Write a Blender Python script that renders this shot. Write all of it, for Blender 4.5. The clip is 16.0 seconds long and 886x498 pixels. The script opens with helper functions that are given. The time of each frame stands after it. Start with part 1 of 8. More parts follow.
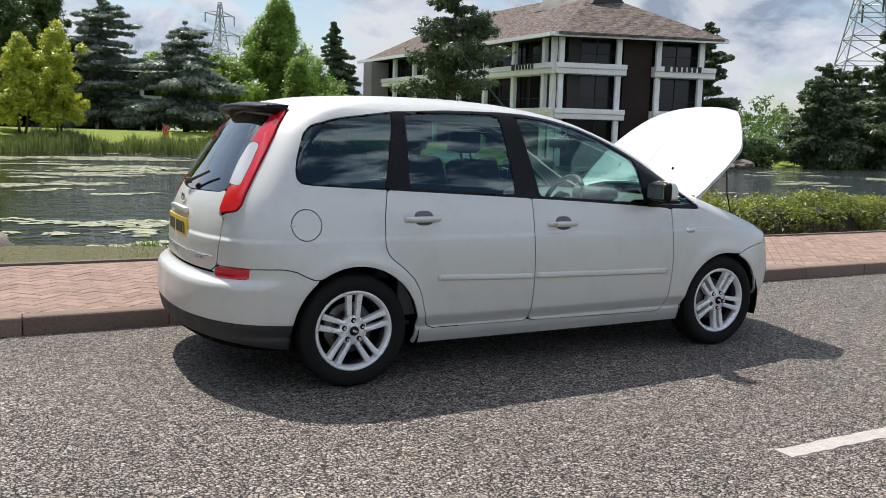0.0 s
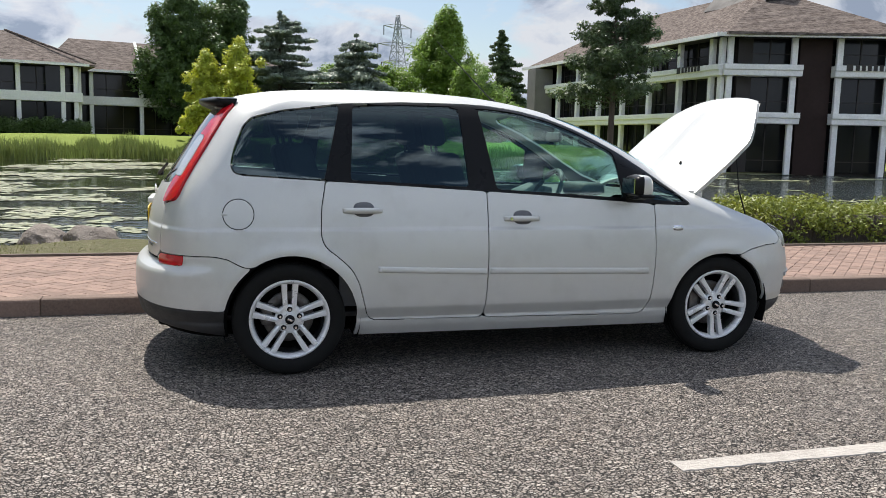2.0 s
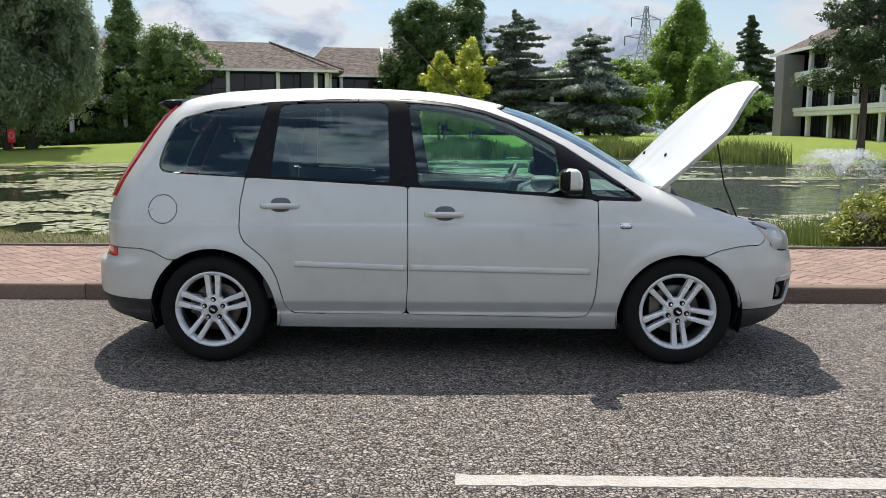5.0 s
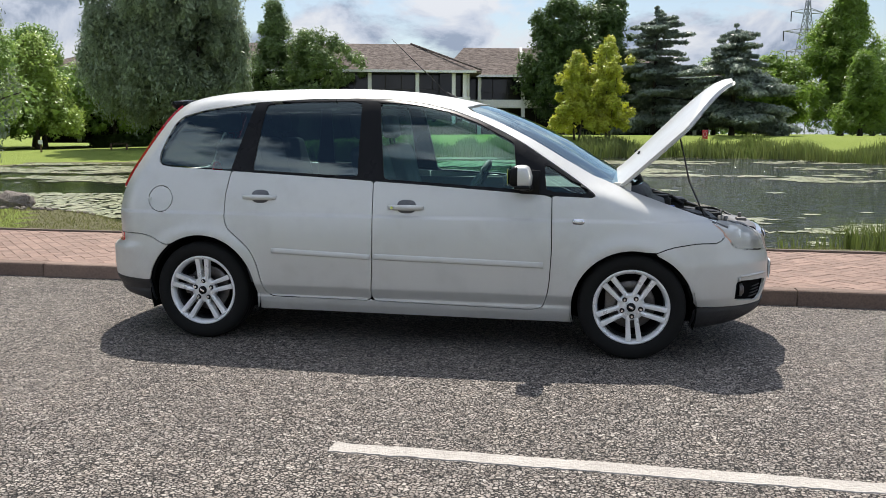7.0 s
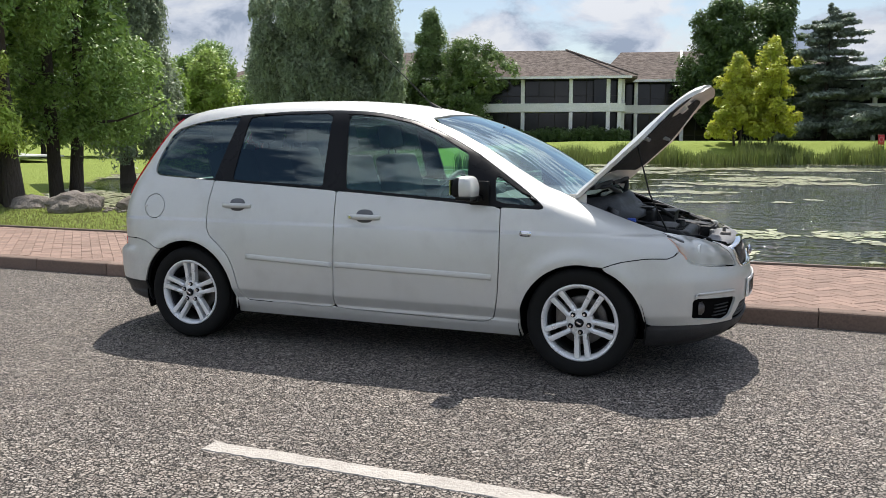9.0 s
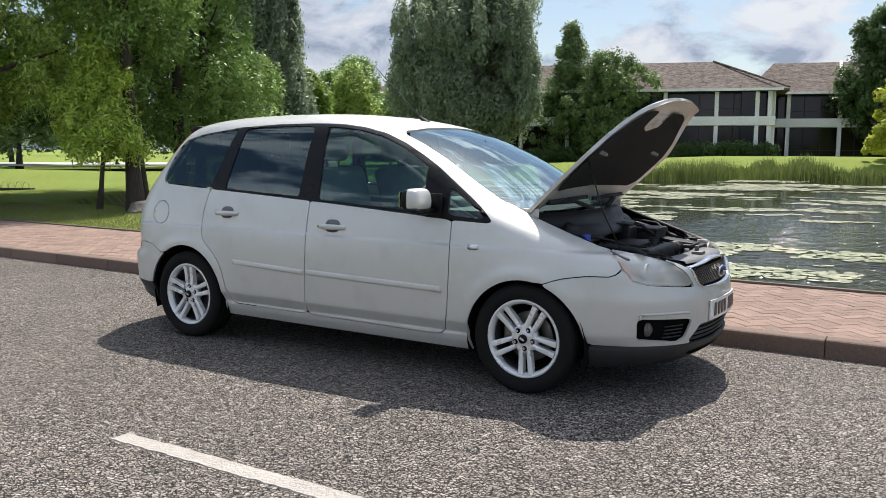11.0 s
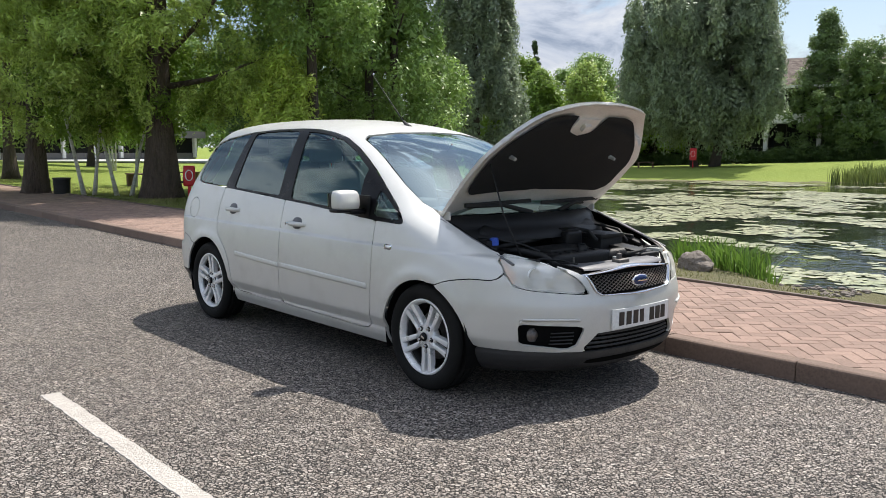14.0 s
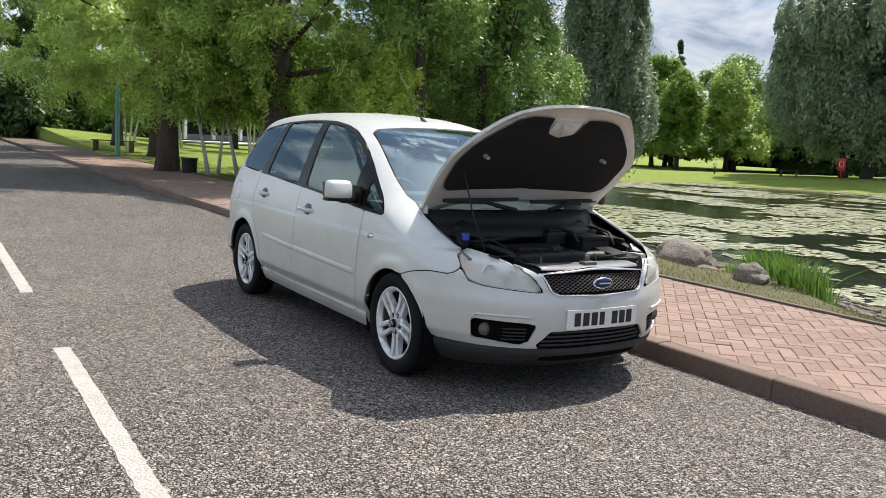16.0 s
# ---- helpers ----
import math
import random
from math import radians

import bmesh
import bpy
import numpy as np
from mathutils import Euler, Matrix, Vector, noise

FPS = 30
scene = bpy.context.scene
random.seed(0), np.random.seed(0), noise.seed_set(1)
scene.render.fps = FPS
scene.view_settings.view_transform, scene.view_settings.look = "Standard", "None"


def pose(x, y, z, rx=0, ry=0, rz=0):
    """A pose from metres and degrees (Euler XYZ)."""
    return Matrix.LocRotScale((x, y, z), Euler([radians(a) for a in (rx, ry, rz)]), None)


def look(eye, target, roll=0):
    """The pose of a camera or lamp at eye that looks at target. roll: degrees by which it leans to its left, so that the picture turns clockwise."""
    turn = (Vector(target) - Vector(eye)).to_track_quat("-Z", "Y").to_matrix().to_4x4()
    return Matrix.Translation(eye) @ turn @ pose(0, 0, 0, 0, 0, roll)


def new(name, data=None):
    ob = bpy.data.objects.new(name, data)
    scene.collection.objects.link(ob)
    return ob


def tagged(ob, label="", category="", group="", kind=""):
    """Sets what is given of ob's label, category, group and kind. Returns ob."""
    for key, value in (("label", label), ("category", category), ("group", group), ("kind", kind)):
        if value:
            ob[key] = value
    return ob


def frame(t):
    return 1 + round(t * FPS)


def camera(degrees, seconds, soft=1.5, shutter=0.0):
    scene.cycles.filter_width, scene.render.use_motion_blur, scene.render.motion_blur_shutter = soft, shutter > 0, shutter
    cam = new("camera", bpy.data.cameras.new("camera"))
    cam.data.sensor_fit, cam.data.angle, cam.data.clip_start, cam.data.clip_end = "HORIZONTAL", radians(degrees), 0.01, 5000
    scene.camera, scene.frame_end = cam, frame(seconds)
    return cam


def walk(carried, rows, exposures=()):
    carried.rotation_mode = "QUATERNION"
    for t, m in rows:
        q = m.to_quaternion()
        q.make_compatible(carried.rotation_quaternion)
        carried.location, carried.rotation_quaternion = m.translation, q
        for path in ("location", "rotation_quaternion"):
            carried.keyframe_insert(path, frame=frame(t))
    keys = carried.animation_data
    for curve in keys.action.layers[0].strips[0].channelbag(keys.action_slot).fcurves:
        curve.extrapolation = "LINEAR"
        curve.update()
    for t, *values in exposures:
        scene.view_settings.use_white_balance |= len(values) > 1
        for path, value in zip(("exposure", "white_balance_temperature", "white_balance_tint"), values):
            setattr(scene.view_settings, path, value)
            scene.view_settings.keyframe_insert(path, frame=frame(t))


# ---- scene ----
cam = camera(55.3, 16.0, soft=0.8)
PATH = [
    (0, (-1.639, -4.999, 1.348), (-0.721, -3.242, 1.086), 1.7),
    (0.5, (-1.34, -5.078, 1.322), (-0.511, -3.276, 1.064), 1.6),
    (1, (-1.04, -5.193, 1.32), (-0.301, -3.352, 1.066), 1.5),
    (1.5, (-0.739, -5.418, 1.315), (-0.098, -3.54, 1.068), 1.4),
    (2, (-0.434, -5.417, 1.291), (0.106, -3.508, 1.036), 1.3),
    (2.5, (-0.124, -5.382, 1.306), (0.316, -3.448, 1.054), 1.3),
    (3, (0.173, -5.52, 1.305), (0.521, -3.567, 1.05), 1.1),
    (3.5, (0.46, -5.576, 1.29), (0.714, -3.611, 1.014), 1.0),
    (4, (0.779, -5.499, 1.3), (0.932, -3.524, 1.023), 0.7),
    (6.5, (2.219, -5.733, 1.306), (1.93, -3.772, 1.043), 0.0),
    (7, (2.476, -5.736, 1.295), (2.103, -3.791, 1.023), 0.2),
    (7.5, (2.771, -5.606, 1.308), (2.301, -3.681, 1.034), 0.3),
    (8, (3.101, -5.628, 1.312), (2.533, -3.73, 1.04), 0.0),
    (8.5, (3.408, -5.593, 1.325), (2.751, -3.723, 1.056), 0.0),
    (9, (3.658, -5.415, 1.32), (2.918, -3.575, 1.063), -0.1),
    (11.5, (4.963, -4.879, 1.328), (3.837, -3.245, 1.085), 0.5),
    (12, (5.264, -4.746, 1.336), (4.056, -3.175, 1.069), 0.4),
    (12.5, (5.472, -4.482, 1.348), (4.186, -2.974, 1.074), 0.2),
    (13, (5.728, -4.306, 1.358), (4.369, -2.862, 1.099), 0.2),
    (13.5, (6.048, -4.153, 1.383), (4.621, -2.773, 1.135), 0.4),
    (14, (6.242, -3.905, 1.374), (4.754, -2.59, 1.137), 0.5),
    (14.5, (6.456, -3.693, 1.392), (4.915, -2.439, 1.161), 1.0),
    (15, (6.692, -3.575, 1.397), (5.107, -2.375, 1.184), 1.7),
    (15.5, (6.778, -3.36, 1.407), (5.139, -2.239, 1.173), 2.4),
    (16, (6.968, -3.263, 1.411), (5.289, -2.207, 1.153), 3.0),
]
walk(cam, [(t, look(eye, target, roll)) for t, eye, target, roll in PATH], exposures=[(0, 0.34), (9, 0.34), (13, 0.42), (16, 0.50)])

# ---- world, sun, exposure ----
SUN_TRAVEL = Vector((0.12, -0.57, -1.0)).normalized()


def build_world():
    w = bpy.data.worlds.new("sky")
    w.use_nodes = True
    scene.world = w
    nt = w.node_tree
    n, l = nt.nodes, nt.links
    n.clear()
    out = n.new("ShaderNodeOutputWorld")
    bg = n.new("ShaderNodeBackground")
    bg.inputs["Strength"].default_value = 0.135
    sky = n.new("ShaderNodeTexSky")
    sky.sky_type = "NISHITA"
    sky.sun_disc = False
    sky.sun_elevation = math.asin(-SUN_TRAVEL.z)
    sky.sun_rotation = math.atan2(-SUN_TRAVEL.x, -SUN_TRAVEL.y)
    sky.air_density, sky.dust_density, sky.ozone_density = 1.0, 1.2, 1.0
    tc = n.new("ShaderNodeTexCoord")
    div = n.new("ShaderNodeVectorMath")
    div.operation = "MULTIPLY"
    div.inputs[1].default_value = (2.6, 2.6, 4.6)
    l.new(tc.outputs["Generated"], div.inputs[0])
    big = n.new("ShaderNodeTexNoise")
    big.inputs["Scale"].default_value = 2.0
    big.inputs["Detail"].default_value = 9.0
    big.inputs["Roughness"].default_value = 0.56
    big.inputs["Distortion"].default_value = 0.25
    l.new(div.outputs[0], big.inputs["Vector"])
    cover = n.new("ShaderNodeValToRGB")
    cover.color_ramp.elements[0].position, cover.color_ramp.elements[1].position = 0.47, 0.545
    # clouds close up towards the horizon
    sep = n.new("ShaderNodeSeparateXYZ")
    l.new(tc.outputs["Generated"], sep.inputs[0])
    low = n.new("ShaderNodeMath")
    low.operation = "MULTIPLY_ADD"
    low.inputs[1].default_value, low.inputs[2].default_value = -0.75, 0.13
    l.new(sep.outputs["Z"], low.inputs[0])
    least = n.new("ShaderNodeMath")
    least.operation = "MAXIMUM"
    least.inputs[1].default_value = -0.03
    l.new(low.outputs[0], least.inputs[0])
    total = n.new("ShaderNodeMath")
    l.new(big.outputs["Fac"], total.inputs[0])
    l.new(least.outputs[0], total.inputs[1])
    l.new(total.outputs[0], cover.inputs[0])
    soft = n.new("ShaderNodeTexNoise")
    soft.inputs["Scale"].default_value = 3.4
    soft.inputs["Detail"].default_value = 8.0
    soft.inputs["Roughness"].default_value = 0.58
    soft.inputs["Distortion"].default_value = 0.4
    shift = n.new("ShaderNodeVectorMath")
    shift.inputs[1].default_value = (3.1, 7.7, 1.9)
    l.new(div.outputs[0], shift.inputs[0])
    l.new(shift.outputs[0], soft.inputs["Vector"])
    cloud = n.new("ShaderNodeValToRGB")
    cr = cloud.color_ramp
    cr.elements[0].position, cr.elements[0].color = 0.40, (1.75, 2.1, 2.75, 1)
    cr.elements[1].position, cr.elements[1].color = 0.58, (4.0, 4.15, 4.45, 1)
    mid = cr.elements.new(0.48)
    mid.color = (3.0, 3.3, 3.9, 1)
    l.new(soft.outputs["Fac"], cloud.inputs[0])
    # thin cloud shines brighter round the sun
    dot = n.new("ShaderNodeVectorMath")
    dot.operation = "DOT_PRODUCT"
    dot.inputs[1].default_value = tuple(-SUN_TRAVEL)
    l.new(tc.outputs["Generated"], dot.inputs[0])
    clip = n.new("ShaderNodeMath")
    clip.operation = "MAXIMUM"
    clip.inputs[1].default_value = 0.0
    l.new(dot.outputs["Value"], clip.inputs[0])
    halo = n.new("ShaderNodeMath")
    halo.operation = "POWER"
    halo.inputs[1].default_value = 6.0
    l.new(clip.outputs[0], halo.inputs[0])
    gain = n.new("ShaderNodeMath")
    gain.operation = "MULTIPLY_ADD"
    gain.inputs[1].default_value, gain.inputs[2].default_value = 2.8, 1.0
    l.new(halo.outputs[0], gain.inputs[0])
    # clouds facing the sun, away from it, are whiter
    face = n.new("ShaderNodeVectorMath")
    face.operation = "DOT_PRODUCT"
    face.inputs[1].default_value = (0.20, -0.90, 0.0)
    l.new(tc.outputs["Generated"], face.inputs[0])
    wide = n.new("ShaderNodeMath")
    wide.operation = "MULTIPLY_ADD"
    wide.inputs[1].default_value, wide.inputs[2].default_value = 0.67, 0.33
    l.new(face.outputs["Value"], wide.inputs[0])
    away = n.new("ShaderNodeMath")
    away.operation = "MAXIMUM"
    away.inputs[1].default_value = 0.0
    l.new(wide.outputs[0], away.inputs[0])
    both_gain = n.new("ShaderNodeMath")
    both_gain.operation = "MULTIPLY_ADD"
    both_gain.inputs[1].default_value = 1.9
    l.new(away.outputs[0], both_gain.inputs[0])
    l.new(gain.outputs[0], both_gain.inputs[2])
    lit = n.new("ShaderNodeVectorMath")
    lit.operation = "SCALE"
    l.new(both_gain.outputs[0], lit.inputs["Scale"])
    # overhead the cloud is a thin even veil
    veil = n.new("ShaderNodeMapRange")
    veil.interpolation_type = "SMOOTHSTEP"
    veil.inputs["From Min"].default_value, veil.inputs["From Max"].default_value = 0.74, 0.92
    l.new(sep.outputs["Z"], veil.inputs["Value"])
    share = n.new("ShaderNodeMixRGB")
    share.inputs[2].default_value = (0.4, 0.4, 0.4, 1)
    l.new(veil.outputs[0], share.inputs[0])
    l.new(cover.outputs["Color"], share.inputs[1])
    tone = n.new("ShaderNodeMixRGB")
    tone.inputs[2].default_value = (3.5, 3.75, 4.2, 1)
    l.new(veil.outputs[0], tone.inputs[0])
    l.new(cloud.outputs["Color"], tone.inputs[1])
    l.new(tone.outputs[0], lit.inputs[0])
    mix = n.new("ShaderNodeMixRGB")
    l.new(share.outputs[0], mix.inputs[0])
    haze = n.new("ShaderNodeVectorMath")
    haze.operation = "SCALE"
    haze.inputs["Scale"].default_value = 0.72
    l.new(sky.outputs[0], haze.inputs[0])
    l.new(haze.outputs[0], mix.inputs[1])
    l.new(lit.outputs[0], mix.inputs[2])
    l.new(mix.outputs[0], bg.inputs[0])
    l.new(bg.outputs[0], out.inputs[0])


build_world()
sun_data = bpy.data.lights.new("sun", "SUN")
sun_data.energy, sun_data.angle, sun_data.color = 4.8, radians(0.55), (1.0, 0.95, 0.875)
sun = new("sun", sun_data)
sun.matrix_world = look(-SUN_TRAVEL * 60, (0, 0, 0))

# ---- materials ----
def nodes_of(name):
    m = bpy.data.materials.new(name)
    m.use_nodes = True
    nt = m.node_tree
    return m, nt, nt.nodes, nt.links, nt.nodes["Principled BSDF"]


def noise_fac(nt, scale, detail=6.0, rough=0.6, lo=0.3, hi=0.7, stretch=None, space="Object"):
    n, l = nt.nodes, nt.links
    tc = n.new("ShaderNodeTexCoord")
    tex = n.new("ShaderNodeTexNoise")
    tex.inputs["Scale"].default_value, tex.inputs["Detail"].default_value = scale, detail
    tex.inputs["Roughness"].default_value = rough
    if stretch:
        mp = n.new("ShaderNodeMapping")
        mp.inputs["Scale"].default_value = stretch
        l.new(tc.outputs[space], mp.inputs[0])
        l.new(mp.outputs[0], tex.inputs["Vector"])
    else:
        l.new(tc.outputs[space], tex.inputs["Vector"])
    r = n.new("ShaderNodeMapRange")
    r.inputs["From Min"].default_value, r.inputs["From Max"].default_value = lo, hi
    l.new(tex.outputs["Fac"], r.inputs["Value"])
    return r.outputs[0]


def mix_col(nt, fac, a, b, kind="MIX"):
    n, l = nt.nodes, nt.links
    m = n.new("ShaderNodeMixRGB")
    m.blend_type = kind
    for k, v in ((0, fac), (1, a), (2, b)):
        if isinstance(v, (int, float)):
            m.inputs[k].default_value = v
        elif isinstance(v, tuple):
            m.inputs[k].default_value = (*v[:3], 1)
        else:
            l.new(v, m.inputs[k])
    return m.outputs[0]


def add_bump(nt, bsdf, height, strength=0.3, dist=0.01):
    b = nt.nodes.new("ShaderNodeBump")
    b.inputs["Strength"].default_value, b.inputs["Distance"].default_value = strength, dist
    nt.links.new(height, b.inputs["Height"])
    nt.links.new(b.outputs[0], bsdf.inputs["Normal"])


def simple(name, col, rough=0.5, metal=0.0, col2=None, scale=4.0, fine=60.0, bump=0.1, dist=0.003, coat=0.0, spec=0.5, stretch=None, rvar=0.1):
    """A surface whose colour wanders between col and col2 at two scales, with fine relief."""
    m, nt, n, l, p = nodes_of(name)
    c2 = col2 or tuple(c * 0.72 for c in col)
    a = noise_fac(nt, scale, stretch=stretch)
    b = noise_fac(nt, fine, 3.0, stretch=stretch)
    c = mix_col(nt, a, col, c2)
    c = mix_col(nt, 0.35, c, mix_col(nt, b, tuple(x * 1.15 for x in col), tuple(x * 0.8 for x in c2)))
    l.new(c, p.inputs["Base Color"])
    p.inputs["Metallic"].default_value = metal
    p.inputs["Specular IOR Level"].default_value = spec
    r = n.new("ShaderNodeMapRange")
    r.inputs["To Min"].default_value, r.inputs["To Max"].default_value = max(0.02, rough - rvar), min(1, rough + rvar)
    l.new(a, r.inputs["Value"])
    l.new(r.outputs[0], p.inputs["Roughness"])
    if coat:
        p.inputs["Coat Weight"].default_value, p.inputs["Coat Roughness"].default_value = coat, 0.04
    if bump:
        add_bump(nt, p, b, bump, dist)
    return m


def random_tint(nt, col, dark, light, island=False):
    """Lightens or darkens a colour by the object's (or island's) random number."""
    n, l = nt.nodes, nt.links
    if island:
        src = n.new("ShaderNodeNewGeometry").outputs["Random Per Island"]
    else:
        src = n.new("ShaderNodeObjectInfo").outputs["Random"]
    r = n.new("ShaderNodeMapRange")
    r.inputs["To Min"].default_value, r.inputs["To Max"].default_value = dark, light
    l.new(src, r.inputs["Value"])
    hsv = n.new("ShaderNodeHueSaturation")
    l.new(r.outputs[0], hsv.inputs["Value"])
    if isinstance(col, tuple):
        hsv.inputs["Color"].default_value = (*col, 1)
    else:
        l.new(col, hsv.inputs["Color"])
    return hsv.outputs[0]


def leaf_mat(name, col, col2, trans=0.35):
    """Leaves: matt with a little sheen, lit through from behind, each leaf of its own tone."""
    m, nt, n, l, p = nodes_of(name)
    big = noise_fac(nt, 0.7, 3.0)
    c = mix_col(nt, big, col, col2)
    c = random_tint(nt, c, 0.68, 1.32, island=True)
    l.new(c, p.inputs["Base Color"])
    p.inputs["Roughness"].default_value = 0.45
    p.inputs["Specular IOR Level"].default_value = 0.45
    tr = n.new("ShaderNodeBsdfTranslucent")
    l.new(mix_col(nt, 0.5, c, tuple(min(1, x * 1.5) for x in col)), tr.inputs[0])
    mx = n.new("ShaderNodeMixShader")
    mx.inputs[0].default_value = trans
    l.new(p.outputs[0], mx.inputs[1])
    l.new(tr.outputs[0], mx.inputs[2])
    l.new(mx.outputs[0], n["Material Output"].inputs[0])
    return m


def glass_mat(name, tint, gloss=(1, 1, 1), rough=0.01, ior=1.5):
    m, nt, n, l, p = nodes_of(name)
    n.remove(p)
    t = n.new("ShaderNodeBsdfTransparent")
    t.inputs[0].default_value = (*tint, 1)
    g = n.new("ShaderNodeBsdfGlossy")
    g.inputs["Roughness"].default_value = rough
    g.inputs["Color"].default_value = (*gloss, 1)
    # the share of gloss grows towards grazing, alike from both sides of the sheet
    f0 = ((ior - 1) / (ior + 1)) ** 2
    w = n.new("ShaderNodeLayerWeight")
    w.inputs["Blend"].default_value = 0.5
    pw = n.new("ShaderNodeMath")
    pw.operation = "POWER"
    pw.inputs[1].default_value = 5.0
    l.new(w.outputs["Facing"], pw.inputs[0])
    f = n.new("ShaderNodeMath")
    f.operation = "MULTIPLY_ADD"
    f.inputs[1].default_value, f.inputs[2].default_value = 1 - f0, f0
    l.new(pw.outputs[0], f.inputs[0])
    mx = n.new("ShaderNodeMixShader")
    l.new(f.outputs[0], mx.inputs[0])
    l.new(t.outputs[0], mx.inputs[1])
    l.new(g.outputs[0], mx.inputs[2])
    l.new(mx.outputs[0], n["Material Output"].inputs[0])
    return m


def asphalt_mat():
    """Chipped road surface: pale and dark stones in dark binder."""
    m, nt, n, l, p = nodes_of("asphalt")
    tc = n.new("ShaderNodeTexCoord")
    vo = n.new("ShaderNodeTexVoronoi")
    vo.inputs["Scale"].default_value = 56.0
    rim = n.new("ShaderNodeTexVoronoi")
    rim.feature = "DISTANCE_TO_EDGE"
    rim.inputs["Scale"].default_value = 56.0
    warp = n.new("ShaderNodeTexNoise")
    warp.inputs["Scale"].default_value = 55.0
    l.new(tc.outputs["Object"], warp.inputs["Vector"])
    add = n.new("ShaderNodeVectorMath")
    sc = n.new("ShaderNodeVectorMath")
    sc.operation = "SCALE"
    sc.inputs["Scale"].default_value = 0.024
    l.new(warp.outputs["Color"], sc.inputs[0])
    l.new(tc.outputs["Object"], add.inputs[0])
    l.new(sc.outputs[0], add.inputs[1])
    l.new(add.outputs[0], vo.inputs["Vector"])
    l.new(add.outputs[0], rim.inputs["Vector"])
    rnd = n.new("ShaderNodeSeparateColor")
    l.new(vo.outputs["Color"], rnd.inputs[0])
    ramp = n.new("ShaderNodeValToRGB")
    cr = ramp.color_ramp
    cr.elements[0].position, cr.elements[0].color = 0.0, (0.135, 0.12, 0.106, 1)
    cr.elements[1].position, cr.elements[1].color = 1.0, (0.465, 0.43, 0.385, 1)
    e = cr.elements.new(0.35)
    e.color = (0.255, 0.23, 0.205, 1)
    e = cr.elements.new(0.8)
    e.color = (0.335, 0.304, 0.272, 1)
    l.new(rnd.outputs[0], ramp.inputs[0])
    edge = n.new("ShaderNodeMapRange")
    edge.inputs["From Min"].default_value, edge.inputs["From Max"].default_value = -0.02, 0.08
    rag = n.new("ShaderNodeMath")
    rag.operation = "MULTIPLY_ADD"
    rag.inputs[1].default_value = -0.12
    l.new(noise_fac(nt, 38.0, 4.0, 0.65, 0.3, 0.7), rag.inputs[0])
    l.new(rim.outputs["Distance"], rag.inputs[2])
    l.new(rag.outputs[0], edge.inputs["Value"])
    grit = noise_fac(nt, 260.0, 3.0, 0.6, 0.3, 0.7)
    stone = mix_col(nt, grit, mix_col(nt, 1.0, ramp.outputs["Color"], (0.82, 0.82, 0.82), "MULTIPLY"), mix_col(nt, 1.0, ramp.outputs["Color"], (1.16, 1.15, 1.14), "MULTIPLY"))
    rust = n.new("ShaderNodeMath")
    rust.operation = "MULTIPLY"
    rust.inputs[1].default_value = 0.3
    l.new(rnd.outputs[2], rust.inputs[0])
    stone = mix_col(nt, rust.outputs[0], stone, mix_col(nt, 1.0, stone, (1.10, 0.95, 0.86), "MULTIPLY"))
    c = mix_col(nt, edge.outputs[0], (0.016, 0.015, 0.014), stone)
    wear = noise_fac(nt, 0.55, 5.0, 0.6, 0.35, 0.7)
    c = mix_col(nt, wear, c, mix_col(nt, 1.0, c, (0.80, 0.80, 0.80), "MULTIPLY"))
    blot = noise_fac(nt, 3.0, 5.0, 0.65, 0.5, 0.75)
    c = mix_col(nt, blot, c, mix_col(nt, 1.0, c, (1.22, 1.2, 1.16), "MULTIPLY"))
    l.new(c, p.inputs["Base Color"])
    p.inputs["Roughness"].default_value = 0.85
    p.inputs["Specular IOR Level"].default_value = 0.3
    inv = n.new("ShaderNodeMath")
    inv.operation = "SUBTRACT"
    inv.inputs[0].default_value = 1.0
    l.new(vo.outputs["Distance"], inv.inputs[1])
    ad = n.new("ShaderNodeMath")
    l.new(edge.outputs[0], ad.inputs[0])
    l.new(rnd.outputs[1], ad.inputs[1])
    add_bump(nt, p, ad.outputs[0], 1.0, 0.009)
    return m


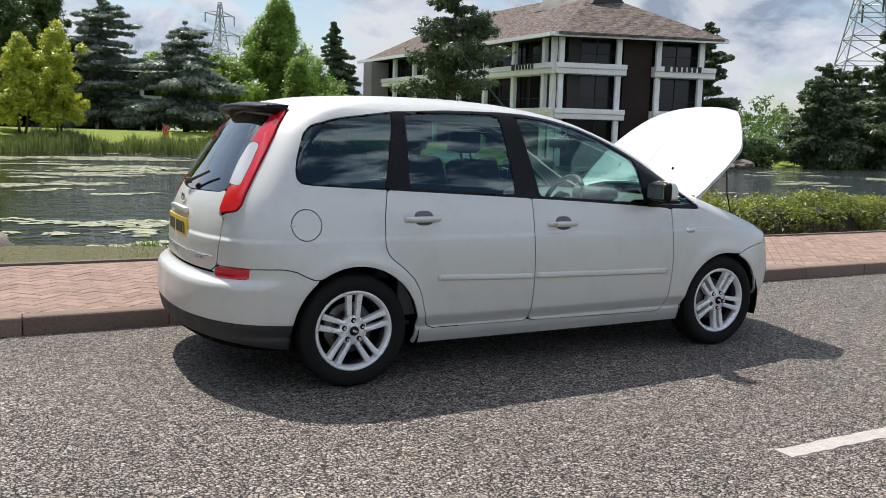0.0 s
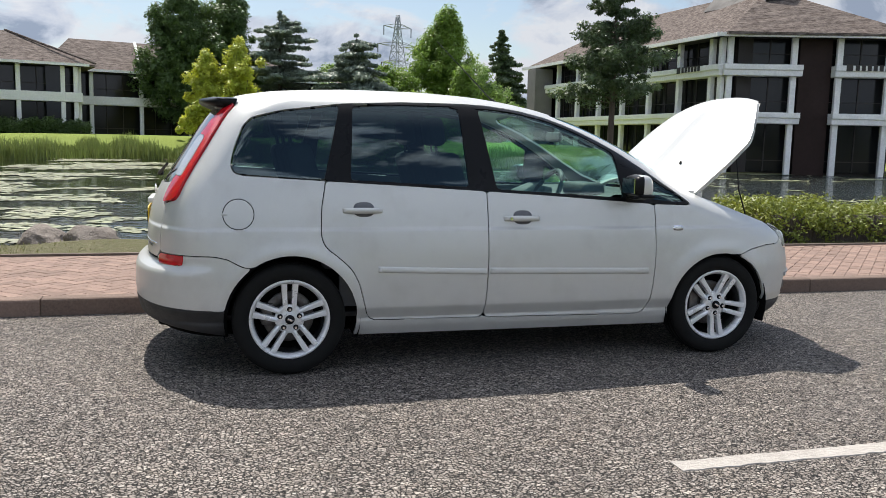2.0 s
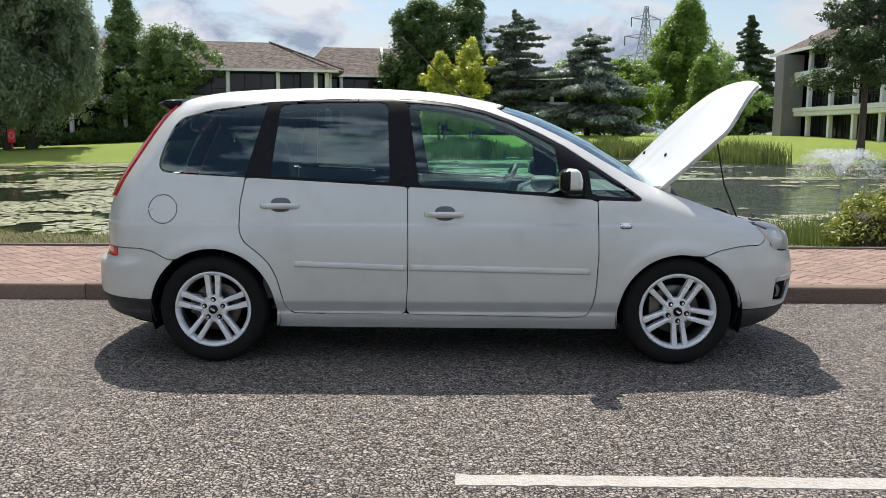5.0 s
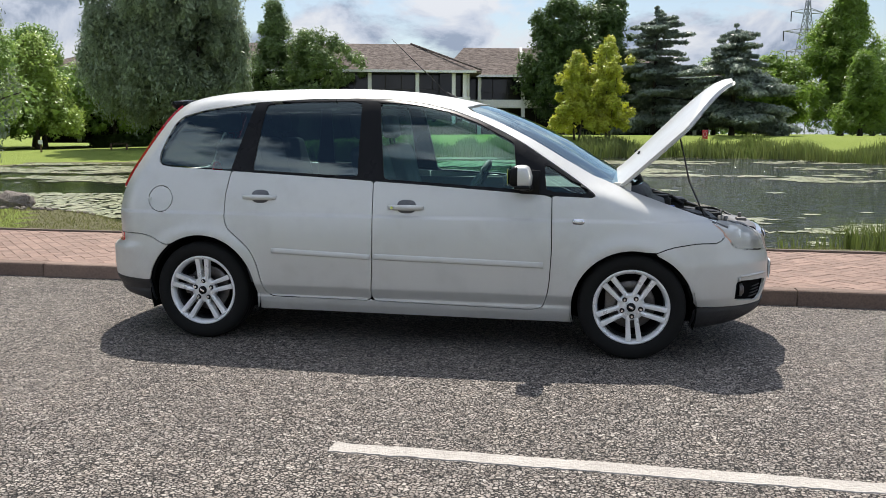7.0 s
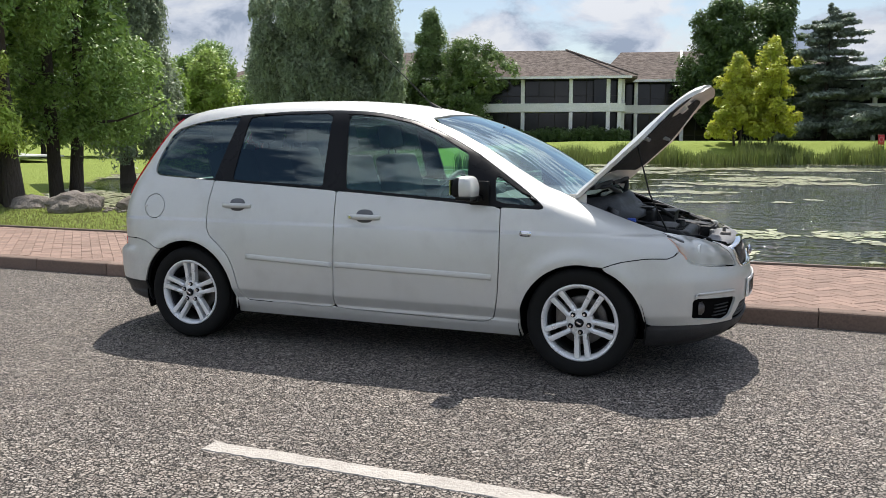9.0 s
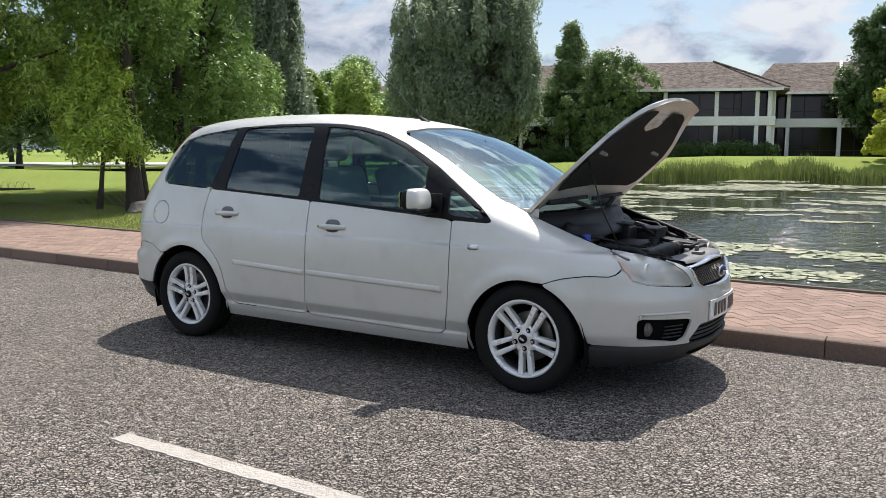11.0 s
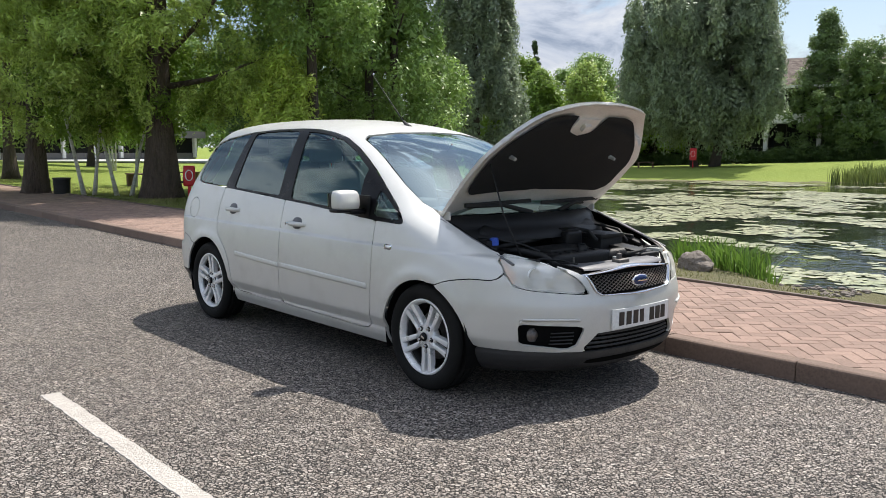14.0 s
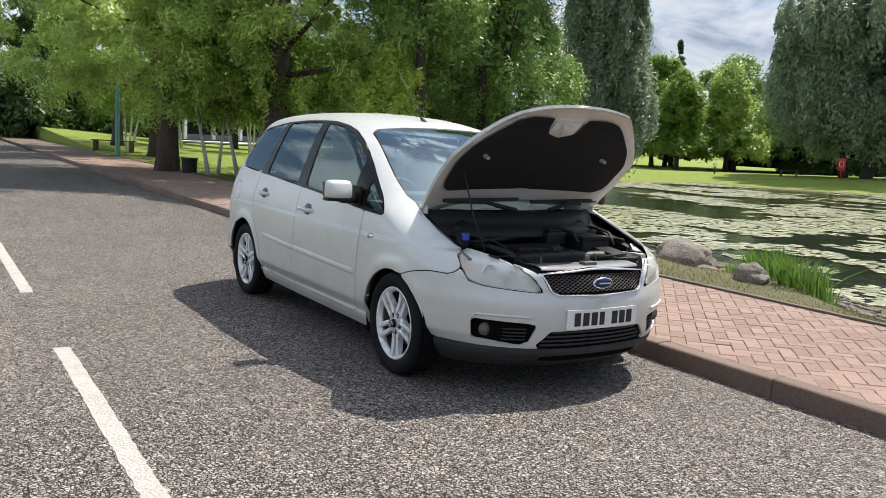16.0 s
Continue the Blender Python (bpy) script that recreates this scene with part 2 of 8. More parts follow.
def water_mat():
    m, nt, n, l, p = nodes_of("pond_water")
    big = noise_fac(nt, 0.08, 4.0)
    l.new(mix_col(nt, big, (0.012, 0.017, 0.012), (0.02, 0.024, 0.015)), p.inputs["Base Color"])
    rr = n.new("ShaderNodeMapRange")
    rr.inputs["To Min"].default_value, rr.inputs["To Max"].default_value = 0.025, 0.09
    l.new(noise_fac(nt, 0.12, 3.0, 0.55, 0.35, 0.65, (0.6, 1.6, 1.0)), rr.inputs["Value"])
    l.new(rr.outputs[0], p.inputs["Roughness"])
    p.inputs["IOR"].default_value = 1.40
    a = noise_fac(nt, 2.3, 3.0, 0.55, 0.2, 0.8, (0.9, 1.5, 1.0))
    calm = noise_fac(nt, 0.10, 3.0, 0.5, 0.05, 0.55)
    mul = n.new("ShaderNodeMath")
    mul.operation = "MULTIPLY"
    l.new(a, mul.inputs[0])
    # the western half lies sheltered among the lily pads
    tcx = n.new("ShaderNodeTexCoord")
    sx = n.new("ShaderNodeSeparateXYZ")
    l.new(tcx.outputs["Object"], sx.inputs[0])
    wind = n.new("ShaderNodeMapRange")
    wind.inputs["From Min"].default_value, wind.inputs["From Max"].default_value = -2.0, 7.0
    wind.inputs["To Min"].default_value, wind.inputs["To Max"].default_value = 0.05, 1.0
    l.new(sx.outputs["X"], wind.inputs["Value"])
    blow = n.new("ShaderNodeMath")
    blow.operation = "MULTIPLY"
    l.new(calm, blow.inputs[0])
    l.new(wind.outputs[0], blow.inputs[1])
    l.new(blow.outputs[0], mul.inputs[1])
    add_bump(nt, p, mul.outputs[0], 1.0, 0.26)
    return m


def grass_ground(name, a, b, c2):
    m, nt, n, l, p = nodes_of(name)
    big = noise_fac(nt, 0.25, 5.0)
    fine = noise_fac(nt, 14.0, 6.0, 0.7)
    c = mix_col(nt, big, a, b)
    c = mix_col(nt, fine, c, c2)
    l.new(c, p.inputs["Base Color"])
    p.inputs["Roughness"].default_value = 0.9
    p.inputs["Specular IOR Level"].default_value = 0.15
    add_bump(nt, p, fine, 0.9, 0.05)
    return m


def paint_mat():
    """Silver car paint: fine flakes under clear lacquer, a little road dust low down on it."""
    m, nt, n, l, p = nodes_of("silver_paint")
    fl = noise_fac(nt, 900.0, 2.0, 0.5, 0.35, 0.65)
    c = mix_col(nt, fl, (0.54, 0.536, 0.512), (0.635, 0.63, 0.602))
    dust = noise_fac(nt, 5.0, 6.0, 0.65, 0.5, 0.85)
    c = mix_col(nt, dust, c, (0.51, 0.50, 0.47))
    l.new(c, p.inputs["Base Color"])
    p.inputs["Metallic"].default_value = 0.28
    r = n.new("ShaderNodeMapRange")
    r.inputs["To Min"].default_value, r.inputs["To Max"].default_value = 0.40, 0.50
    l.new(dust, r.inputs["Value"])
    l.new(r.outputs[0], p.inputs["Roughness"])
    p.inputs["Coat Weight"].default_value = 0.4
    p.inputs["Coat Roughness"].default_value = 0.10
    return m


def emblem(name, col, rough=0.3, metal=0.0):
    return simple(name, col, rough, metal, bump=0, col2=tuple(c * 0.9 for c in col))


M = {}
M["asphalt"] = asphalt_mat()
M["line"] = simple("road_paint", (0.47, 0.432, 0.388), 0.85, 0, (0.35, 0.32, 0.287), 9, 60, 0.8, 0.006)
M["kerb"] = simple("kerb_concrete", (0.155, 0.118, 0.095), 0.85, 0, (0.105, 0.082, 0.067), 2.5, 70, 0.5, 0.004)
M["water"] = water_mat()
M["lawn"] = grass_ground("lawn", (0.21, 0.285, 0.045), (0.15, 0.225, 0.035), (0.26, 0.30, 0.075))
M["bank"] = grass_ground("bank", (0.19, 0.165, 0.095), (0.25, 0.215, 0.15), (0.14, 0.15, 0.06))
M["paint"] = paint_mat()
M["trim"] = simple("black_window_trim", (0.007, 0.007, 0.008), 0.32, 0, None, 8, 200, 0.05, spec=0.16)
M["plastic"] = simple("dark_grey_plastic", (0.032, 0.032, 0.034), 0.6, 0, (0.024, 0.024, 0.025), 6, 300, 0.2)
M["black"] = simple("matt_black", (0.012, 0.012, 0.012), 0.7, 0, None, 5, 150, 0.2)
M["liner"] = simple("underbody_black", (0.006, 0.006, 0.006), 0.95, 0, None, 5, 90, 0.2, spec=0.1)
M["gap"] = simple("dark_gap", (0.006, 0.006, 0.006), 0.95, 0, None, 5, 90, 0, spec=0.05)
M["glass_dark"] = glass_mat("privacy_glass", (0.13, 0.22, 0.21), gloss=(0.80, 0.97, 1.0), ior=1.8)
M["glass_rear"] = glass_mat("rear_glass", (0.12, 0.15, 0.15), ior=2.5)
M["glass"] = glass_mat("green_glass", (0.56, 0.88, 0.79), gloss=(0.84, 1.0, 0.97), ior=1.8)
M["screen"] = glass_mat("windscreen_glass", (0.42, 0.55, 0.55), gloss=(0.78, 0.95, 1.0), ior=3.2)
M["lens"] = glass_mat("hazed_lens", (0.93, 0.94, 0.95), ior=1.5)
lens_nodes = M["lens"].node_tree
haze_film = lens_nodes.nodes.new("ShaderNodeBsdfDiffuse")
haze_film.inputs[0].default_value = (0.74, 0.72, 0.65, 1)
film_mix = lens_nodes.nodes.new("ShaderNodeMixShader")
film_mix.inputs[0].default_value = 0.36
lens_nodes.links.new(lens_nodes.nodes["Material Output"].inputs[0].links[0].from_socket, film_mix.inputs[1])
lens_nodes.links.new(haze_film.outputs[0], film_mix.inputs[2])
lens_nodes.links.new(film_mix.outputs[0], lens_nodes.nodes["Material Output"].inputs[0])
M["red"] = simple("red_lens", (0.60, 0.006, 0.022), 0.12, 0, (0.42, 0.008, 0.012), 9, 80, 0.0, coat=0.6)
M["reverse"] = simple("grey_clear_lens", (0.50, 0.51, 0.53), 0.15, 0.2, (0.42, 0.43, 0.45), 9, 80, 0.0, coat=0.6)
M["bowl"] = simple("hazed_lamp_bowl", (0.84, 0.83, 0.79), 0.3, 0.3, (0.74, 0.73, 0.68), 12, 90, 0.0)
M["slam"] = simple("grey_satin_panel", (0.15, 0.15, 0.158), 0.6, 0.1, (0.11, 0.11, 0.115), 8, 90, 0.1)
M["white_lens"] = simple("pale_lens", (0.88, 0.88, 0.87), 0.22, 0.5, (0.80, 0.80, 0.79), 9, 80, 0.0, coat=0.6)
M["amber"] = simple("amber_lens", (0.80, 0.50, 0.36), 0.25, 0, None, 9, 80, 0, coat=0.5)
M["chrome"] = simple("chrome", (0.78, 0.78, 0.79), 0.08, 1.0, (0.7, 0.7, 0.72), 8, 90, 0, rvar=0.04)
M["alloy"] = simple("alloy_wheel_silver", (0.82, 0.82, 0.82), 0.32, 0.3, (0.74, 0.74, 0.74), 12, 200, 0.03, coat=0.3)
M["steel"] = simple("brake_steel", (0.20, 0.19, 0.18), 0.5, 0.8, (0.12, 0.10, 0.09), 12, 120, 0.1)
M["tyre"] = simple("tyre_rubber", (0.010, 0.010, 0.010), 0.8, 0, (0.014, 0.014, 0.013), 9, 220, 0.3, spec=0.15)
M["plate_w"] = simple("white_plate", (0.78, 0.78, 0.76), 0.35, 0, (0.70, 0.70, 0.68), 5, 60, 0)
M["plate_y"] = simple("yellow_plate", (0.80, 0.52, 0.03), 0.35, 0, (0.72, 0.46, 0.03), 5, 60, 0)
M["ink"] = simple("plate_black", (0.02, 0.02, 0.02), 0.4, 0, None, 5, 60, 0)
M["blue"] = emblem("blue_enamel", (0.012, 0.025, 0.09), 0.2)
M["seat"] = simple("grey_seat_cloth", (0.11, 0.113, 0.12), 0.9, 0, (0.08, 0.082, 0.088), 10, 300, 0.4)
M["dash"] = simple("dash_plastic", (0.09, 0.09, 0.092), 0.6, 0, None, 10, 300, 0.3)
M["barrel"] = simple("dark_wheel_barrel", (0.05, 0.05, 0.052), 0.6, 0.4, (0.03, 0.03, 0.03), 9, 90, 0.1)
M["beige"] = simple("pale_headlining", (0.45, 0.45, 0.43), 0.9, 0, None, 10, 300, 0.2)
M["pad"] = simple("black_felt_pad", (0.006, 0.006, 0.006), 0.98, 0, (0.010, 0.010, 0.010), 6, 150, 0.5, 0.006)
M["inner_paint"] = simple("thin_inner_silver_paint", (0.74, 0.71, 0.66), 0.5, 0.1, (0.64, 0.61, 0.56), 5, 90, 0.05)
M["engine"] = simple("engine_plastic", (0.009, 0.009, 0.010), 0.5, 0, (0.016, 0.015, 0.014), 7, 120, 0.2, spec=0.25)
M["alu"] = simple("dull_aluminium", (0.42, 0.42, 0.42), 0.45, 0.8, (0.3, 0.3, 0.3), 8, 90, 0.1)
M["blue_cap"] = simple("blue_cap", (0.03, 0.10, 0.55), 0.4, 0, None, 8, 90, 0)


# ---- helpers for meshes ----
def mesh_of(name, verts, faces, material, smooth=True):
    me = bpy.data.meshes.new(name)
    me.from_pydata([tuple(v) for v in verts], [], [tuple(f) for f in faces])
    me.validate()
    if smooth:
        me.shade_smooth()
    if material:
        me.materials.append(material)
    return me


def solid(name, verts, faces, material, parent=None, label="", smooth=True):
    """One mesh object from plain lists, under a parent when one is given."""
    ob = new(name, mesh_of(name, verts, faces, material, smooth))
    if parent:
        ob.parent = parent
    return tagged(ob, label)


def part(name, bm, material, parent=None, label="", smooth=False):
    me = bpy.data.meshes.new(name)
    bm.normal_update()
    bm.to_mesh(me)
    bm.free()
    if smooth:
        me.shade_smooth()
        me.set_sharp_from_angle(angle=radians(38))
    me.materials.append(material)
    ob = new(name, me)
    if parent:
        ob.parent = parent
    return tagged(ob, label)


def thing(name, at, label, category, group="", rz=0.0):
    ob = new(name)
    ob.matrix_world = pose(*at, 0, 0, rz)
    ob.empty_display_size = 0.2
    return tagged(ob, label, category, group)


def box_bm(size, at=(0, 0, 0), bevel=0.0, segs=2, turn=None, bm=None):
    """A bevelled block of the given size, centred at a place."""
    out = bm or bmesh.new()
    t = bmesh.new()
    bmesh.ops.create_cube(t, size=1.0)
    bmesh.ops.scale(t, vec=size, verts=t.verts)
    if bevel:
        bmesh.ops.bevel(t, geom=t.edges[:], offset=bevel, segments=segs, affect="EDGES", profile=0.6)
    m = Matrix.Translation(at) @ (turn or Matrix.Identity(4))
    bmesh.ops.transform(t, matrix=m, verts=t.verts)
    merge(out, t)
    return out


def merge(out, t):
    me = bpy.data.meshes.new("tmp")
    t.to_mesh(me)
    t.free()
    out.from_mesh(me)
    bpy.data.meshes.remove(me)


def rod_bm(a, b, r0, r1=None, seg=10, bm=None):
    """A tapered round bar from a to b."""
    out = bm or bmesh.new()
    a, b = Vector(a), Vector(b)
    t = bmesh.new()
    bmesh.ops.create_cone(t, cap_ends=True, segments=seg, radius1=r0, radius2=r0 if r1 is None else r1, depth=(b - a).length)
    q = (b - a).to_track_quat("Z", "Y").to_matrix().to_4x4()
    bmesh.ops.transform(t, matrix=Matrix.Translation((a + b) / 2) @ q, verts=t.verts)
    merge(out, t)
    return out


def lathe(profile, seg=48, closed=False):
    """Vertices and faces of a profile (radius, along y) turned round the y axis."""
    v, f = [], []
    n = len(profile)
    for i in range(seg):
        a = 2 * math.pi * i / seg
        for r, y in profile:
            v.append((r * math.cos(a), y, r * math.sin(a)))
    for i in range(seg):
        j = (i + 1) % seg
        for k in range(n if closed else n - 1):
            m = (k + 1) % n
            f.append((i * n + k, i * n + m, j * n + m, j * n + k))
    return v, f


def tube_along(points, radii, seg=8, jitter=0.0, rng=None):
    """A tapered tube along a bent line."""
    v, f = [], []
    pts = [Vector(p) for p in points]
    for i, p in enumerate(pts):
        d = (pts[min(i + 1, len(pts) - 1)] - pts[max(i - 1, 0)]).normalized()
        s = d.orthogonal().normalized()
        c = d.cross(s)
        for k in range(seg):
            a = 2 * math.pi * k / seg
            r = radii[i] * (1 + (rng.uniform(-jitter, jitter) if rng else 0))
            v.append(p + (s * math.cos(a) + c * math.sin(a)) * r)
    for i in range(len(pts) - 1):
        for k in range(seg):
            m = (k + 1) % seg
            f.append((i * seg + k, i * seg + m, (i + 1) * seg + m, (i + 1) * seg + k))
    f.append(tuple(range(seg))[::-1])
    f.append(tuple((len(pts) - 1) * seg + k for k in range(seg)))
    return v, f


def poly_sdf(px, py, poly):
    """Signed distance of points to a closed polygon, positive inside."""
    p = np.asarray(poly, float)
    q = np.roll(p, -1, axis=0)
    best = np.full(np.shape(px), 1e9)
    inside = np.zeros(np.shape(px), bool)
    for (ax, ay), (bx, by) in zip(p, q):
        ex, ey = bx - ax, by - ay
        wx, wy = px - ax, py - ay
        t = np.clip((wx * ex + wy * ey) / max(ex * ex + ey * ey, 1e-12), 0, 1)
        best = np.minimum(best, np.hypot(wx - t * ex, wy - t * ey))
        hit = ((ay > py) != (by > py)) & (px < ex * (py - ay) / (ey if abs(ey) > 1e-12 else 1e-12) + ax)
        inside ^= hit
    return np.where(inside, best, -best)


def rounded(poly, r, n=4):
    """A polygon with its corners rounded off."""
    out = []
    k = len(poly)
    for i in range(k):
        a, b, c = (Vector(poly[(i + j - 1) % k]) for j in range(3))
        u, w = (a - b), (c - b)
        d = min(r, u.length * 0.45, w.length * 0.45)
        s, e = b + u.normalized() * d, b + w.normalized() * d
        for m in range(n + 1):
            t = m / n
            out.append(tuple(s * (1 - t) ** 2 + b * 2 * t * (1 - t) + e * t * t))
    return out


def clip_mesh(verts, faces, vals):
    """The part of a mesh where vals is above zero, cut cleanly along zero."""
    keep = vals > 0
    out_v, out_f, index, cuts = [], [], {}, {}

    def vert(i):
        if i not in index:
            index[i] = len(out_v)
            out_v.append(verts[i])
        return index[i]

    def cut(i, j):
        key = (min(i, j), max(i, j))
        if key not in cuts:
            t = vals[i] / (vals[i] - vals[j])
            cuts[key] = len(out_v)
            out_v.append(verts[i] * (1 - t) + verts[j] * t)
        return cuts[key]

    for f in faces:
        inn = [keep[i] for i in f]
        if all(inn):
            out_f.append([vert(i) for i in f])
        elif any(inn):
            g = []
            for a in range(len(f)):
                i, j = f[a], f[(a + 1) % len(f)]
                if keep[i]:
                    g.append(vert(i))
                if keep[i] != keep[j]:
                    g.append(cut(i, j))
            if len(g) > 2:
                out_f.append(g)
    return np.array(out_v).reshape(-1, 3), out_f


def with_rim(verts, faces, depth):
    """Adds a turned-in rim of the given depth along every open edge, so that a panel has an edge of its own."""
    verts = np.asarray(verts, float)
    if len(faces) == 0:
        return verts, faces
    norm = np.zeros_like(verts)
    count = {}
    for f in faces:
        a, b, c = verts[f[0]], verts[f[1]], verts[f[2]]
        nrm = np.cross(b - a, c - a)
        for i in f:
            norm[i] += nrm
        for k in range(len(f)):
            e = (f[k], f[(k + 1) % len(f)])
            count[e] = count.get(e, 0) + 1
    norm /= np.maximum(np.linalg.norm(norm, axis=1, keepdims=True), 1e-12)
    out, extra, f2 = list(verts), {}, [list(f) for f in faces]

    def pair(i):
        if i not in extra:
            extra[i] = len(out)
            out.append(verts[i])
            out.append(verts[i] - norm[i] * depth)
        return extra[i]

    for (i, j) in count:
        if (j, i) not in count:
            a, b = pair(i), pair(j)
            f2.append([b, a, a + 1, b + 1])
    return np.array(out), f2


# ---- the car: body surface given by plan outlines at each height ----
# height, rear end, front end, half width, length of the rear and front corners
LEVELS = np.array([
    (0.16, -0.66, 3.34, 0.79, 0.50, 0.80), (0.20, -0.72, 3.42, 0.828, 0.50, 0.80),
    (0.25, -0.80, 3.465, 0.856, 0.48, 0.80), (0.285, -0.815, 3.475, 0.866, 0.47, 0.80),
    (0.30, -0.82, 3.48, 0.860, 0.47, 0.80), (0.362, -0.834, 3.490, 0.894, 0.46, 0.80),
    (0.45, -0.840, 3.50, 0.900, 0.46, 0.80), (0.55, -0.835, 3.495, 0.905, 0.45, 0.78),
    (0.575, -0.825, 3.485, 0.906, 0.44, 0.77), (0.603, -0.768, 3.475, 0.905, 0.42, 0.76),
    (0.70, -0.765, 3.455, 0.900, 0.40, 0.76), (0.76, -0.765, 3.40, 0.893, 0.38, 0.74),
    (0.80, -0.760, 3.31, 0.887, 0.37, 0.70), (0.85, -0.750, 3.17, 0.878, 0.36, 0.64),
    (0.90, -0.735, 3.01, 0.868, 0.35, 0.58), (0.95, -0.715, 2.84, 0.856, 0.34, 0.52),
    (1.00, -0.690, 2.68, 0.842, 0.33, 0.48), (1.05, -0.660, 2.57, 0.826, 0.32, 0.46)])
UPPER = np.array([
    (1.15, -0.595, 2.41, 0.788, 0.31, 0.46), (1.25, -0.530, 2.25, 0.747, 0.30, 0.47),
    (1.35, -0.465, 2.05, 0.704, 0.30, 0.50), (1.43, -0.405, 1.86, 0.664, 0.31, 0.54),
    (1.49, -0.345, 1.66, 0.620, 0.36, 0.60), (1.53, -0.25, 1.47, 0.560, 0.50, 0.66),
    (1.56, -0.08, 1.27, 0.455, 0.55, 0.62), (1.58, 0.20, 1.02, 0.290, 0.38, 0.40),
    (1.587, 0.45, 0.80, 0.10, 0.15, 0.15)])
LEVELS = np.vstack([LEVELS, UPPER])
ROUND = 2.35


FINE_Z = np.arange(0.16, 1.5871, 0.001)


def eased(k, soft):
    """One column of the outlines, with its bends eased over a height that depends on z."""
    raw = np.interp(FINE_Z, LEVELS[:, 0], LEVELS[:, k])
    out = np.zeros_like(raw)
    wide = np.interp(FINE_Z, *soft)
    for d in np.linspace(-2, 2, 17):
        zz = FINE_Z + d * wide
        over = np.interp(zz, FINE_Z, raw)
        over = np.where(zz < FINE_Z[0], 2 * raw[0] - np.interp(2 * FINE_Z[0] - zz, FINE_Z, raw), over)
        over = np.where(zz > FINE_Z[-1], raw[-1], over)
        out += over * math.exp(-d * d / 2)
    return out / sum(math.exp(-d * d / 2) for d in np.linspace(-2, 2, 17))


TOP = ([0.16, 0.35, 0.45, 0.62, 1.0, 1.2, 1.35, 1.50, 1.58], [0.003, 0.004, 0.03, 0.07, 0.07, 0.05, 0.035, 0.012, 0.002])
TAIL = ([0.16, 0.50, 0.72, 0.85, 1.35, 1.50, 1.58], [0.02, 0.010, 0.012, 0.03, 0.03, 0.012, 0.002])
SMOOTH = [eased(1, TAIL), eased(2, ([0.16, 0.6, 1.4, 1.58], [0.02, 0.022, 0.022, 0.002])), eased(3, TOP), eased(4, TOP), eased(5, TOP)]


def level(z):
    return [np.interp(z, FINE_Z, c) for c in SMOOTH]


def flare(x, z):
    r, q = np.hypot(x, z - 0.306), np.hypot(x - 2.64, z - 0.300)
    low = np.clip((0.8 - z) / 0.1, 0, 1) * np.clip((z - 0.28) / 0.1, 0, 1)
    return 0.012 * low * (np.exp(-((r - 0.37) / 0.05) ** 2) + np.exp(-((q - 0.36) / 0.05) ** 2))


def side_y(x, z):
    """Half width of the body at x, z."""
    xr, xf, w, lr, lf = level(z)
    barrel = 1 - 0.022 * np.clip(np.abs(x - 1.2) / 2.0, 0, 1.2) ** 2
    a = np.clip((xr + lr - x) / lr, 0, 1)
    b = np.clip((x - xf + lf) / lf, 0, 1)
    s = (1 - a ** ROUND) ** (1 / ROUND) * (1 - b ** ROUND) ** (1 / ROUND)
    return w * barrel * s + flare(x, z) * s


def end_x(y, z, front=True):
    """Where the nose or the tail lies at y, z."""
    xr, xf, w, lr, lf = level(z)
    k = (1 - np.clip(np.abs(y) / (w * 0.985), 0, 0.999) ** ROUND) ** (1 / ROUND)
    return xf - lf * (1 - k) if front else xr + lr * (1 - k)


def body_grid():
    """The right half of the body as a fine grid, from the middle of the tail to the middle of the nose."""
    knots = np.unique(np.concatenate([LEVELS[:, 0], np.arange(0.16, 1.5, 0.016), np.linspace(1.5, 1.587, 14)]))
    th = np.linspace(0, math.pi / 2, 30)
    rows = []
    for z in knots:
        xr, xf, w, lr, lf = level(z)
        ca = np.cos(th) ** (2 / ROUND)
        rear = xr + lr * (1 - ca)
        side = np.linspace(xr + lr, xf - lf, 112)[1:-1]
        front = xf - lf * (1 - ca[::-1])
        x = np.concatenate([rear, side, front])
        y = side_y(x, np.full_like(x, z))
        y[0] = y[-1] = 0.0
        rows.append(np.stack([x, -y, np.full_like(x, z)], 1))
    rows.append(rows[-1] * np.array([1, 0, 1]) + np.array([0, 0, 0.002]))  # closes the crown of the roof
    g = np.array(rows)
    nz, nu = g.shape[:2]
    v = g.reshape(-1, 3)
    f = [(i * nu + k, i * nu + k + 1, (i + 1) * nu + k + 1, (i + 1) * nu + k) for i in range(nz - 1) for k in range(nu - 1)]
    return v, f


BODY_V, BODY_F = body_grid()
BX, BY, BZ = BODY_V[:, 0], -BODY_V[:, 1], BODY_V[:, 2]

# outlines in side view (x, z)
DLO = [(-0.300, 1.115), (-0.300, 1.155), (-0.285, 1.22), (-0.235, 1.345), (-0.19, 1.392), (-0.02, 1.436), (0.30, 1.480), (0.65, 1.500), (1.00, 1.503),
       (1.18, 1.497), (1.37, 1.474), (1.55, 1.434), (1.72, 1.372), (1.88, 1.297), (2.0, 1.232), (2.14, 1.142), (2.30, 1.036),
       (2.40, 0.965), (2.432, 0.932), (2.18, 0.940), (1.97, 0.955), (1.44, 0.991), (1.0, 1.016), (0.64, 1.036), (0.19, 1.059), (-0.22, 1.081), (-0.28, 1.09)]
GLASS_REAR_QUARTER = [(-0.294, 1.112), (-0.293, 1.16), (-0.279, 1.22), (-0.228, 1.345), (-0.185, 1.386), (-0.02, 1.430), (0.295, 1.473), (0.190, 1.066), (-0.215, 1.088), (-0.275, 1.097)]
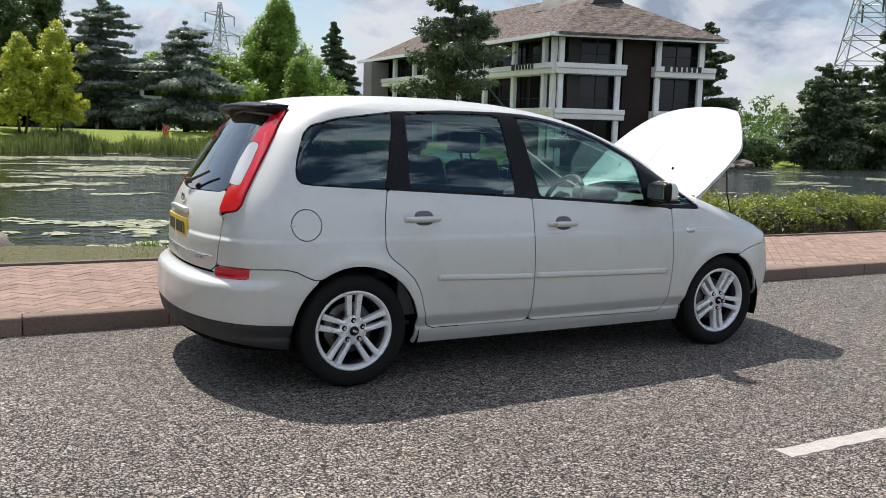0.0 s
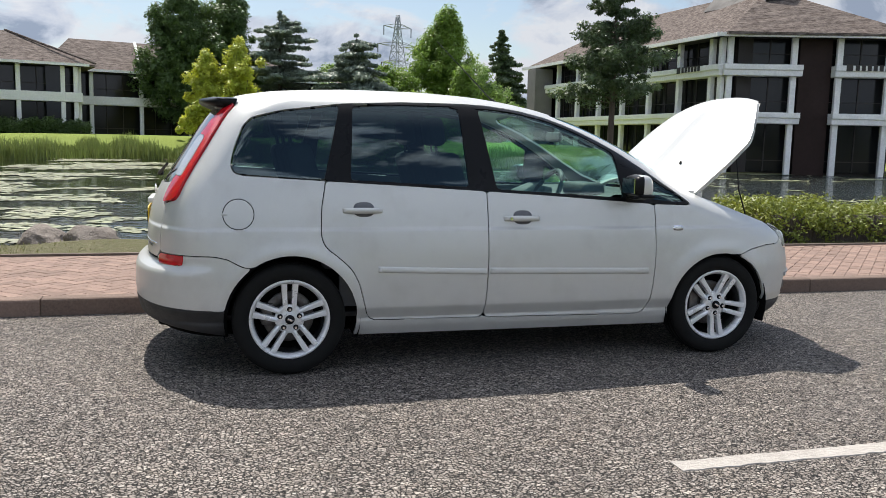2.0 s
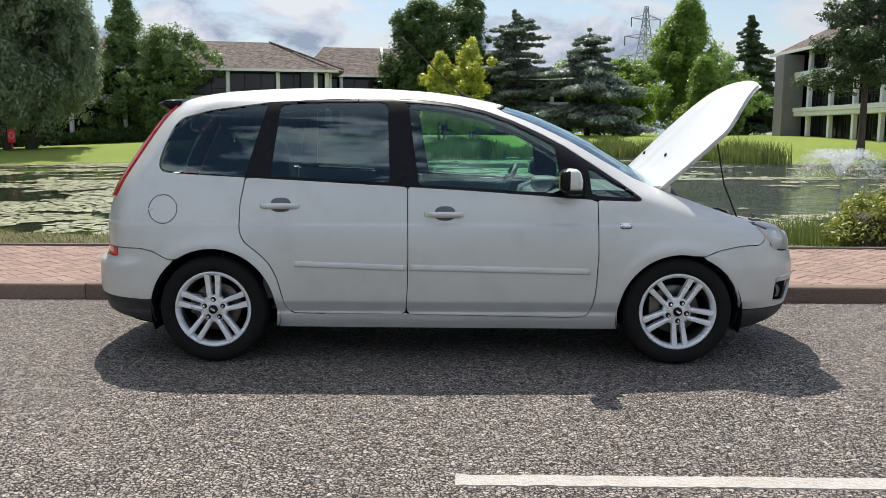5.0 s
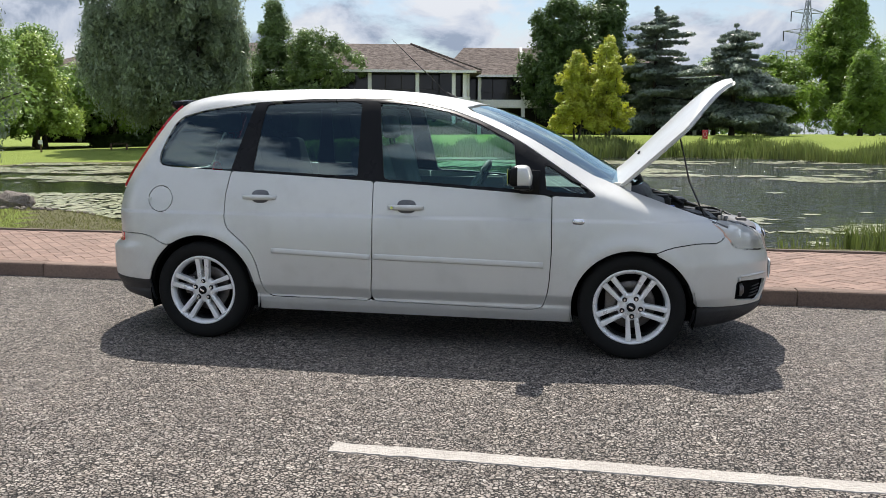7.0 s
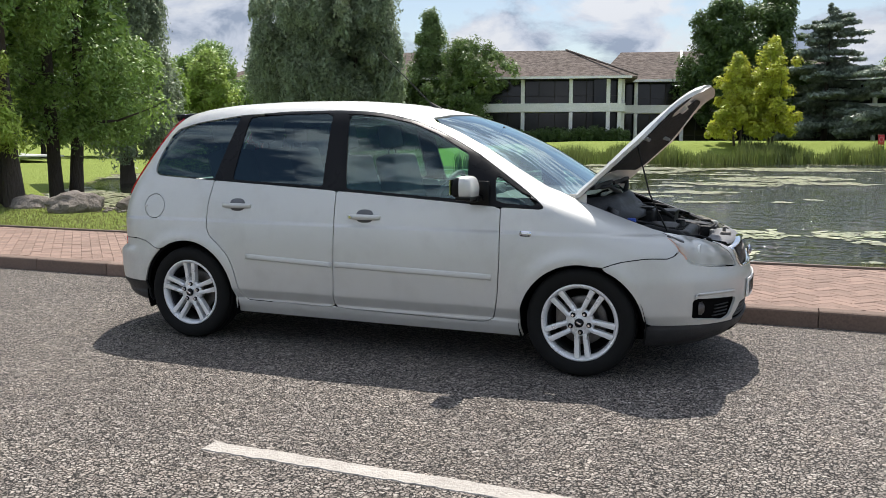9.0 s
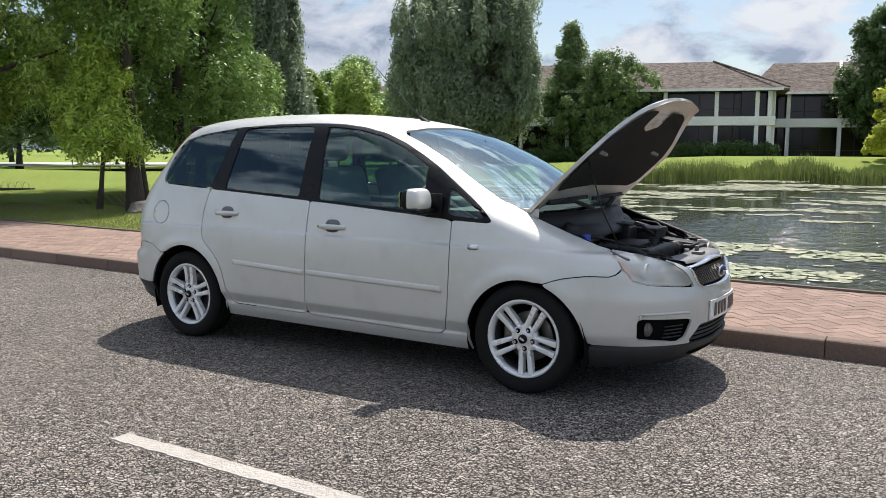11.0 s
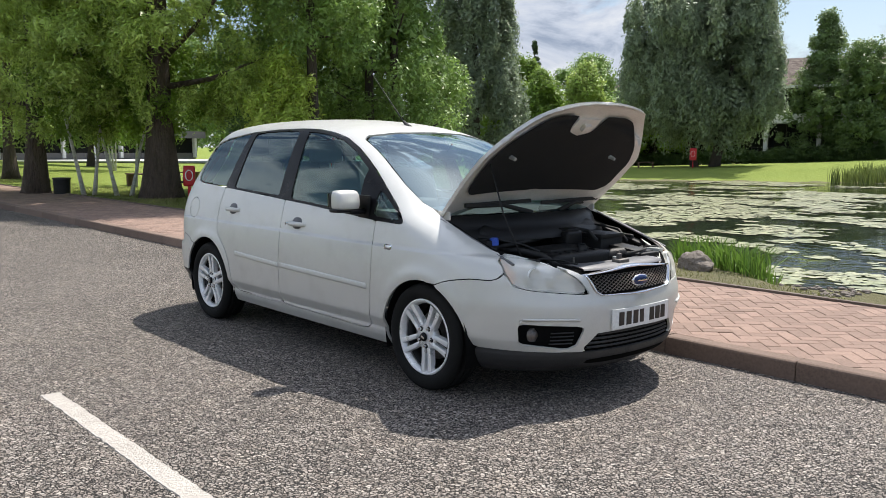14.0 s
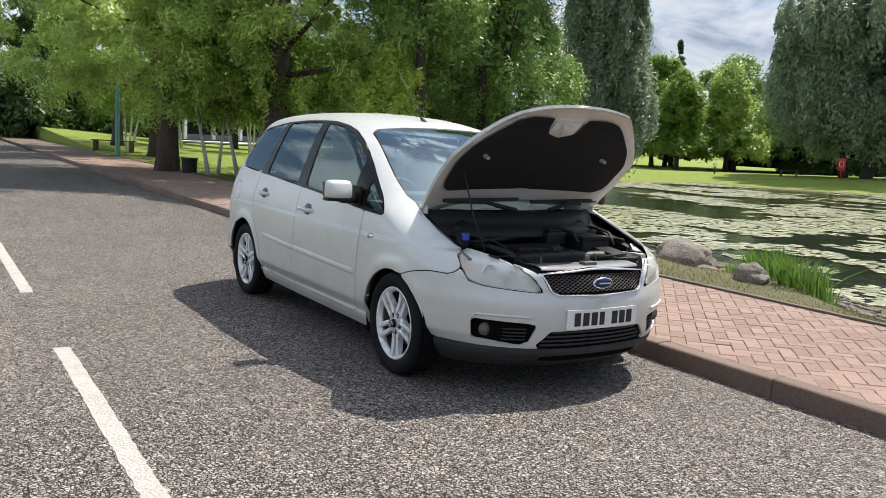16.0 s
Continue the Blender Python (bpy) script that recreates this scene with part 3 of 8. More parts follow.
GLASS_REAR_DOOR = [(0.335, 1.066), (0.370, 1.468), (0.65, 1.486), (0.988, 1.488), (1.010, 1.034)]
GLASS_FRONT_DOOR = [(1.176, 1.022), (1.106, 1.484), (1.34, 1.464), (1.55, 1.418), (1.72, 1.354), (1.942, 1.240), (1.975, 0.975)]
GLASS_FRONT_QUARTER = [(2.145, 0.965), (2.125, 1.125), (2.335, 0.995), (2.385, 0.950)]
REAR_DOOR = [(0.198, 1.09), (0.190, 1.02), (0.170, 0.914), (0.166, 0.761), (0.188, 0.703), (0.267, 0.643), (0.335, 0.578), (0.375, 0.50), (0.398, 0.41), (0.422, 0.315),
             (0.455, 0.289), (1.10, 0.285), (1.112, 0.45), (1.116, 0.637), (1.112, 1.06)]
FRONT_DOOR = [(1.112, 1.06), (1.116, 0.637), (1.112, 0.45), (1.10, 0.285), (2.07, 0.270), (2.135, 0.285), (2.16, 0.36), (2.172, 0.44), (2.182, 0.635), (2.175, 0.99)]
# outlines seen from the front or the rear (half width, z)
SCREEN = [(-0.01, 0.985), (0.640, 0.985), (0.675, 1.05), (0.665, 1.15), (0.64, 1.24), (0.60, 1.33), (0.555, 1.425), (0.50, 1.452), (0.30, 1.474), (-0.01, 1.482)]
REAR_GLASS = [(-0.01, 1.015), (0.52, 1.03), (0.545, 1.06), (0.49, 1.20), (0.455, 1.30), (0.44, 1.44), (-0.01, 1.465)]
TAIL_LIGHT = [(0.60, 0.921), (0.712, 0.943), (0.722, 0.97), (0.692, 1.075), (0.634, 1.243), (0.595, 1.335), (0.532, 1.44), (0.49, 1.472), (0.468, 1.44), (0.475, 1.30), (0.50, 1.19), (0.565, 1.065)]
TAIL_WHITE = [(0.555, 1.07), (0.648, 1.062), (0.608, 1.18), (0.570, 1.268), (0.545, 1.285), (0.478, 1.285), (0.50, 1.18)]
TAILGATE = [(-0.01, 0.625), (0.58, 0.625), (0.63, 0.66), (0.655, 0.80), (0.645, 0.905), (0.595, 0.912), (0.555, 1.062), (0.49, 1.19), (0.463, 1.30), (0.456, 1.48), (-0.01, 1.50)]
HEADLIGHT = [(0.725, 0.655), (0.66, 0.634), (0.39, 0.606), (0.372, 0.612), (0.425, 0.685), (0.515, 0.757), (0.62, 0.800), (0.675, 0.806), (0.73, 0.784), (0.742, 0.72)]
GRILLE = [(-0.01, 0.592), (0.29, 0.600), (0.325, 0.617), (0.372, 0.705), (-0.01, 0.728)]
LOWER_GRILLE = [(-0.01, 0.292), (0.37, 0.296), (0.405, 0.312), (0.33, 0.392), (-0.01, 0.398)]
FOG_POCKET = [(0.715, 0.455), (0.70, 0.345), (0.49, 0.316), (0.45, 0.330), (0.415, 0.425), (0.43, 0.437)]
PLATE_SEAT = [(-0.01, 0.405), (0.27, 0.405), (0.27, 0.515), (-0.01, 0.515)]
# the bonnet seen from above (x, half width)
BONNET = [(2.35, -0.01), (2.41, 0.65), (2.46, 0.655), (2.60, 0.682), (2.85, 0.708), (3.03, 0.700), (3.13, 0.640), (3.22, 0.570), (3.32, 0.480), (3.40, 0.385), (3.425, 0.33), (3.447, 0.20), (3.452, -0.01)]

FRONT_BUMPER = [(2.55, 0.10), (2.60, 0.58), (2.79, 0.633), (2.83, 0.652), (2.88, 0.664), (3.0, 0.682), (3.12, 0.680), (3.18, 0.76), (3.6, 0.76), (3.6, 0.10)]
REAR_BUMPER = [(-0.95, 0.10), (-0.95, 0.655), (-0.40, 0.660), (-0.33, 0.645), (-0.25, 0.603), (0.05, 0.55), (0.05, 0.10)]


def region(name):
    """Signed distance of each grid point to a named region, positive inside."""
    big = np.full_like(BX, -1.0)
    front, rear = BX > 1.3, BX < 0.3
    side = {"dlo": DLO, "g_rq": GLASS_REAR_QUARTER, "g_rd": GLASS_REAR_DOOR, "g_fd": GLASS_FRONT_DOOR, "g_fq": GLASS_FRONT_QUARTER, "rear_door": REAR_DOOR, "front_door": FRONT_DOOR}
    ends = {"screen": (SCREEN, front), "rear_glass": (REAR_GLASS, rear), "tail": (TAIL_LIGHT, rear), "tail_white": (TAIL_WHITE, rear), "tailgate": (TAILGATE, rear), "headlight": (HEADLIGHT, front),
            "grille": (GRILLE, front), "lower_grille": (LOWER_GRILLE, front), "fog": (FOG_POCKET, front)}
    if name in side:
        r = {"dlo": 0.02, "g_rq": 0.012, "g_rd": 0.016, "g_fd": 0.016, "g_fq": 0.014, "rear_door": 0.03, "front_door": 0.04}[name]
        return np.where((BX > -0.5) & (BX < 2.5), poly_sdf(BX, BZ, rounded(side[name], r)), big)
    if name in ends:
        poly, ok = ends[name]
        return np.where(ok, poly_sdf(BY, BZ, poly), big)
    if name == "bonnet":
        d = poly_sdf(BX, BY, BONNET)
        return np.where(BX > 2.2, np.minimum(d, np.minimum(BZ - 0.70, 1.032 - BZ)), big)
    if name == "arch":
        return np.maximum(0.356 - np.hypot(BX - 0.008, BZ - 0.302), 0.345 - np.hypot(BX - 2.645, BZ - 0.290))
    if name == "under":
        bottom = np.interp(BX, [-0.85, -0.36, -0.3, 0.3, 2.3, 2.9, 3.0, 3.5], [0.30, 0.225, 0.20, 0.20, 0.195, 0.195, 0.165, 0.165])
        return bottom - BZ
    if name == "reflector":
        return np.where(rear, np.minimum(poly_sdf(BX, BZ, [(-0.680, 0.598), (-0.552, 0.604), (-0.550, 0.658), (-0.675, 0.654)]), BY - 0.57), big)
    if name == "fuel":
        return np.where(BX < 0.3, 0.080 - np.hypot(BX + 0.267, BZ - 0.880), big)
    if name == "front_bumper":
        return poly_sdf(BX, BZ, FRONT_BUMPER)
    if name == "rear_bumper":
        d = poly_sdf(BX, BZ, REAR_BUMPER)
        return np.where(rear, np.minimum(d, np.where(BY < 0.64, 0.618 - BZ, 1.0)), big)
    if name == "rear_skirt":
        return np.where(BX < 0.2, np.interp(BX, [-0.85, -0.37], [0.385, 0.366]) - BZ, big)
    if name == "front_skirt":
        return np.where(BX > 2.6, np.interp(BX, [2.9, 3.45], [0.315, 0.292]) - BZ, big)
    raise KeyError(name)


REG = {k: region(k) for k in ("dlo", "g_rq", "g_rd", "g_fd", "g_fq", "rear_door", "front_door", "screen", "rear_glass", "tail", "tail_white", "tailgate", "headlight",
                              "grille", "lower_grille", "fog", "bonnet", "arch", "under", "fuel", "front_bumper", "rear_bumper", "rear_skirt", "front_skirt", "reflector")}


def panel(inside=(), outside=(), gap=0.0, lift=0.0, rim=0.014):
    """A piece of the body: within all of some regions and outside others, with half a gap left round it."""
    val = np.full_like(BX, 1.0)
    for k in inside:
        val = np.minimum(val, REG[k] - gap)
    for k in outside:
        val = np.minimum(val, -REG[k] - gap)
    v, f = clip_mesh(BODY_V, BODY_F, val)
    if lift and len(v):
        n = np.zeros_like(v)
        for q in f:
            w = np.cross(v[q[1]] - v[q[0]], v[q[2]] - v[q[0]])
            for i in q:
                n[i] += w
        v = v + n / np.maximum(np.linalg.norm(n, axis=1, keepdims=True), 1e-12) * lift
    return with_rim(v, f, rim) if rim else (v, f)


def mirrored(v, f):
    return np.asarray(v) * np.array([1, -1, 1]), [list(q)[::-1] for q in f]


def both(v, f):
    a, b = mirrored(v, f)
    n = len(v)
    allv = np.vstack([v, a])
    return allv, [list(q) for q in f] + [[i + n for i in q] for q in b]


def weld(ob, dist=0.0004):
    bm = bmesh.new()
    bm.from_mesh(ob.data)
    mid = [v for v in bm.verts if abs(v.co.y) < 0.0006]
    bmesh.ops.remove_doubles(bm, verts=mid, dist=dist)
    bm.to_mesh(ob.data)
    bm.free()
    return ob


car = thing("car", (0, 0, 0), "silver people carrier with its bonnet propped open, parked at the kerb", "car")


def two_sides(name, v, f, material, label="", parent=None):
    a = solid(name, v, f, material, parent or car, label)
    b = solid(name, *mirrored(v, f), material, parent or car, label)
    return a, b


G = 0.0028
OPEN = ("dlo", "screen", "rear_glass", "tail", "headlight", "grille", "lower_grille", "fog", "bonnet", "arch", "under")
v, f = panel((), OPEN + ("rear_door", "front_door", "front_bumper", "rear_bumper", "fuel", "tailgate"), G)
weld(solid("body_shell", *both(v, f), M["paint"], car))
two_sides("rear_door", *panel(("rear_door",), ("dlo", "arch", "under"), G), M["paint"])
two_sides("front_door", *panel(("front_door",), ("dlo", "arch", "under"), G), M["paint"])
v, f = panel(("fuel",), (), 0.0022)
fuel_flap = solid("fuel_flap", v, f, M["paint"], car)
weld(solid("front_bumper", *both(*panel(("front_bumper",), ("headlight", "grille", "lower_grille", "fog", "bonnet", "arch", "under", "front_skirt"), G)), M["paint"], car))
weld(solid("rear_bumper", *both(*panel(("rear_bumper",), ("arch", "under", "rear_skirt", "tailgate"), G)), M["paint"], car))
weld(solid("front_skirt", *both(*panel(("front_skirt",), ("arch", "under", "lower_grille"), 0.001)), M["plastic"], car, "dark grey plastic lower bumper"))
weld(solid("rear_skirt", *both(*panel(("rear_skirt",), ("arch", "under"), 0.001)), M["plastic"], car, "dark grey plastic lower bumper"))
tailgate = weld(solid("tailgate", *both(*panel(("tailgate",), ("rear_glass", "tail"), G)), M["paint"], car))
weld(solid("windscreen", *both(*panel(("screen",), (), 0.004, -0.004, 0)), M["screen"], car, "clear laminated windscreen")).visible_shadow = False
weld(solid("rear_window", *both(*panel(("rear_glass",), (), 0.003, -0.003, 0)), M["glass_rear"], car, "dark tinted rear window"))
for key, glass in (("g_rq", "glass_dark"), ("g_rd", "glass_dark"), ("g_fd", "glass"), ("g_fq", "glass")):
    for ob in two_sides("side_window", *panel((key,), (), 0.0, -0.006, 0), M[glass], "tinted side window"):
        ob.visible_shadow = False
two_sides("window_trim", *panel(("dlo",), ("g_rq", "g_rd", "g_fd", "g_fq"), 0.001, -0.001, 0.02), M["trim"], "black window frame and pillars")
tails = two_sides("tail_light", *panel(("tail",), ("tail_white",), 0.002, 0.013, 0.026), M["red"], "red tail light")
for ob, (v, f) in zip(tails, (panel(("tail_white",), (), 0.0, 0.0135, 0.02), mirrored(*panel(("tail_white",), (), 0.0, 0.0135, 0.02)))):
    solid("reversing_lens", v, f, M["reverse"], ob, "clear reversing lens")


# dark backing behind gaps, wheel houses and floor
def inner_skin():
    val = np.minimum(np.minimum(-REG["arch"] - 0.004, 0.955 - BZ), BZ - 0.21)
    val = np.minimum(val, np.minimum(-REG["bonnet"] + 0.01, -REG["headlight"] - 0.004))
    v, f = clip_mesh(BODY_V, BODY_F, val)
    v = v.copy()
    v[:, 1] = np.minimum(v[:, 1] + 0.02, 0.0)
    v[:, 0] = np.where(v[:, 0] > 1.3, v[:, 0] - 0.02, v[:, 0] + 0.02)
    return v, f


weld(solid("inner_skin", *both(*inner_skin()), M["gap"], car, "black inner panels"))


def wheel_house(x, r):
    """A half drum over the wheel, open to the outside."""
    v, f = [], []
    n = 24
    for i in range(n + 1):
        a = math.pi * (-0.10 + 1.20 * i / n)
        for y in (-0.885 + 0.02, -0.60):
            v.append((x + r * math.cos(a), y, 0.30 + r * math.sin(a)))
    for i in range(n):
        f.append((2 * i, 2 * i + 1, 2 * i + 3, 2 * i + 2))
    c = len(v)
    v.append((x, -0.60, 0.14))
    for i in range(n):
        f.append((2 * i + 1, c, 2 * i + 3))
    return v, f


for hx, hr in ((0.015, 0.372), (2.645, 0.357)):
    two_sides("wheel_arch_liner", *wheel_house(hx, hr), M["liner"], "black wheel arch liner")
bm = box_bm((3.6, 1.2, 0.03), (1.32, 0, 0.215), 0.01)
box_bm((1.92, 1.64, 0.03), (1.33, 0, 0.245), 0.01, bm=bm)
box_bm((0.55, 1.2, 0.12), (-0.42, 0, 0.30), 0.03, bm=bm)
part("underbody", bm, M["liner"], car, "black underside")


# ---- wheels ----
def spoke_pair(angle):
    """Two parallel bars of one double spoke, from the hub to the rim, dished inwards."""
    out = []
    for side in (-1, 1):
        bm = bmesh.new()
        sect = ((0.062, 0.026, 0.020), (0.085, 0.027, 0.019), (0.11, 0.028, 0.017), (0.15, 0.030, 0.014), (0.198, 0.034, 0.010))
        rings = []
        for r, w, h in sect:
            off = side * (0.0225 + 0.055 * (r - 0.05))
            y = -0.012 - 0.016 * ((r - 0.05) / 0.14) ** 2
            ring = [bm.verts.new((off + dx * w * 0.5, y + dy, r)) for dx, dy in ((-1, 0.022), (-0.92, -h * 0.75), (0, -h), (0.92, -h * 0.75), (1, 0.022))]
            rings.append(ring)
        for a, b in zip(rings, rings[1:]):
            for k in range(4):
                bm.faces.new((a[k], a[k + 1], b[k + 1], b[k]))
            bm.faces.new((a[4], a[0], b[0], b[4]))
        bmesh.ops.recalc_face_normals(bm, faces=bm.faces)
        bmesh.ops.rotate(bm, verts=bm.verts, cent=(0, 0, 0), matrix=Matrix.Rotation(angle, 3, "Y"))
        out.append(bm)
    return out


def build_wheel(spin):
    """A wheel with its face towards -y, hub at the origin."""
    hub = new("wheel")
    tagged(hub, "black tyre on a five double-spoke silver alloy wheel")
    tyre = [(0.205, -0.045), (0.214, -0.075), (0.225, -0.088), (0.245, -0.098), (0.268, -0.100), (0.288, -0.094), (0.300, -0.082), (0.3055, -0.066), (0.3065, -0.052), (0.3005, -0.050), (0.3005, -0.043),
            (0.308, -0.041), (0.3085, -0.012), (0.301, -0.010), (0.301, -0.003), (0.3085, -0.001), (0.308, 0.03), (0.3005, 0.032), (0.3005, 0.04), (0.3065, 0.05), (0.300, 0.08), (0.27, 0.10), (0.225, 0.088), (0.205, 0.05)]
    solid("tyre", *lathe(tyre, 72, True), M["tyre"], hub, "black rubber tyre with moulded grooves")
    rim = [(0.190, -0.045), (0.192, -0.060), (0.199, -0.076), (0.207, -0.085), (0.2165, -0.086), (0.2195, -0.079), (0.215, -0.070), (0.206, -0.05)]
    rm = solid("rim", *lathe(rim, 64, True), M["alloy"], hub, "silver alloy rim")
    barrel = [(0.204, -0.05), (0.191, -0.045), (0.188, 0.0), (0.186, 0.07), (0.204, 0.075)]
    solid("barrel", *lathe(barrel, 48, True), M["barrel"], rm, "dark inner barrel")
    for i in range(5):
        for bm in spoke_pair(spin + i * 2 * math.pi / 5):
            bmesh.ops.translate(bm, verts=bm.verts, vec=(0, -0.046, 0))
            part("spoke", bm, M["alloy"], rm, "", True)
    cap = [(0.001, -0.092), (0.022, -0.091), (0.0245, -0.088), (0.026, -0.080)]
    disc = [(0.0, -0.072), (0.030, -0.074), (0.040, -0.070), (0.060, -0.068), (0.072, -0.070), (0.080, -0.062), (0.080, -0.03), (0.0, -0.02)]
    solid("hub_face", *lathe(disc, 40), M["alloy"], rm)
    solid("centre_cap", *lathe(cap, 32), M["trim"], rm, "black centre cap")
    bm = box_bm((0.030, 0.004, 0.012), (0, -0.092, 0), 0.0015, turn=Matrix.Rotation(0.5, 4, "Y"))
    part("cap_emblem", bm, M["chrome"], rm, "small chrome emblem")
    for i in range(5):
        a = spin + i * 2 * math.pi / 5
        solid("nut_seat", [(0.055 * math.sin(a) + p, -0.0712 + q, 0.055 * math.cos(a) + s) for p, q, s in lathe([(0.001, 0), (0.0145, 0), (0.015, 0.004)], 16)[0]], lathe([(0.001, 0), (0.0145, 0), (0.015, 0.004)], 16)[1], M["trim"], rm, "dark nut seat")
        bm = rod_bm((0.055 * math.sin(a), -0.065, 0.055 * math.cos(a)), (0.055 * math.sin(a), -0.086, 0.055 * math.cos(a)), 0.0098, 0.0075, 6)
        part("wheel_nut", bm, M["chrome"], rm, "chrome wheel nut")
    brake = [(0.05, 0.010), (0.138, 0.010), (0.14, 0.012), (0.14, 0.030), (0.05, 0.032)]
    solid("brake_disc", *lathe(brake, 48, True), M["steel"], hub, "worn steel brake disc")
    back = [(0.001, 0.045), (0.19, 0.05), (0.195, 0.03)]
    solid("back_plate", *lathe(back, 32), M["liner"], hub)
    bm = box_bm((0.07, 0.06, 0.12), (-0.115, 0.01, 0.02), 0.015)
    part("caliper", bm, M["steel"], hub)
    return hub


for wx, wy, turn, spin in ((0, -0.785, 0, 0.0), (2.64, -0.78, 0, 0.52), (0, 0.785, 180, 0.9), (2.64, 0.78, 180, 0.3)):
    w = build_wheel(spin)
    w.parent = car
    w.matrix_local = pose(wx, wy, 0.3075, 0, 0, turn)


# ---- outer fittings of the body ----
def strip_on_side(x0, x1, z_of, height, proud, n=24, x_slope=0.0):
    """A raised moulding along the door skin."""
    v, f = [], []
    for i in range(n + 1):
        x = x0 + (x1 - x0) * i / n
        zc = z_of(x)
        for dz, out in ((-0.5, 0.0), (-0.46, proud * 0.8), (-0.2, proud), (0.3, proud * 0.9), (0.47, proud * 0.5), (0.5, 0.0)):
            z = zc + dz * height
            v.append((x, -(float(side_y(x, z)) + out), z))
    k = 6
    for i in range(n):
        for j in range(k - 1):
            f.append((i * k + j, (i + 1) * k + j, (i + 1) * k + j + 1, i * k + j + 1))
    f.append(tuple(range(k)))
    f.append(tuple(n * k + j for j in range(k))[::-1])
    return v, f


two_sides("rear_door_moulding", *strip_on_side(0.478, 1.104, lambda x: 0.578 - 0.022 * (x - 0.48) / 0.62, 0.034, 0.007), M["paint"], "silver door moulding")
two_sides("front_door_moulding", *strip_on_side(1.126, 2.136, lambda x: 0.560 - 0.020 * (x - 1.12), 0.036, 0.007), M["paint"], "silver door moulding")


def patch_on_side(poly, lift, thick=0.004):
    """A flat shape laid on the flank."""
    xs, zs = [p[0] for p in poly], [p[1] for p in poly]
    c = (sum(xs) / len(xs), sum(zs) / len(zs))
    v = [(x, -(float(side_y(x, z)) + lift), z) for x, z in poly]
    v += [(x, -(float(side_y(x, z)) + lift - thick), z) for x, z in poly]
    v.append((c[0], -(float(side_y(*c)) + lift), c[1]))
    n = len(poly)
    f = [(i, (i + 1) % n, 2 * n) for i in range(n)] + [(i, n + i, n + (i + 1) % n, (i + 1) % n) for i in range(n)]
    return v, f


def oval(cx, cz, rx, rz, n=24, power=2.0):
    return [(cx + rx * math.copysign(abs(math.cos(a)) ** (2 / power), math.cos(a)), cz + rz * math.copysign(abs(math.sin(a)) ** (2 / power), math.sin(a))) for a in (2 * math.pi * i / n for i in range(n))]


for hx, hz in ((0.395, 0.900), (1.318, 0.856)):
    y0 = float(side_y(hx, hz))
    # no hollow here: the cup's shade is a dark grey patch on the skin
    dish = patch_on_side(oval(hx + 0.005, hz + 0.006, 0.058, 0.040, 24, 2.6), 0.0012, 0.002)
    cups = two_sides("handle_recess", *dish, M["slam"], "shaded cup behind the handle")
    v, f = [], []
    n = 20
    for i in range(n + 1):
        s = i / n
        x = hx - 0.112 + 0.224 * s
        bow = 0.034 * math.sin(math.pi * s) ** 0.5 + 0.004
        h = 0.013 + 0.004 * math.sin(math.pi * s)
        for dy, dz in ((-0.4, -1), (0.5, -0.9), (1, -0.3), (1, 0.4), (0.5, 1), (-0.4, 1)):
            v.append((x, -(y0 - 0.004 + bow * (0.6 + 0.4 * dy)), hz + dz * h))
    for i in range(n):
        for j in range(6):
            f.append((i * 6 + j, (i + 1) * 6 + j, (i + 1) * 6 + (j + 1) % 6, i * 6 + (j + 1) % 6))
    f.append(tuple(range(6)))
    f.append(tuple(n * 6 + j for j in range(6))[::-1])
    two_sides("door_handle", v, f, M["paint"], "silver pull handle")
bm = rod_bm((1.242, -0.905, 0.857), (1.242, -0.917, 0.857), 0.010, 0.009, 16)
part("door_lock", bm, M["chrome"], car, "round key lock")
badge = two_sides("side_repeater", *patch_on_side(oval(2.331, 0.796, 0.034, 0.016, 24, 4), 0.004, 0.006), M["chrome"], "chrome side repeater surround")
two_sides("side_repeater_lens", *patch_on_side(oval(2.331, 0.796, 0.026, 0.010, 20, 3), 0.006, 0.004), M["white_lens"], "pale side repeater lens")
bm = box_bm((0.03, 0.006, 0.012), (-0.34, -0.862, 0.880), 0.003)
part("fuel_flap_catch", bm, M["paint"], fuel_flap, "small finger catch")
two_sides("rear_reflector", *panel(("reflector",), (), 0.0, 0.004, 0.006), M["red"], "red bumper reflector")


# mirrors
M["dark_mirror"] = simple("mirror_glass", (0.35, 0.37, 0.38), 0.04, 1.0, (0.33, 0.35, 0.36), 3, 20, 0, rvar=0.02)


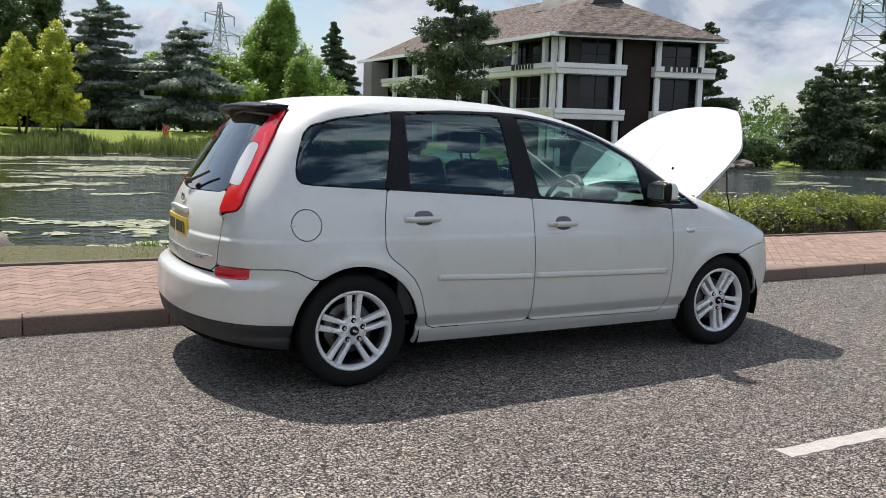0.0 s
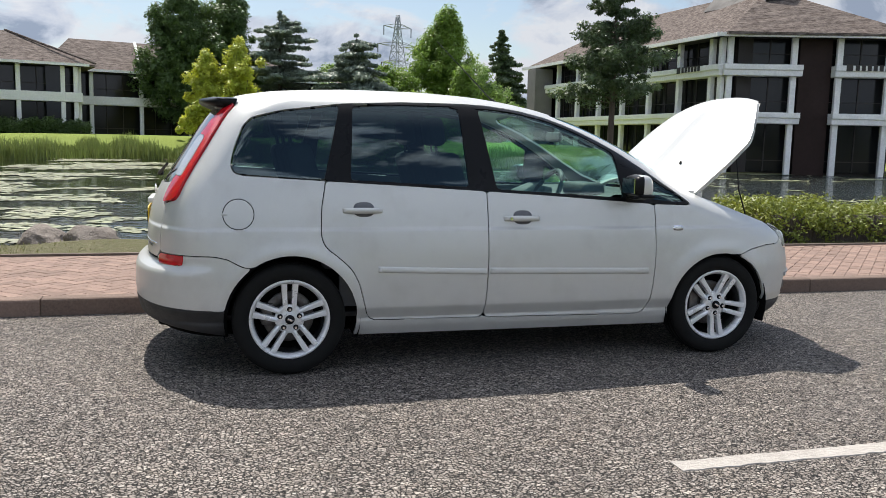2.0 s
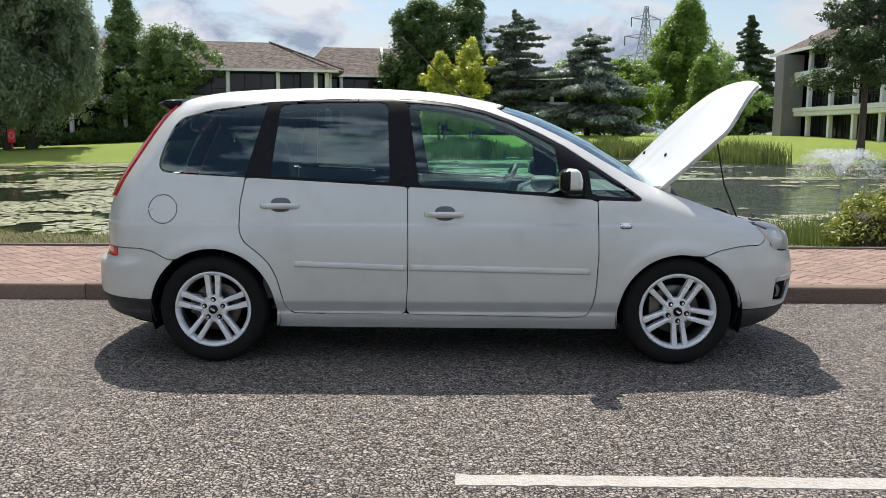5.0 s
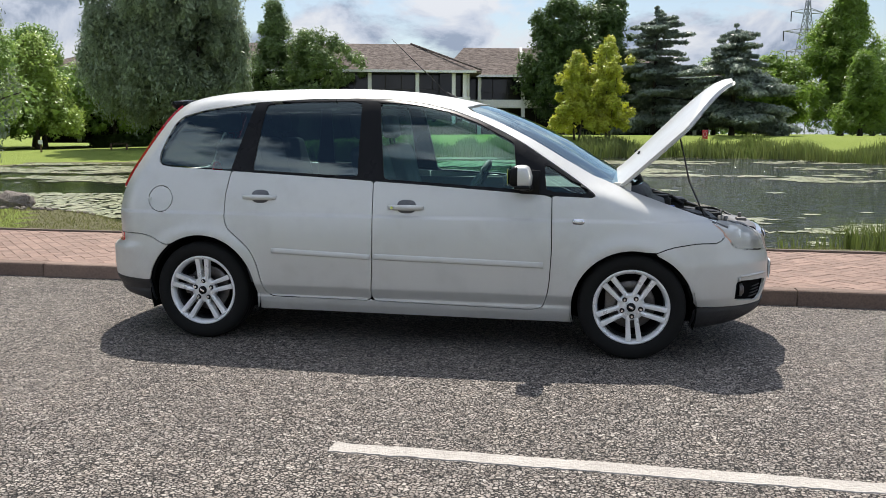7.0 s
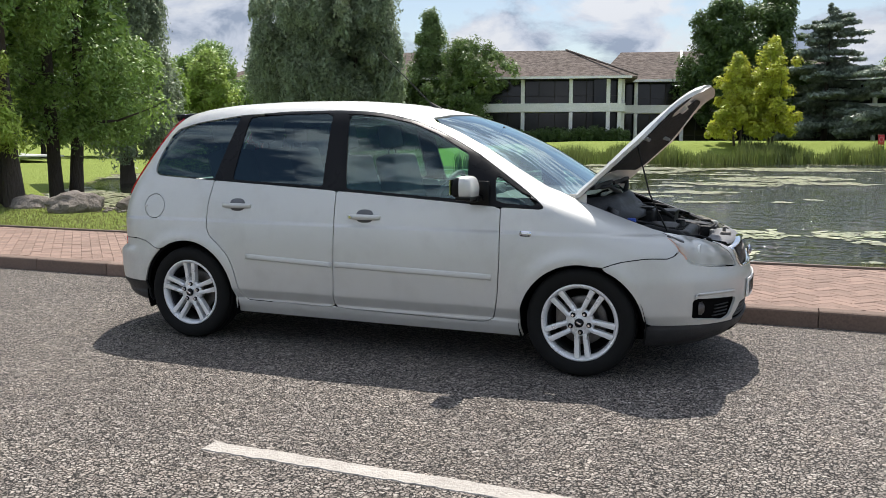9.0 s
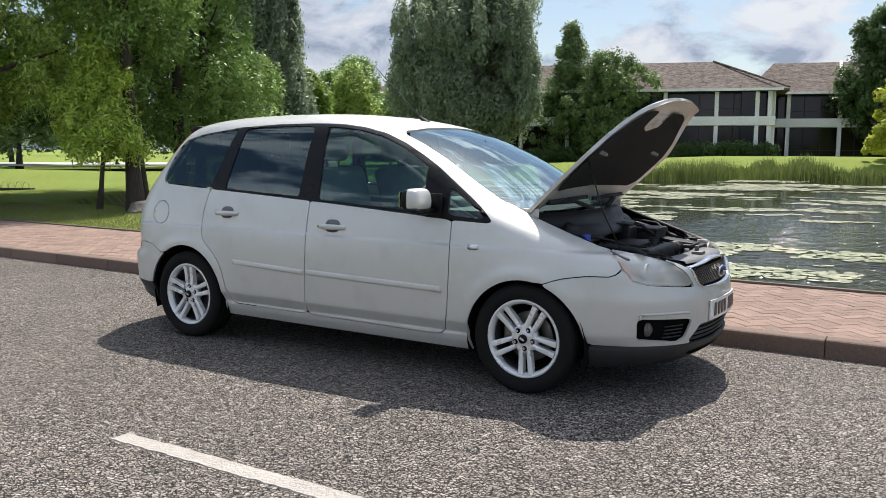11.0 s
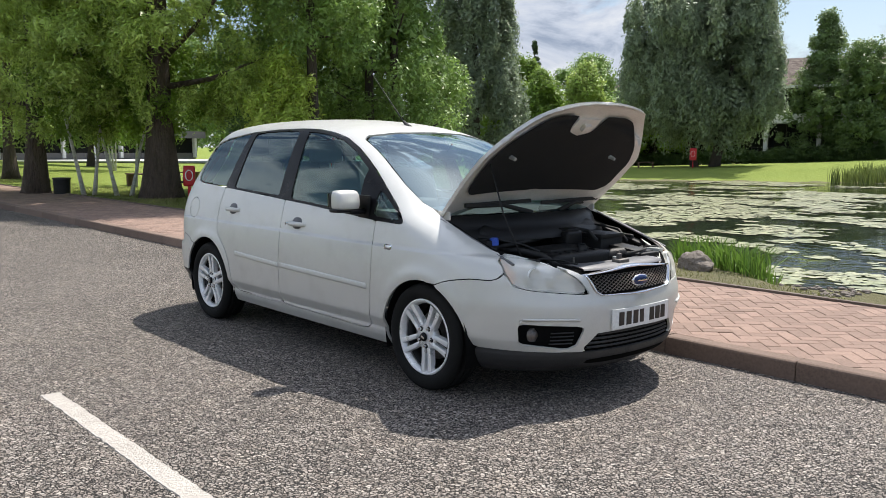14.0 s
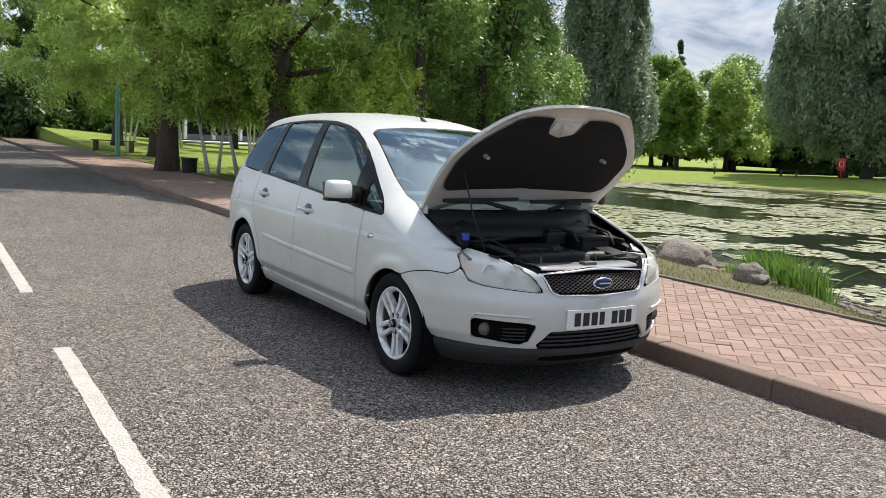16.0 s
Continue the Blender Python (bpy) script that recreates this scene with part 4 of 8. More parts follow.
def door_mirror(sign):
    """The shell of a door mirror and its black foot."""
    bm = bmesh.new()
    bmesh.ops.create_uvsphere(bm, u_segments=28, v_segments=18, radius=1.0)
    for w in bm.verts:
        x, y, z = w.co
        p = [math.copysign(abs(c) ** 0.46, c) for c in (x, y, z)]
        back = max(0.0, -p[0])
        w.co = (1.995 + p[0] * (0.074 if p[0] > 0 else 0.056) * (1 - 0.22 * max(0.0, p[2])), sign * (-0.962) + p[1] * 0.088, 1.053 + p[2] * 0.064 * (1 - 0.12 * back))
    back = bm.copy()
    bmesh.ops.delete(bm, geom=[f for f in bm.faces if f.calc_center_median().x < 1.986], context="FACES")
    bmesh.ops.delete(back, geom=[f for f in back.faces if f.calc_center_median().x >= 1.986], context="FACES")
    shell = part("door_mirror", bm, M["paint"], car, "silver door mirror shell", True)
    part("mirror_rim", back, M["trim"], shell, "black rear housing", True)
    bm = box_bm((0.07, 0.12, 0.03), (2.035, sign * (-0.90), 0.985), 0.012)
    box_bm((0.09, 0.18, 0.022), (2.02, sign * (-0.965), 0.994), 0.009, bm=bm)
    box_bm((0.12, 0.02, 0.15), (2.045, sign * (-0.842), 1.01), 0.008, bm=bm)
    part("mirror_foot", bm, M["trim"], shell, "black mirror foot", True)
    bm = box_bm((0.006, 0.145, 0.088), (1.939, sign * (-0.965), 1.054), 0.002)
    part("mirror_glass", bm, M["dark_mirror"], shell, "mirror glass")


door_mirror(1)
door_mirror(-1)

# roof spoiler, aerial, rear wiper
v, f = [], []
for i, y in enumerate(np.linspace(-0.50, 0.50, 25)):
    e = 1 - (abs(y) / 0.52) ** 6
    for dx, dz in ((-0.125 * e, -0.002), (-0.13 * e, -0.016), (-0.09 * e, -0.034), (0.03, -0.042), (0.06, 0.014), (-0.05, 0.014)):
        v.append((-0.335 + 0.09 * abs(y) ** 2 + dx, y, 1.505 - 0.10 * y * y + dz))
for i in range(24):
    for j in range(6):
        f.append((i * 6 + j, i * 6 + (j + 1) % 6, (i + 1) * 6 + (j + 1) % 6, (i + 1) * 6 + j))
f += [tuple(range(6))[::-1], tuple(24 * 6 + j for j in range(6))]
solid("roof_spoiler", v, f, M["trim"], car, "dark roof spoiler over the rear window")
v, f = tube_along([(1.42, -0.02, 1.545), (1.30, -0.02, 1.66), (1.12, -0.02, 1.83), (1.02, -0.02, 1.925)], [0.005, 0.004, 0.003, 0.002], 6)
aerial = solid("aerial", v, f, M["black"], car, "thin black roof aerial")
bm = rod_bm((1.47, -0.02, 1.515), (1.40, -0.02, 1.565), 0.022, 0.008, 12)
part("aerial_foot", bm, M["black"], aerial)
bm = rod_bm((-0.70, -0.02, 1.055), (-0.640, -0.30, 1.125), 0.010, 0.007, 8)
box_bm((0.03, 0.06, 0.03), (-0.69, 0.0, 1.06), 0.008, bm=bm)
part("rear_wiper", bm, M["black"], car, "black rear wiper", True)


# number plates with plain bars, emblems
def plate_bars(parent, base, y0, y1, z0, z1, x_of, material, front):
    widths = (0.6, 0.6, 0.6, 0.5, 0.0, 0.6, 0.6, 0.6)
    total = sum(w or 0.35 for w in widths) + 0.22 * len(widths)
    s = (y1 - y0) / total
    y = y0
    for w in widths:
        if w:
            c = y + w * s / 2
            bm = box_bm((0.003, w * s, z1 - z0), (x_of(c) + (0.0015 if front else -0.0015), c, (z0 + z1) / 2), 0.001)
            part("plate_mark", bm, material, parent, "plain dark bar")
        y += (w or 0.35) * s + 0.22 * s


def curved_plate(y0, y1, z0, z1, x_of, thick, front):
    v, f = [], []
    n = 12
    for i in range(n + 1):
        y = y0 + (y1 - y0) * i / n
        x = x_of(y)
        s = thick if front else -thick
        v += [(x, y, z0), (x, y, z1), (x - s, y, z1), (x - s, y, z0)]
    for i in range(n):
        for j in range(4):
            a, b, c, d = i * 4 + j, i * 4 + (j + 1) % 4, (i + 1) * 4 + (j + 1) % 4, (i + 1) * 4 + j
            f.append((a, d, c, b) if front else (a, b, c, d))
    f += [(0, 1, 2, 3), (n * 4 + 3, n * 4 + 2, n * 4 + 1, n * 4)]
    return v, f


front_x = lambda y: float(end_x(y, 0.46)) + 0.012
rear_x = lambda y: float(end_x(y, 0.81, False)) - 0.006
plate = solid("front_number_plate", *curved_plate(-0.25, 0.27, 0.408, 0.516, front_x, 0.008, True), M["plate_w"], car, "white front number plate", False)
plate_bars(plate, 0, -0.205, 0.235, 0.425, 0.499, front_x, M["ink"], True)
plate = solid("rear_number_plate", *curved_plate(-0.26, 0.26, 0.755, 0.865, rear_x, 0.008, False), M["plate_y"], car, "yellow rear number plate", False)
plate_bars(plate, 0, -0.22, 0.22, 0.778, 0.842, rear_x, M["ink"], False)
bm = box_bm((0.03, 0.40, 0.03), (-0.742, 0, 0.905), 0.008)
part("plate_lamp_housing", bm, M["paint"], tailgate, "raised lip over the plate", True)
bm = bmesh.new()
bmesh.ops.create_uvsphere(bm, u_segments=24, v_segments=12, radius=1)
bmesh.ops.scale(bm, verts=bm.verts, vec=(0.008, 0.055, 0.028))
bmesh.ops.translate(bm, verts=bm.verts, vec=(-0.722, 0, 0.965))
part("tailgate_emblem", bm, M["chrome"], tailgate, "oval chrome emblem", True)
for k in range(4):
    bm = box_bm((0.004, 0.030, 0.014), (float(end_x(0.50 - k * 0.036, 0.68, False)) - 0.002, -0.50 + k * 0.036, 0.680), 0.002)
    part("tailgate_badge", bm, M["chrome"], tailgate, "small chrome badge bar")
crease = [(float(end_x(y, 0.70, False)) - 0.002, y, 0.70) for y in np.linspace(-0.60, 0.60, 25)]
solid("tailgate_crease", *tube_along(crease, [0.005] * 25, 6), M["chrome"], tailgate, "bright strip across the tailgate")


# ---- lights and grille at the nose ----
def end_patch(poly, depth, n=18, half=True, shift=0.0, scale=1.0):
    """A smooth sheet set back behind an opening of the nose (half width, z)."""
    ys, zs = [p[0] for p in poly], [p[1] for p in poly]
    y0, y1, z0, z1 = min(ys) - 0.02, max(ys) + 0.02, min(zs) - 0.02, max(zs) + 0.02
    v, f = [], []
    for i in range(n + 1):
        for j in range(n + 1):
            y, z = y0 + (y1 - y0) * i / n, z0 + (z1 - z0) * j / n
            v.append((float(end_x(y, z)) - depth, -y, z))
    for i in range(n):
        for j in range(n):
            a = i * (n + 1) + j
            f.append((a, a + 1, a + n + 2, a + n + 1))
    return v, f


lens = two_sides("headlight", *panel(("headlight",), (), 0.005, 0.001, 0), M["lens"], "clear headlight lens, slightly hazed")
for k, sgn in enumerate((1, -1)):
    lens[k].visible_shadow = False
    v, f = clip_mesh(BODY_V, BODY_F, REG["headlight"] + 0.012)
    v = v.copy() - np.array([0.060, 0, 0.008])
    v[:, 1] = v[:, 1] + 0.018
    solid("lamp_bowl", v * np.array([1, sgn, 1]), f if sgn == 1 else [list(q)[::-1] for q in f], M["bowl"], lens[k], "hazed pale reflector bowl")
    for ly, lz, lr in ((0.615, 0.700, 0.046), (0.515, 0.676, 0.040)):
        lx = float(end_x(ly, lz)) - 0.040
        prof = [(0.001, 0.055), (lr * 0.55, 0.048), (lr * 0.85, 0.022), (lr, 0.0), (lr * 1.03, 0.001), (lr * 1.04, 0.03)]
        vv, ff = lathe(prof, 32)
        vv = [(lx - y, sgn * (-ly) + a, lz + c) for a, y, c in vv]
        solid("lamp_reflector", vv, ff, M["bowl"], lens[k], "round hazed reflector")
        bulb = bmesh.new()
        bmesh.ops.create_uvsphere(bulb, u_segments=16, v_segments=10, radius=lr * 0.34, matrix=Matrix.Translation((lx - 0.012, -sgn * ly, lz)))
        part("lamp_bulb", bulb, M["bowl"], lens[k], "pale bulb shield", True)
    v, f = clip_mesh(BODY_V, BODY_F, np.minimum(REG["headlight"] - 0.003, BY - 0.698 - 0.12 * (BZ - 0.64)))
    v = v.copy() - np.array([0.012, 0, 0])
    v[:, 1] += 0.012
    solid("indicator_lens", v * np.array([1, sgn, 1]), f if sgn == 1 else [list(q)[::-1] for q in f], M["amber"], lens[k], "amber indicator")

# grille: chrome surround, dark back and a diamond mesh
v, f = panel(("grille",), (), 0.0, -0.045, 0)
grille = weld(solid("grille", *both(v, f), M["black"], car, "black diamond-mesh grille with a chrome surround"))


def frame_round(poly, width, proud, power=1.0):
    """A raised frame along an outline on the nose, both halves."""
    pts = [(y, z) for y, z in poly if y > -0.005]
    full = [(-y, z) for y, z in pts] + [(y, z) for y, z in reversed(pts)]
    c = np.mean(np.array(full), axis=0)
    v, f = [], []
    k = len(full)
    for y, z in full:
        d = Vector((y - c[0], (z - c[1]) * 2.2)).normalized()
        for s, o in ((0.0, -0.02), (0.0, proud * 0.7), (0.5, proud), (1.0, proud * 0.7), (1.0, -0.02)):
            yy, zz = y + d.x * width * s, z + d.y * width * s
            v.append((float(end_x(yy, zz)) + o, yy, zz))
    for i in range(k):
        j = (i + 1) % k
        for m in range(4):
            f.append((i * 5 + m, i * 5 + m + 1, j * 5 + m + 1, j * 5 + m))
    return v, f


gr = [(y, z) for y, z in GRILLE]
dense = []
for i in range(len(gr) - 1):
    for s in np.linspace(0, 1, 7)[:-1]:
        dense.append((gr[i][0] * (1 - s) + gr[i + 1][0] * s, gr[i][1] * (1 - s) + gr[i + 1][1] * s))
dense.append(gr[-1])
solid("grille_surround", *frame_round(dense, 0.014, 0.010), M["chrome"], grille, "chrome grille surround")


def grille_bar(y0, z0, dy, dz):
    """One thin bar of the mesh, cut to the grille's outline."""
    half = [(y, z) for y, z in GRILLE if y > -0.005]
    full = np.array([(-y, z) for y, z in half] + [(y, z) for y, z in reversed(half)])
    s = np.linspace(-0.6, 0.6, 121)
    y, z = y0 + dy * s, z0 + dz * s
    ok = poly_sdf(y, z, full) > 0.002
    if ok.sum() < 3:
        return None
    idx = np.where(ok)[0]
    idx = [idx[0], *idx[1:-1:6], idx[-1]]
    pts = [(float(end_x(y[i], z[i])) - 0.012, y[i], z[i]) for i in idx]
    return tube_along(pts, [0.0020] * len(pts), 4)


bars_v, bars_f = [], []
for k in range(-26, 27):
    for slope in (0.55, -0.55):
        made = grille_bar(k * 0.034, 0.655, 1.0, slope)
        if made:
            o = len(bars_v)
            bars_v += made[0]
            bars_f += [tuple(i + o for i in q) for q in made[1]]
solid("grille_mesh", bars_v, bars_f, M["steel"], grille, "diamond mesh of thin grey bars")
for s, m, o, lab in ((1.0, "chrome", 0.004, "oval chrome emblem rim"), (0.88, "blue", 0.008, "blue oval emblem")):
    bm = bmesh.new()
    bmesh.ops.create_uvsphere(bm, u_segments=32, v_segments=14, radius=1)
    bmesh.ops.scale(bm, verts=bm.verts, vec=(0.012, 0.074 * s, 0.032 * s))
    bmesh.ops.translate(bm, verts=bm.verts, vec=(3.478 + o, 0, 0.657))
    part("grille_emblem", bm, M[m], grille, lab, True)
bm = box_bm((0.004, 0.085, 0.009), (3.499, 0, 0.657), 0.003)
part("emblem_mark", bm, M["chrome"], grille, "pale mark on the emblem", True)

slot_v, slot_f = [], []
for y in np.linspace(-0.36, 0.36, 25):
    e = 0.5 + 0.5 * (1 - (abs(y) / 0.37) ** 6)
    for z in (0.232 - 0.018 * e, 0.232 + 0.018 * e):
        slot_v.append((float(end_x(y, z)) + 0.0025, y, z))
slot_f = [(2 * i, 2 * i + 2, 2 * i + 3, 2 * i + 1) for i in range(24)]
solid("skirt_slot", slot_v, slot_f, M["gap"], car, "black slot in the lower bumper")

# lower grille and fog lamp pockets
low = weld(solid("lower_grille", *both(*panel(("lower_grille",), (), -0.004, -0.05, 0)), M["black"], car, "black slatted lower grille"))
for z in (0.312, 0.336, 0.360, 0.384):
    v, f = [], []
    ys = np.linspace(-0.40, 0.40, 27)
    ys = [y for y in ys if abs(y) < (0.40 if z < 0.33 else 0.40 - (z - 0.312) * 0.95)]
    for y in ys:
        x = float(end_x(y, z)) - 0.016
        v += [(x - 0.02, y, z - 0.004), (x, y, z - 0.005), (x, y, z + 0.005), (x - 0.02, y, z + 0.006)]
    for i in range(len(ys) - 1):
        for j in range(3):
            f.append((i * 4 + j, (i + 1) * 4 + j, (i + 1) * 4 + j + 1, i * 4 + j + 1))
    solid("grille_slat", v, f, M["plastic"], low)
pockets = two_sides("fog_lamp_pocket", *panel(("fog",), (), -0.003, -0.035, 0), M["black"], "black fog lamp pocket")
for k, sgn in enumerate((1, -1)):
    fx, fy, fz = float(end_x(0.635, 0.395)) - 0.026, 0.635, 0.395
    prof = [(0.001, 0.0), (0.018, 0.002), (0.029, 0.010), (0.032, 0.014), (0.036, 0.012), (0.038, 0.03)]
    vv, ff = lathe(prof, 28)
    solid("fog_lamp", [(fx - y + 0.004, sgn * -fy + a, fz + c) for a, y, c in vv], ff, M["steel"], pockets[k], "round fog lamp")
    for z in (0.345, 0.365, 0.385, 0.405):
        pts = [(float(end_x(y, z)) - 0.022, sgn * -y, z) for y in np.linspace(0.455, 0.57, 8)]
        solid("pocket_slat", *tube_along(pts, [0.004] * 8, 5), M["plastic"], pockets[k])
    pts = [(float(end_x(y, z)) + 0.002, sgn * -y, z) for y, z in ((0.445, 0.474), (0.50, 0.4785), (0.58, 0.4815), (0.65, 0.482), (0.70, 0.4815), (0.712, 0.475), (0.712, 0.455))]
    solid("bumper_trim", *tube_along(pts, [0.007] * 7, 6), M["paint"], pockets[k], "raised silver bumper trim")


# ---- open bonnet ----
HINGE = Vector((2.555, 0, 0.985))
SWING = Matrix.Translation(HINGE) @ Matrix.Rotation(radians(-62.0), 4, "Y") @ Matrix.Translation(-HINGE)


def swung(v):
    return [tuple(SWING @ Vector(p)) for p in v]


REG["bonnet_leaf"] = np.minimum(REG["bonnet"], BX - 2.53)
v, f = panel(("bonnet_leaf",), (), 0.003, 0, 0.02)
v, f = both(v, f)
bonnet = weld(solid("bonnet", swung(v), f, M["paint"], car, "silver bonnet propped wide open"))


def under_sheet(grow, depth, cut=None):
    val = np.minimum(REG["bonnet_leaf"] - grow, 1.0)
    if cut is not None:
        val = np.minimum(val, cut)
    v, f = clip_mesh(BODY_V, BODY_F, val)
    v = v.copy()
    v[:, 2] -= depth
    v[:, 0] -= depth * 0.25
    v, f = both(v, f)
    return v, [list(q)[::-1] for q in f]


# inner skin: pale painted frame, with a black felt pad in the middle
solid("bonnet_inner_panel", swung(under_sheet(0.004, 0.022)[0]), under_sheet(0.004, 0.022)[1], M["inner_paint"], bonnet, "pale painted inner panel")
PAD = [(2.74, -0.01), (2.735, 0.30), (2.735, 0.57), (2.79, 0.635), (3.00, 0.642), (3.12, 0.585), (3.235, 0.475), (3.315, 0.385), (3.345, 0.30), (3.345, 0.125), (3.215, 0.11), (3.195, -0.01)]
pad_cut = np.where(BX > 2.2, poly_sdf(BX, BY, rounded(PAD, 0.02)), -1.0)
pv, pf = under_sheet(0.0, 0.034, pad_cut)
solid("bonnet_pad", swung(pv), pf, M["pad"], bonnet, "black sound-deadening felt pad")
rim_v, rim_f = with_rim(*clip_mesh(BODY_V, BODY_F, np.minimum(REG["bonnet_leaf"] - 0.03, -(REG["bonnet_leaf"] - 0.055))), 0.0)
rim_v = rim_v.copy()
rim_v[:, 2] -= 0.029
rv, rf = both(rim_v, rim_f)
solid("bonnet_rib", swung(rv), [list(q)[::-1] for q in rf], M["inner_paint"], bonnet, "raised edge rib")
bm = box_bm((0.15, 0.20, 0.016), (3.24, 0, 0.795), 0.006, turn=Matrix.Rotation(radians(22), 4, "Y"))
box_bm((0.05, 0.06, 0.03), (3.25, 0, 0.772), 0.006, bm=bm, turn=Matrix.Rotation(radians(22), 4, "Y"))
bmesh.ops.transform(bm, matrix=SWING, verts=bm.verts)
part("bonnet_striker", bm, M["inner_paint"], bonnet, "striker plate", True)
for y in (-0.45, 0.45):
    bm = rod_bm((3.02, y, 0.845), (3.025, y, 0.80), 0.014, 0.010, 12)
    bmesh.ops.transform(bm, matrix=SWING, verts=bm.verts)
    part("bonnet_buffer", bm, M["beige"], bonnet, "pale rubber buffer")
for y, x in ((-0.30, 2.78), (0.30, 2.78)):
    p = Vector((x, y, float(np.interp(-x, -LEVELS[9:19, 2], LEVELS[9:19, 0])) + 0.002))
    bm = box_bm((0.022, 0.012, 0.012), tuple(p), 0.004)
    bmesh.ops.transform(bm, matrix=SWING, verts=bm.verts)
    part("washer_jet", bm, M["black"], bonnet, "black washer jet")
for s in (-1, 1):
    bm = box_bm((0.10, 0.012, 0.05), (2.575, s * 0.655, 0.985), 0.005)
    part("bonnet_hinge", bm, M["inner_paint"], car, "painted bonnet hinge")
top = SWING @ Vector((2.98, -0.60, 0.83))
v, f = tube_along([(3.09, -0.52, 0.74), ((3.09 + top.x) / 2 - 0.03, (-0.52 + top.y) / 2, (0.74 + top.z) / 2), tuple(top)], [0.0045] * 3, 8)
solid("bonnet_stay", v, f, M["black"], car, "thin black bonnet stay rod")

# ---- engine bay ----
bay = new("engine_bay")
bay.parent = car
tagged(bay, "dusty black engine bay with plastic covers")
bm = box_bm((0.60, 1.20, 0.02), (2.78, 0, 0.40), 0.005)
box_bm((0.40, 0.76, 0.02), (3.20, 0, 0.40), 0.005, bm=bm)
part("bay_floor", bm, M["liner"], bay)
for s in (-1, 1):
    bm = box_bm((0.50, 0.03, 0.42), (2.72, s * 0.63, 0.62), 0.01)
    box_bm((0.40, 0.03, 0.30), (3.12, s * 0.50, 0.56), 0.01, bm=bm, turn=Matrix.Rotation(-s * 0.55, 4, "Z"))
    box_bm((0.62, 0.07, 0.02), (2.78, s * 0.645, 0.845), 0.006, bm=bm, turn=Matrix.Rotation(radians(16), 4, "Y"))
    part("inner_wing", bm, M["black"], bay, "dark inner wing")
    prof = [(0.001, 0.0), (0.02, 0.0), (0.03, -0.02), (0.07, -0.025), (0.085, -0.04), (0.09, -0.10)]
    vv, ff = lathe(prof, 28)
    solid("strut_top", [(2.66 + a, s * 0.52 + c, 0.86 + y) for a, y, c in vv], [q[::-1] for q in ff], M["black"], bay, "suspension strut top")
bm = box_bm((0.05, 1.32, 0.30), (2.50, 0, 0.80), 0.012)
part("bulkhead", bm, M["black"], bay)
# scuttle panel and wiper gear at the foot of the screen
v, f = [], []
for i, y in enumerate(np.linspace(-0.645, 0.645, 33)):
    x = float(end_x(y, 0.986))
    for dx, z in ((-0.012, 0.984), (0.025, 0.962), (0.045, 0.93), (0.06, 0.895), (0.125, 0.875), (0.13, 0.84)):
        v.append((x + dx, y, z))
for i in range(32):
    for j in range(5):
        f.append((i * 6 + j, i * 6 + j + 1, (i + 1) * 6 + j + 1, (i + 1) * 6 + j))
solid("scuttle_panel", v, f, M["engine"], bay, "glossy black scuttle panel")
for k, (px, ex) in enumerate((((2.70, -0.05, 0.985), (2.60, -0.50, 1.03)), ((2.69, 0.22, 0.985), (2.60, 0.56, 1.02)))):
    mid = tuple((Vector(px) + Vector(ex)) / 2 + Vector((0.03, 0, 0.03)))
    v, f = tube_along([px, mid, ex], [0.017, 0.012, 0.009], 8)
    w = solid("windscreen_wiper", v, f, M["black"], car, "black windscreen wiper")
    c = Vector(mid)
    a, b = c + Vector((-0.035, -0.27, 0.02)), c + Vector((-0.045, 0.27, 0.0))
    part("wiper_blade", box_bm((0.016, 0.56, 0.024), tuple((a + b) / 2), 0.004, turn=Matrix.Rotation(0.02, 4, "X")), M["black"], w)
for k, y in enumerate((-0.42, -0.14, 0.14, 0.40)):
    vv, ff = lathe([(0.001, 0.002), (0.09, 0.002), (0.105, -0.006), (0.11, -0.02)], 28)
    solid("scuttle_disc", [(2.76 - 0.10 * y * y + 0.35 * a, y + c, 0.905 + y2 + 0.3 * -a) for a, y2, c in vv], [q[::-1] for q in ff], M["engine"], bay)
bm = box_bm((0.40, 0.50, 0.10), (2.97, -0.10, 0.735), 0.03, 3)
box_bm((0.20, 0.34, 0.03), (2.98, -0.12, 0.79), 0.012, bm=bm)
cover = part("engine_cover", bm, M["engine"], bay, "dusty black engine cover", True)
for k in range(5):
    part("cover_rib", box_bm((0.30, 0.012, 0.012), (2.97, -0.25 + k * 0.075, 0.788), 0.004), M["engine"], bay)
bm = box_bm((0.26, 0.22, 0.18), (2.88, 0.36, 0.745), 0.015)
box_bm((0.27, 0.23, 0.03), (2.88, 0.36, 0.84), 0.01, bm=bm)
part("battery_box", bm, M["engine"], bay, "black battery box", True)
bm = box_bm((0.30, 0.20, 0.12), (3.12, 0.40, 0.70), 0.02)
box_bm((0.24, 0.14, 0.02), (3.12, 0.40, 0.768), 0.006, bm=bm, turn=Matrix.Rotation(radians(6), 4, "Y"))
part("air_filter_box", bm, M["engine"], bay, "black air filter box", True)
prof_pts = [(3.13, 0.12 + 0.022 * k, 0.74) for k in range(9)]
v, f = tube_along([(x, y + d, z) for (x, y, z) in prof_pts for d in (0, 0.011)], [r for _ in prof_pts for r in (0.046, 0.038)], 16)
solid("intake_hose", v, f, M["engine"], bay, "ribbed black intake hose")
v, f = tube_along([(2.80, -0.5, 0.80), (2.84, -0.25, 0.83), (2.78, 0.05, 0.84), (2.75, 0.3, 0.86)], [0.014] * 4, 8)
solid("hose", v, f, M["black"], bay, "black rubber hose")
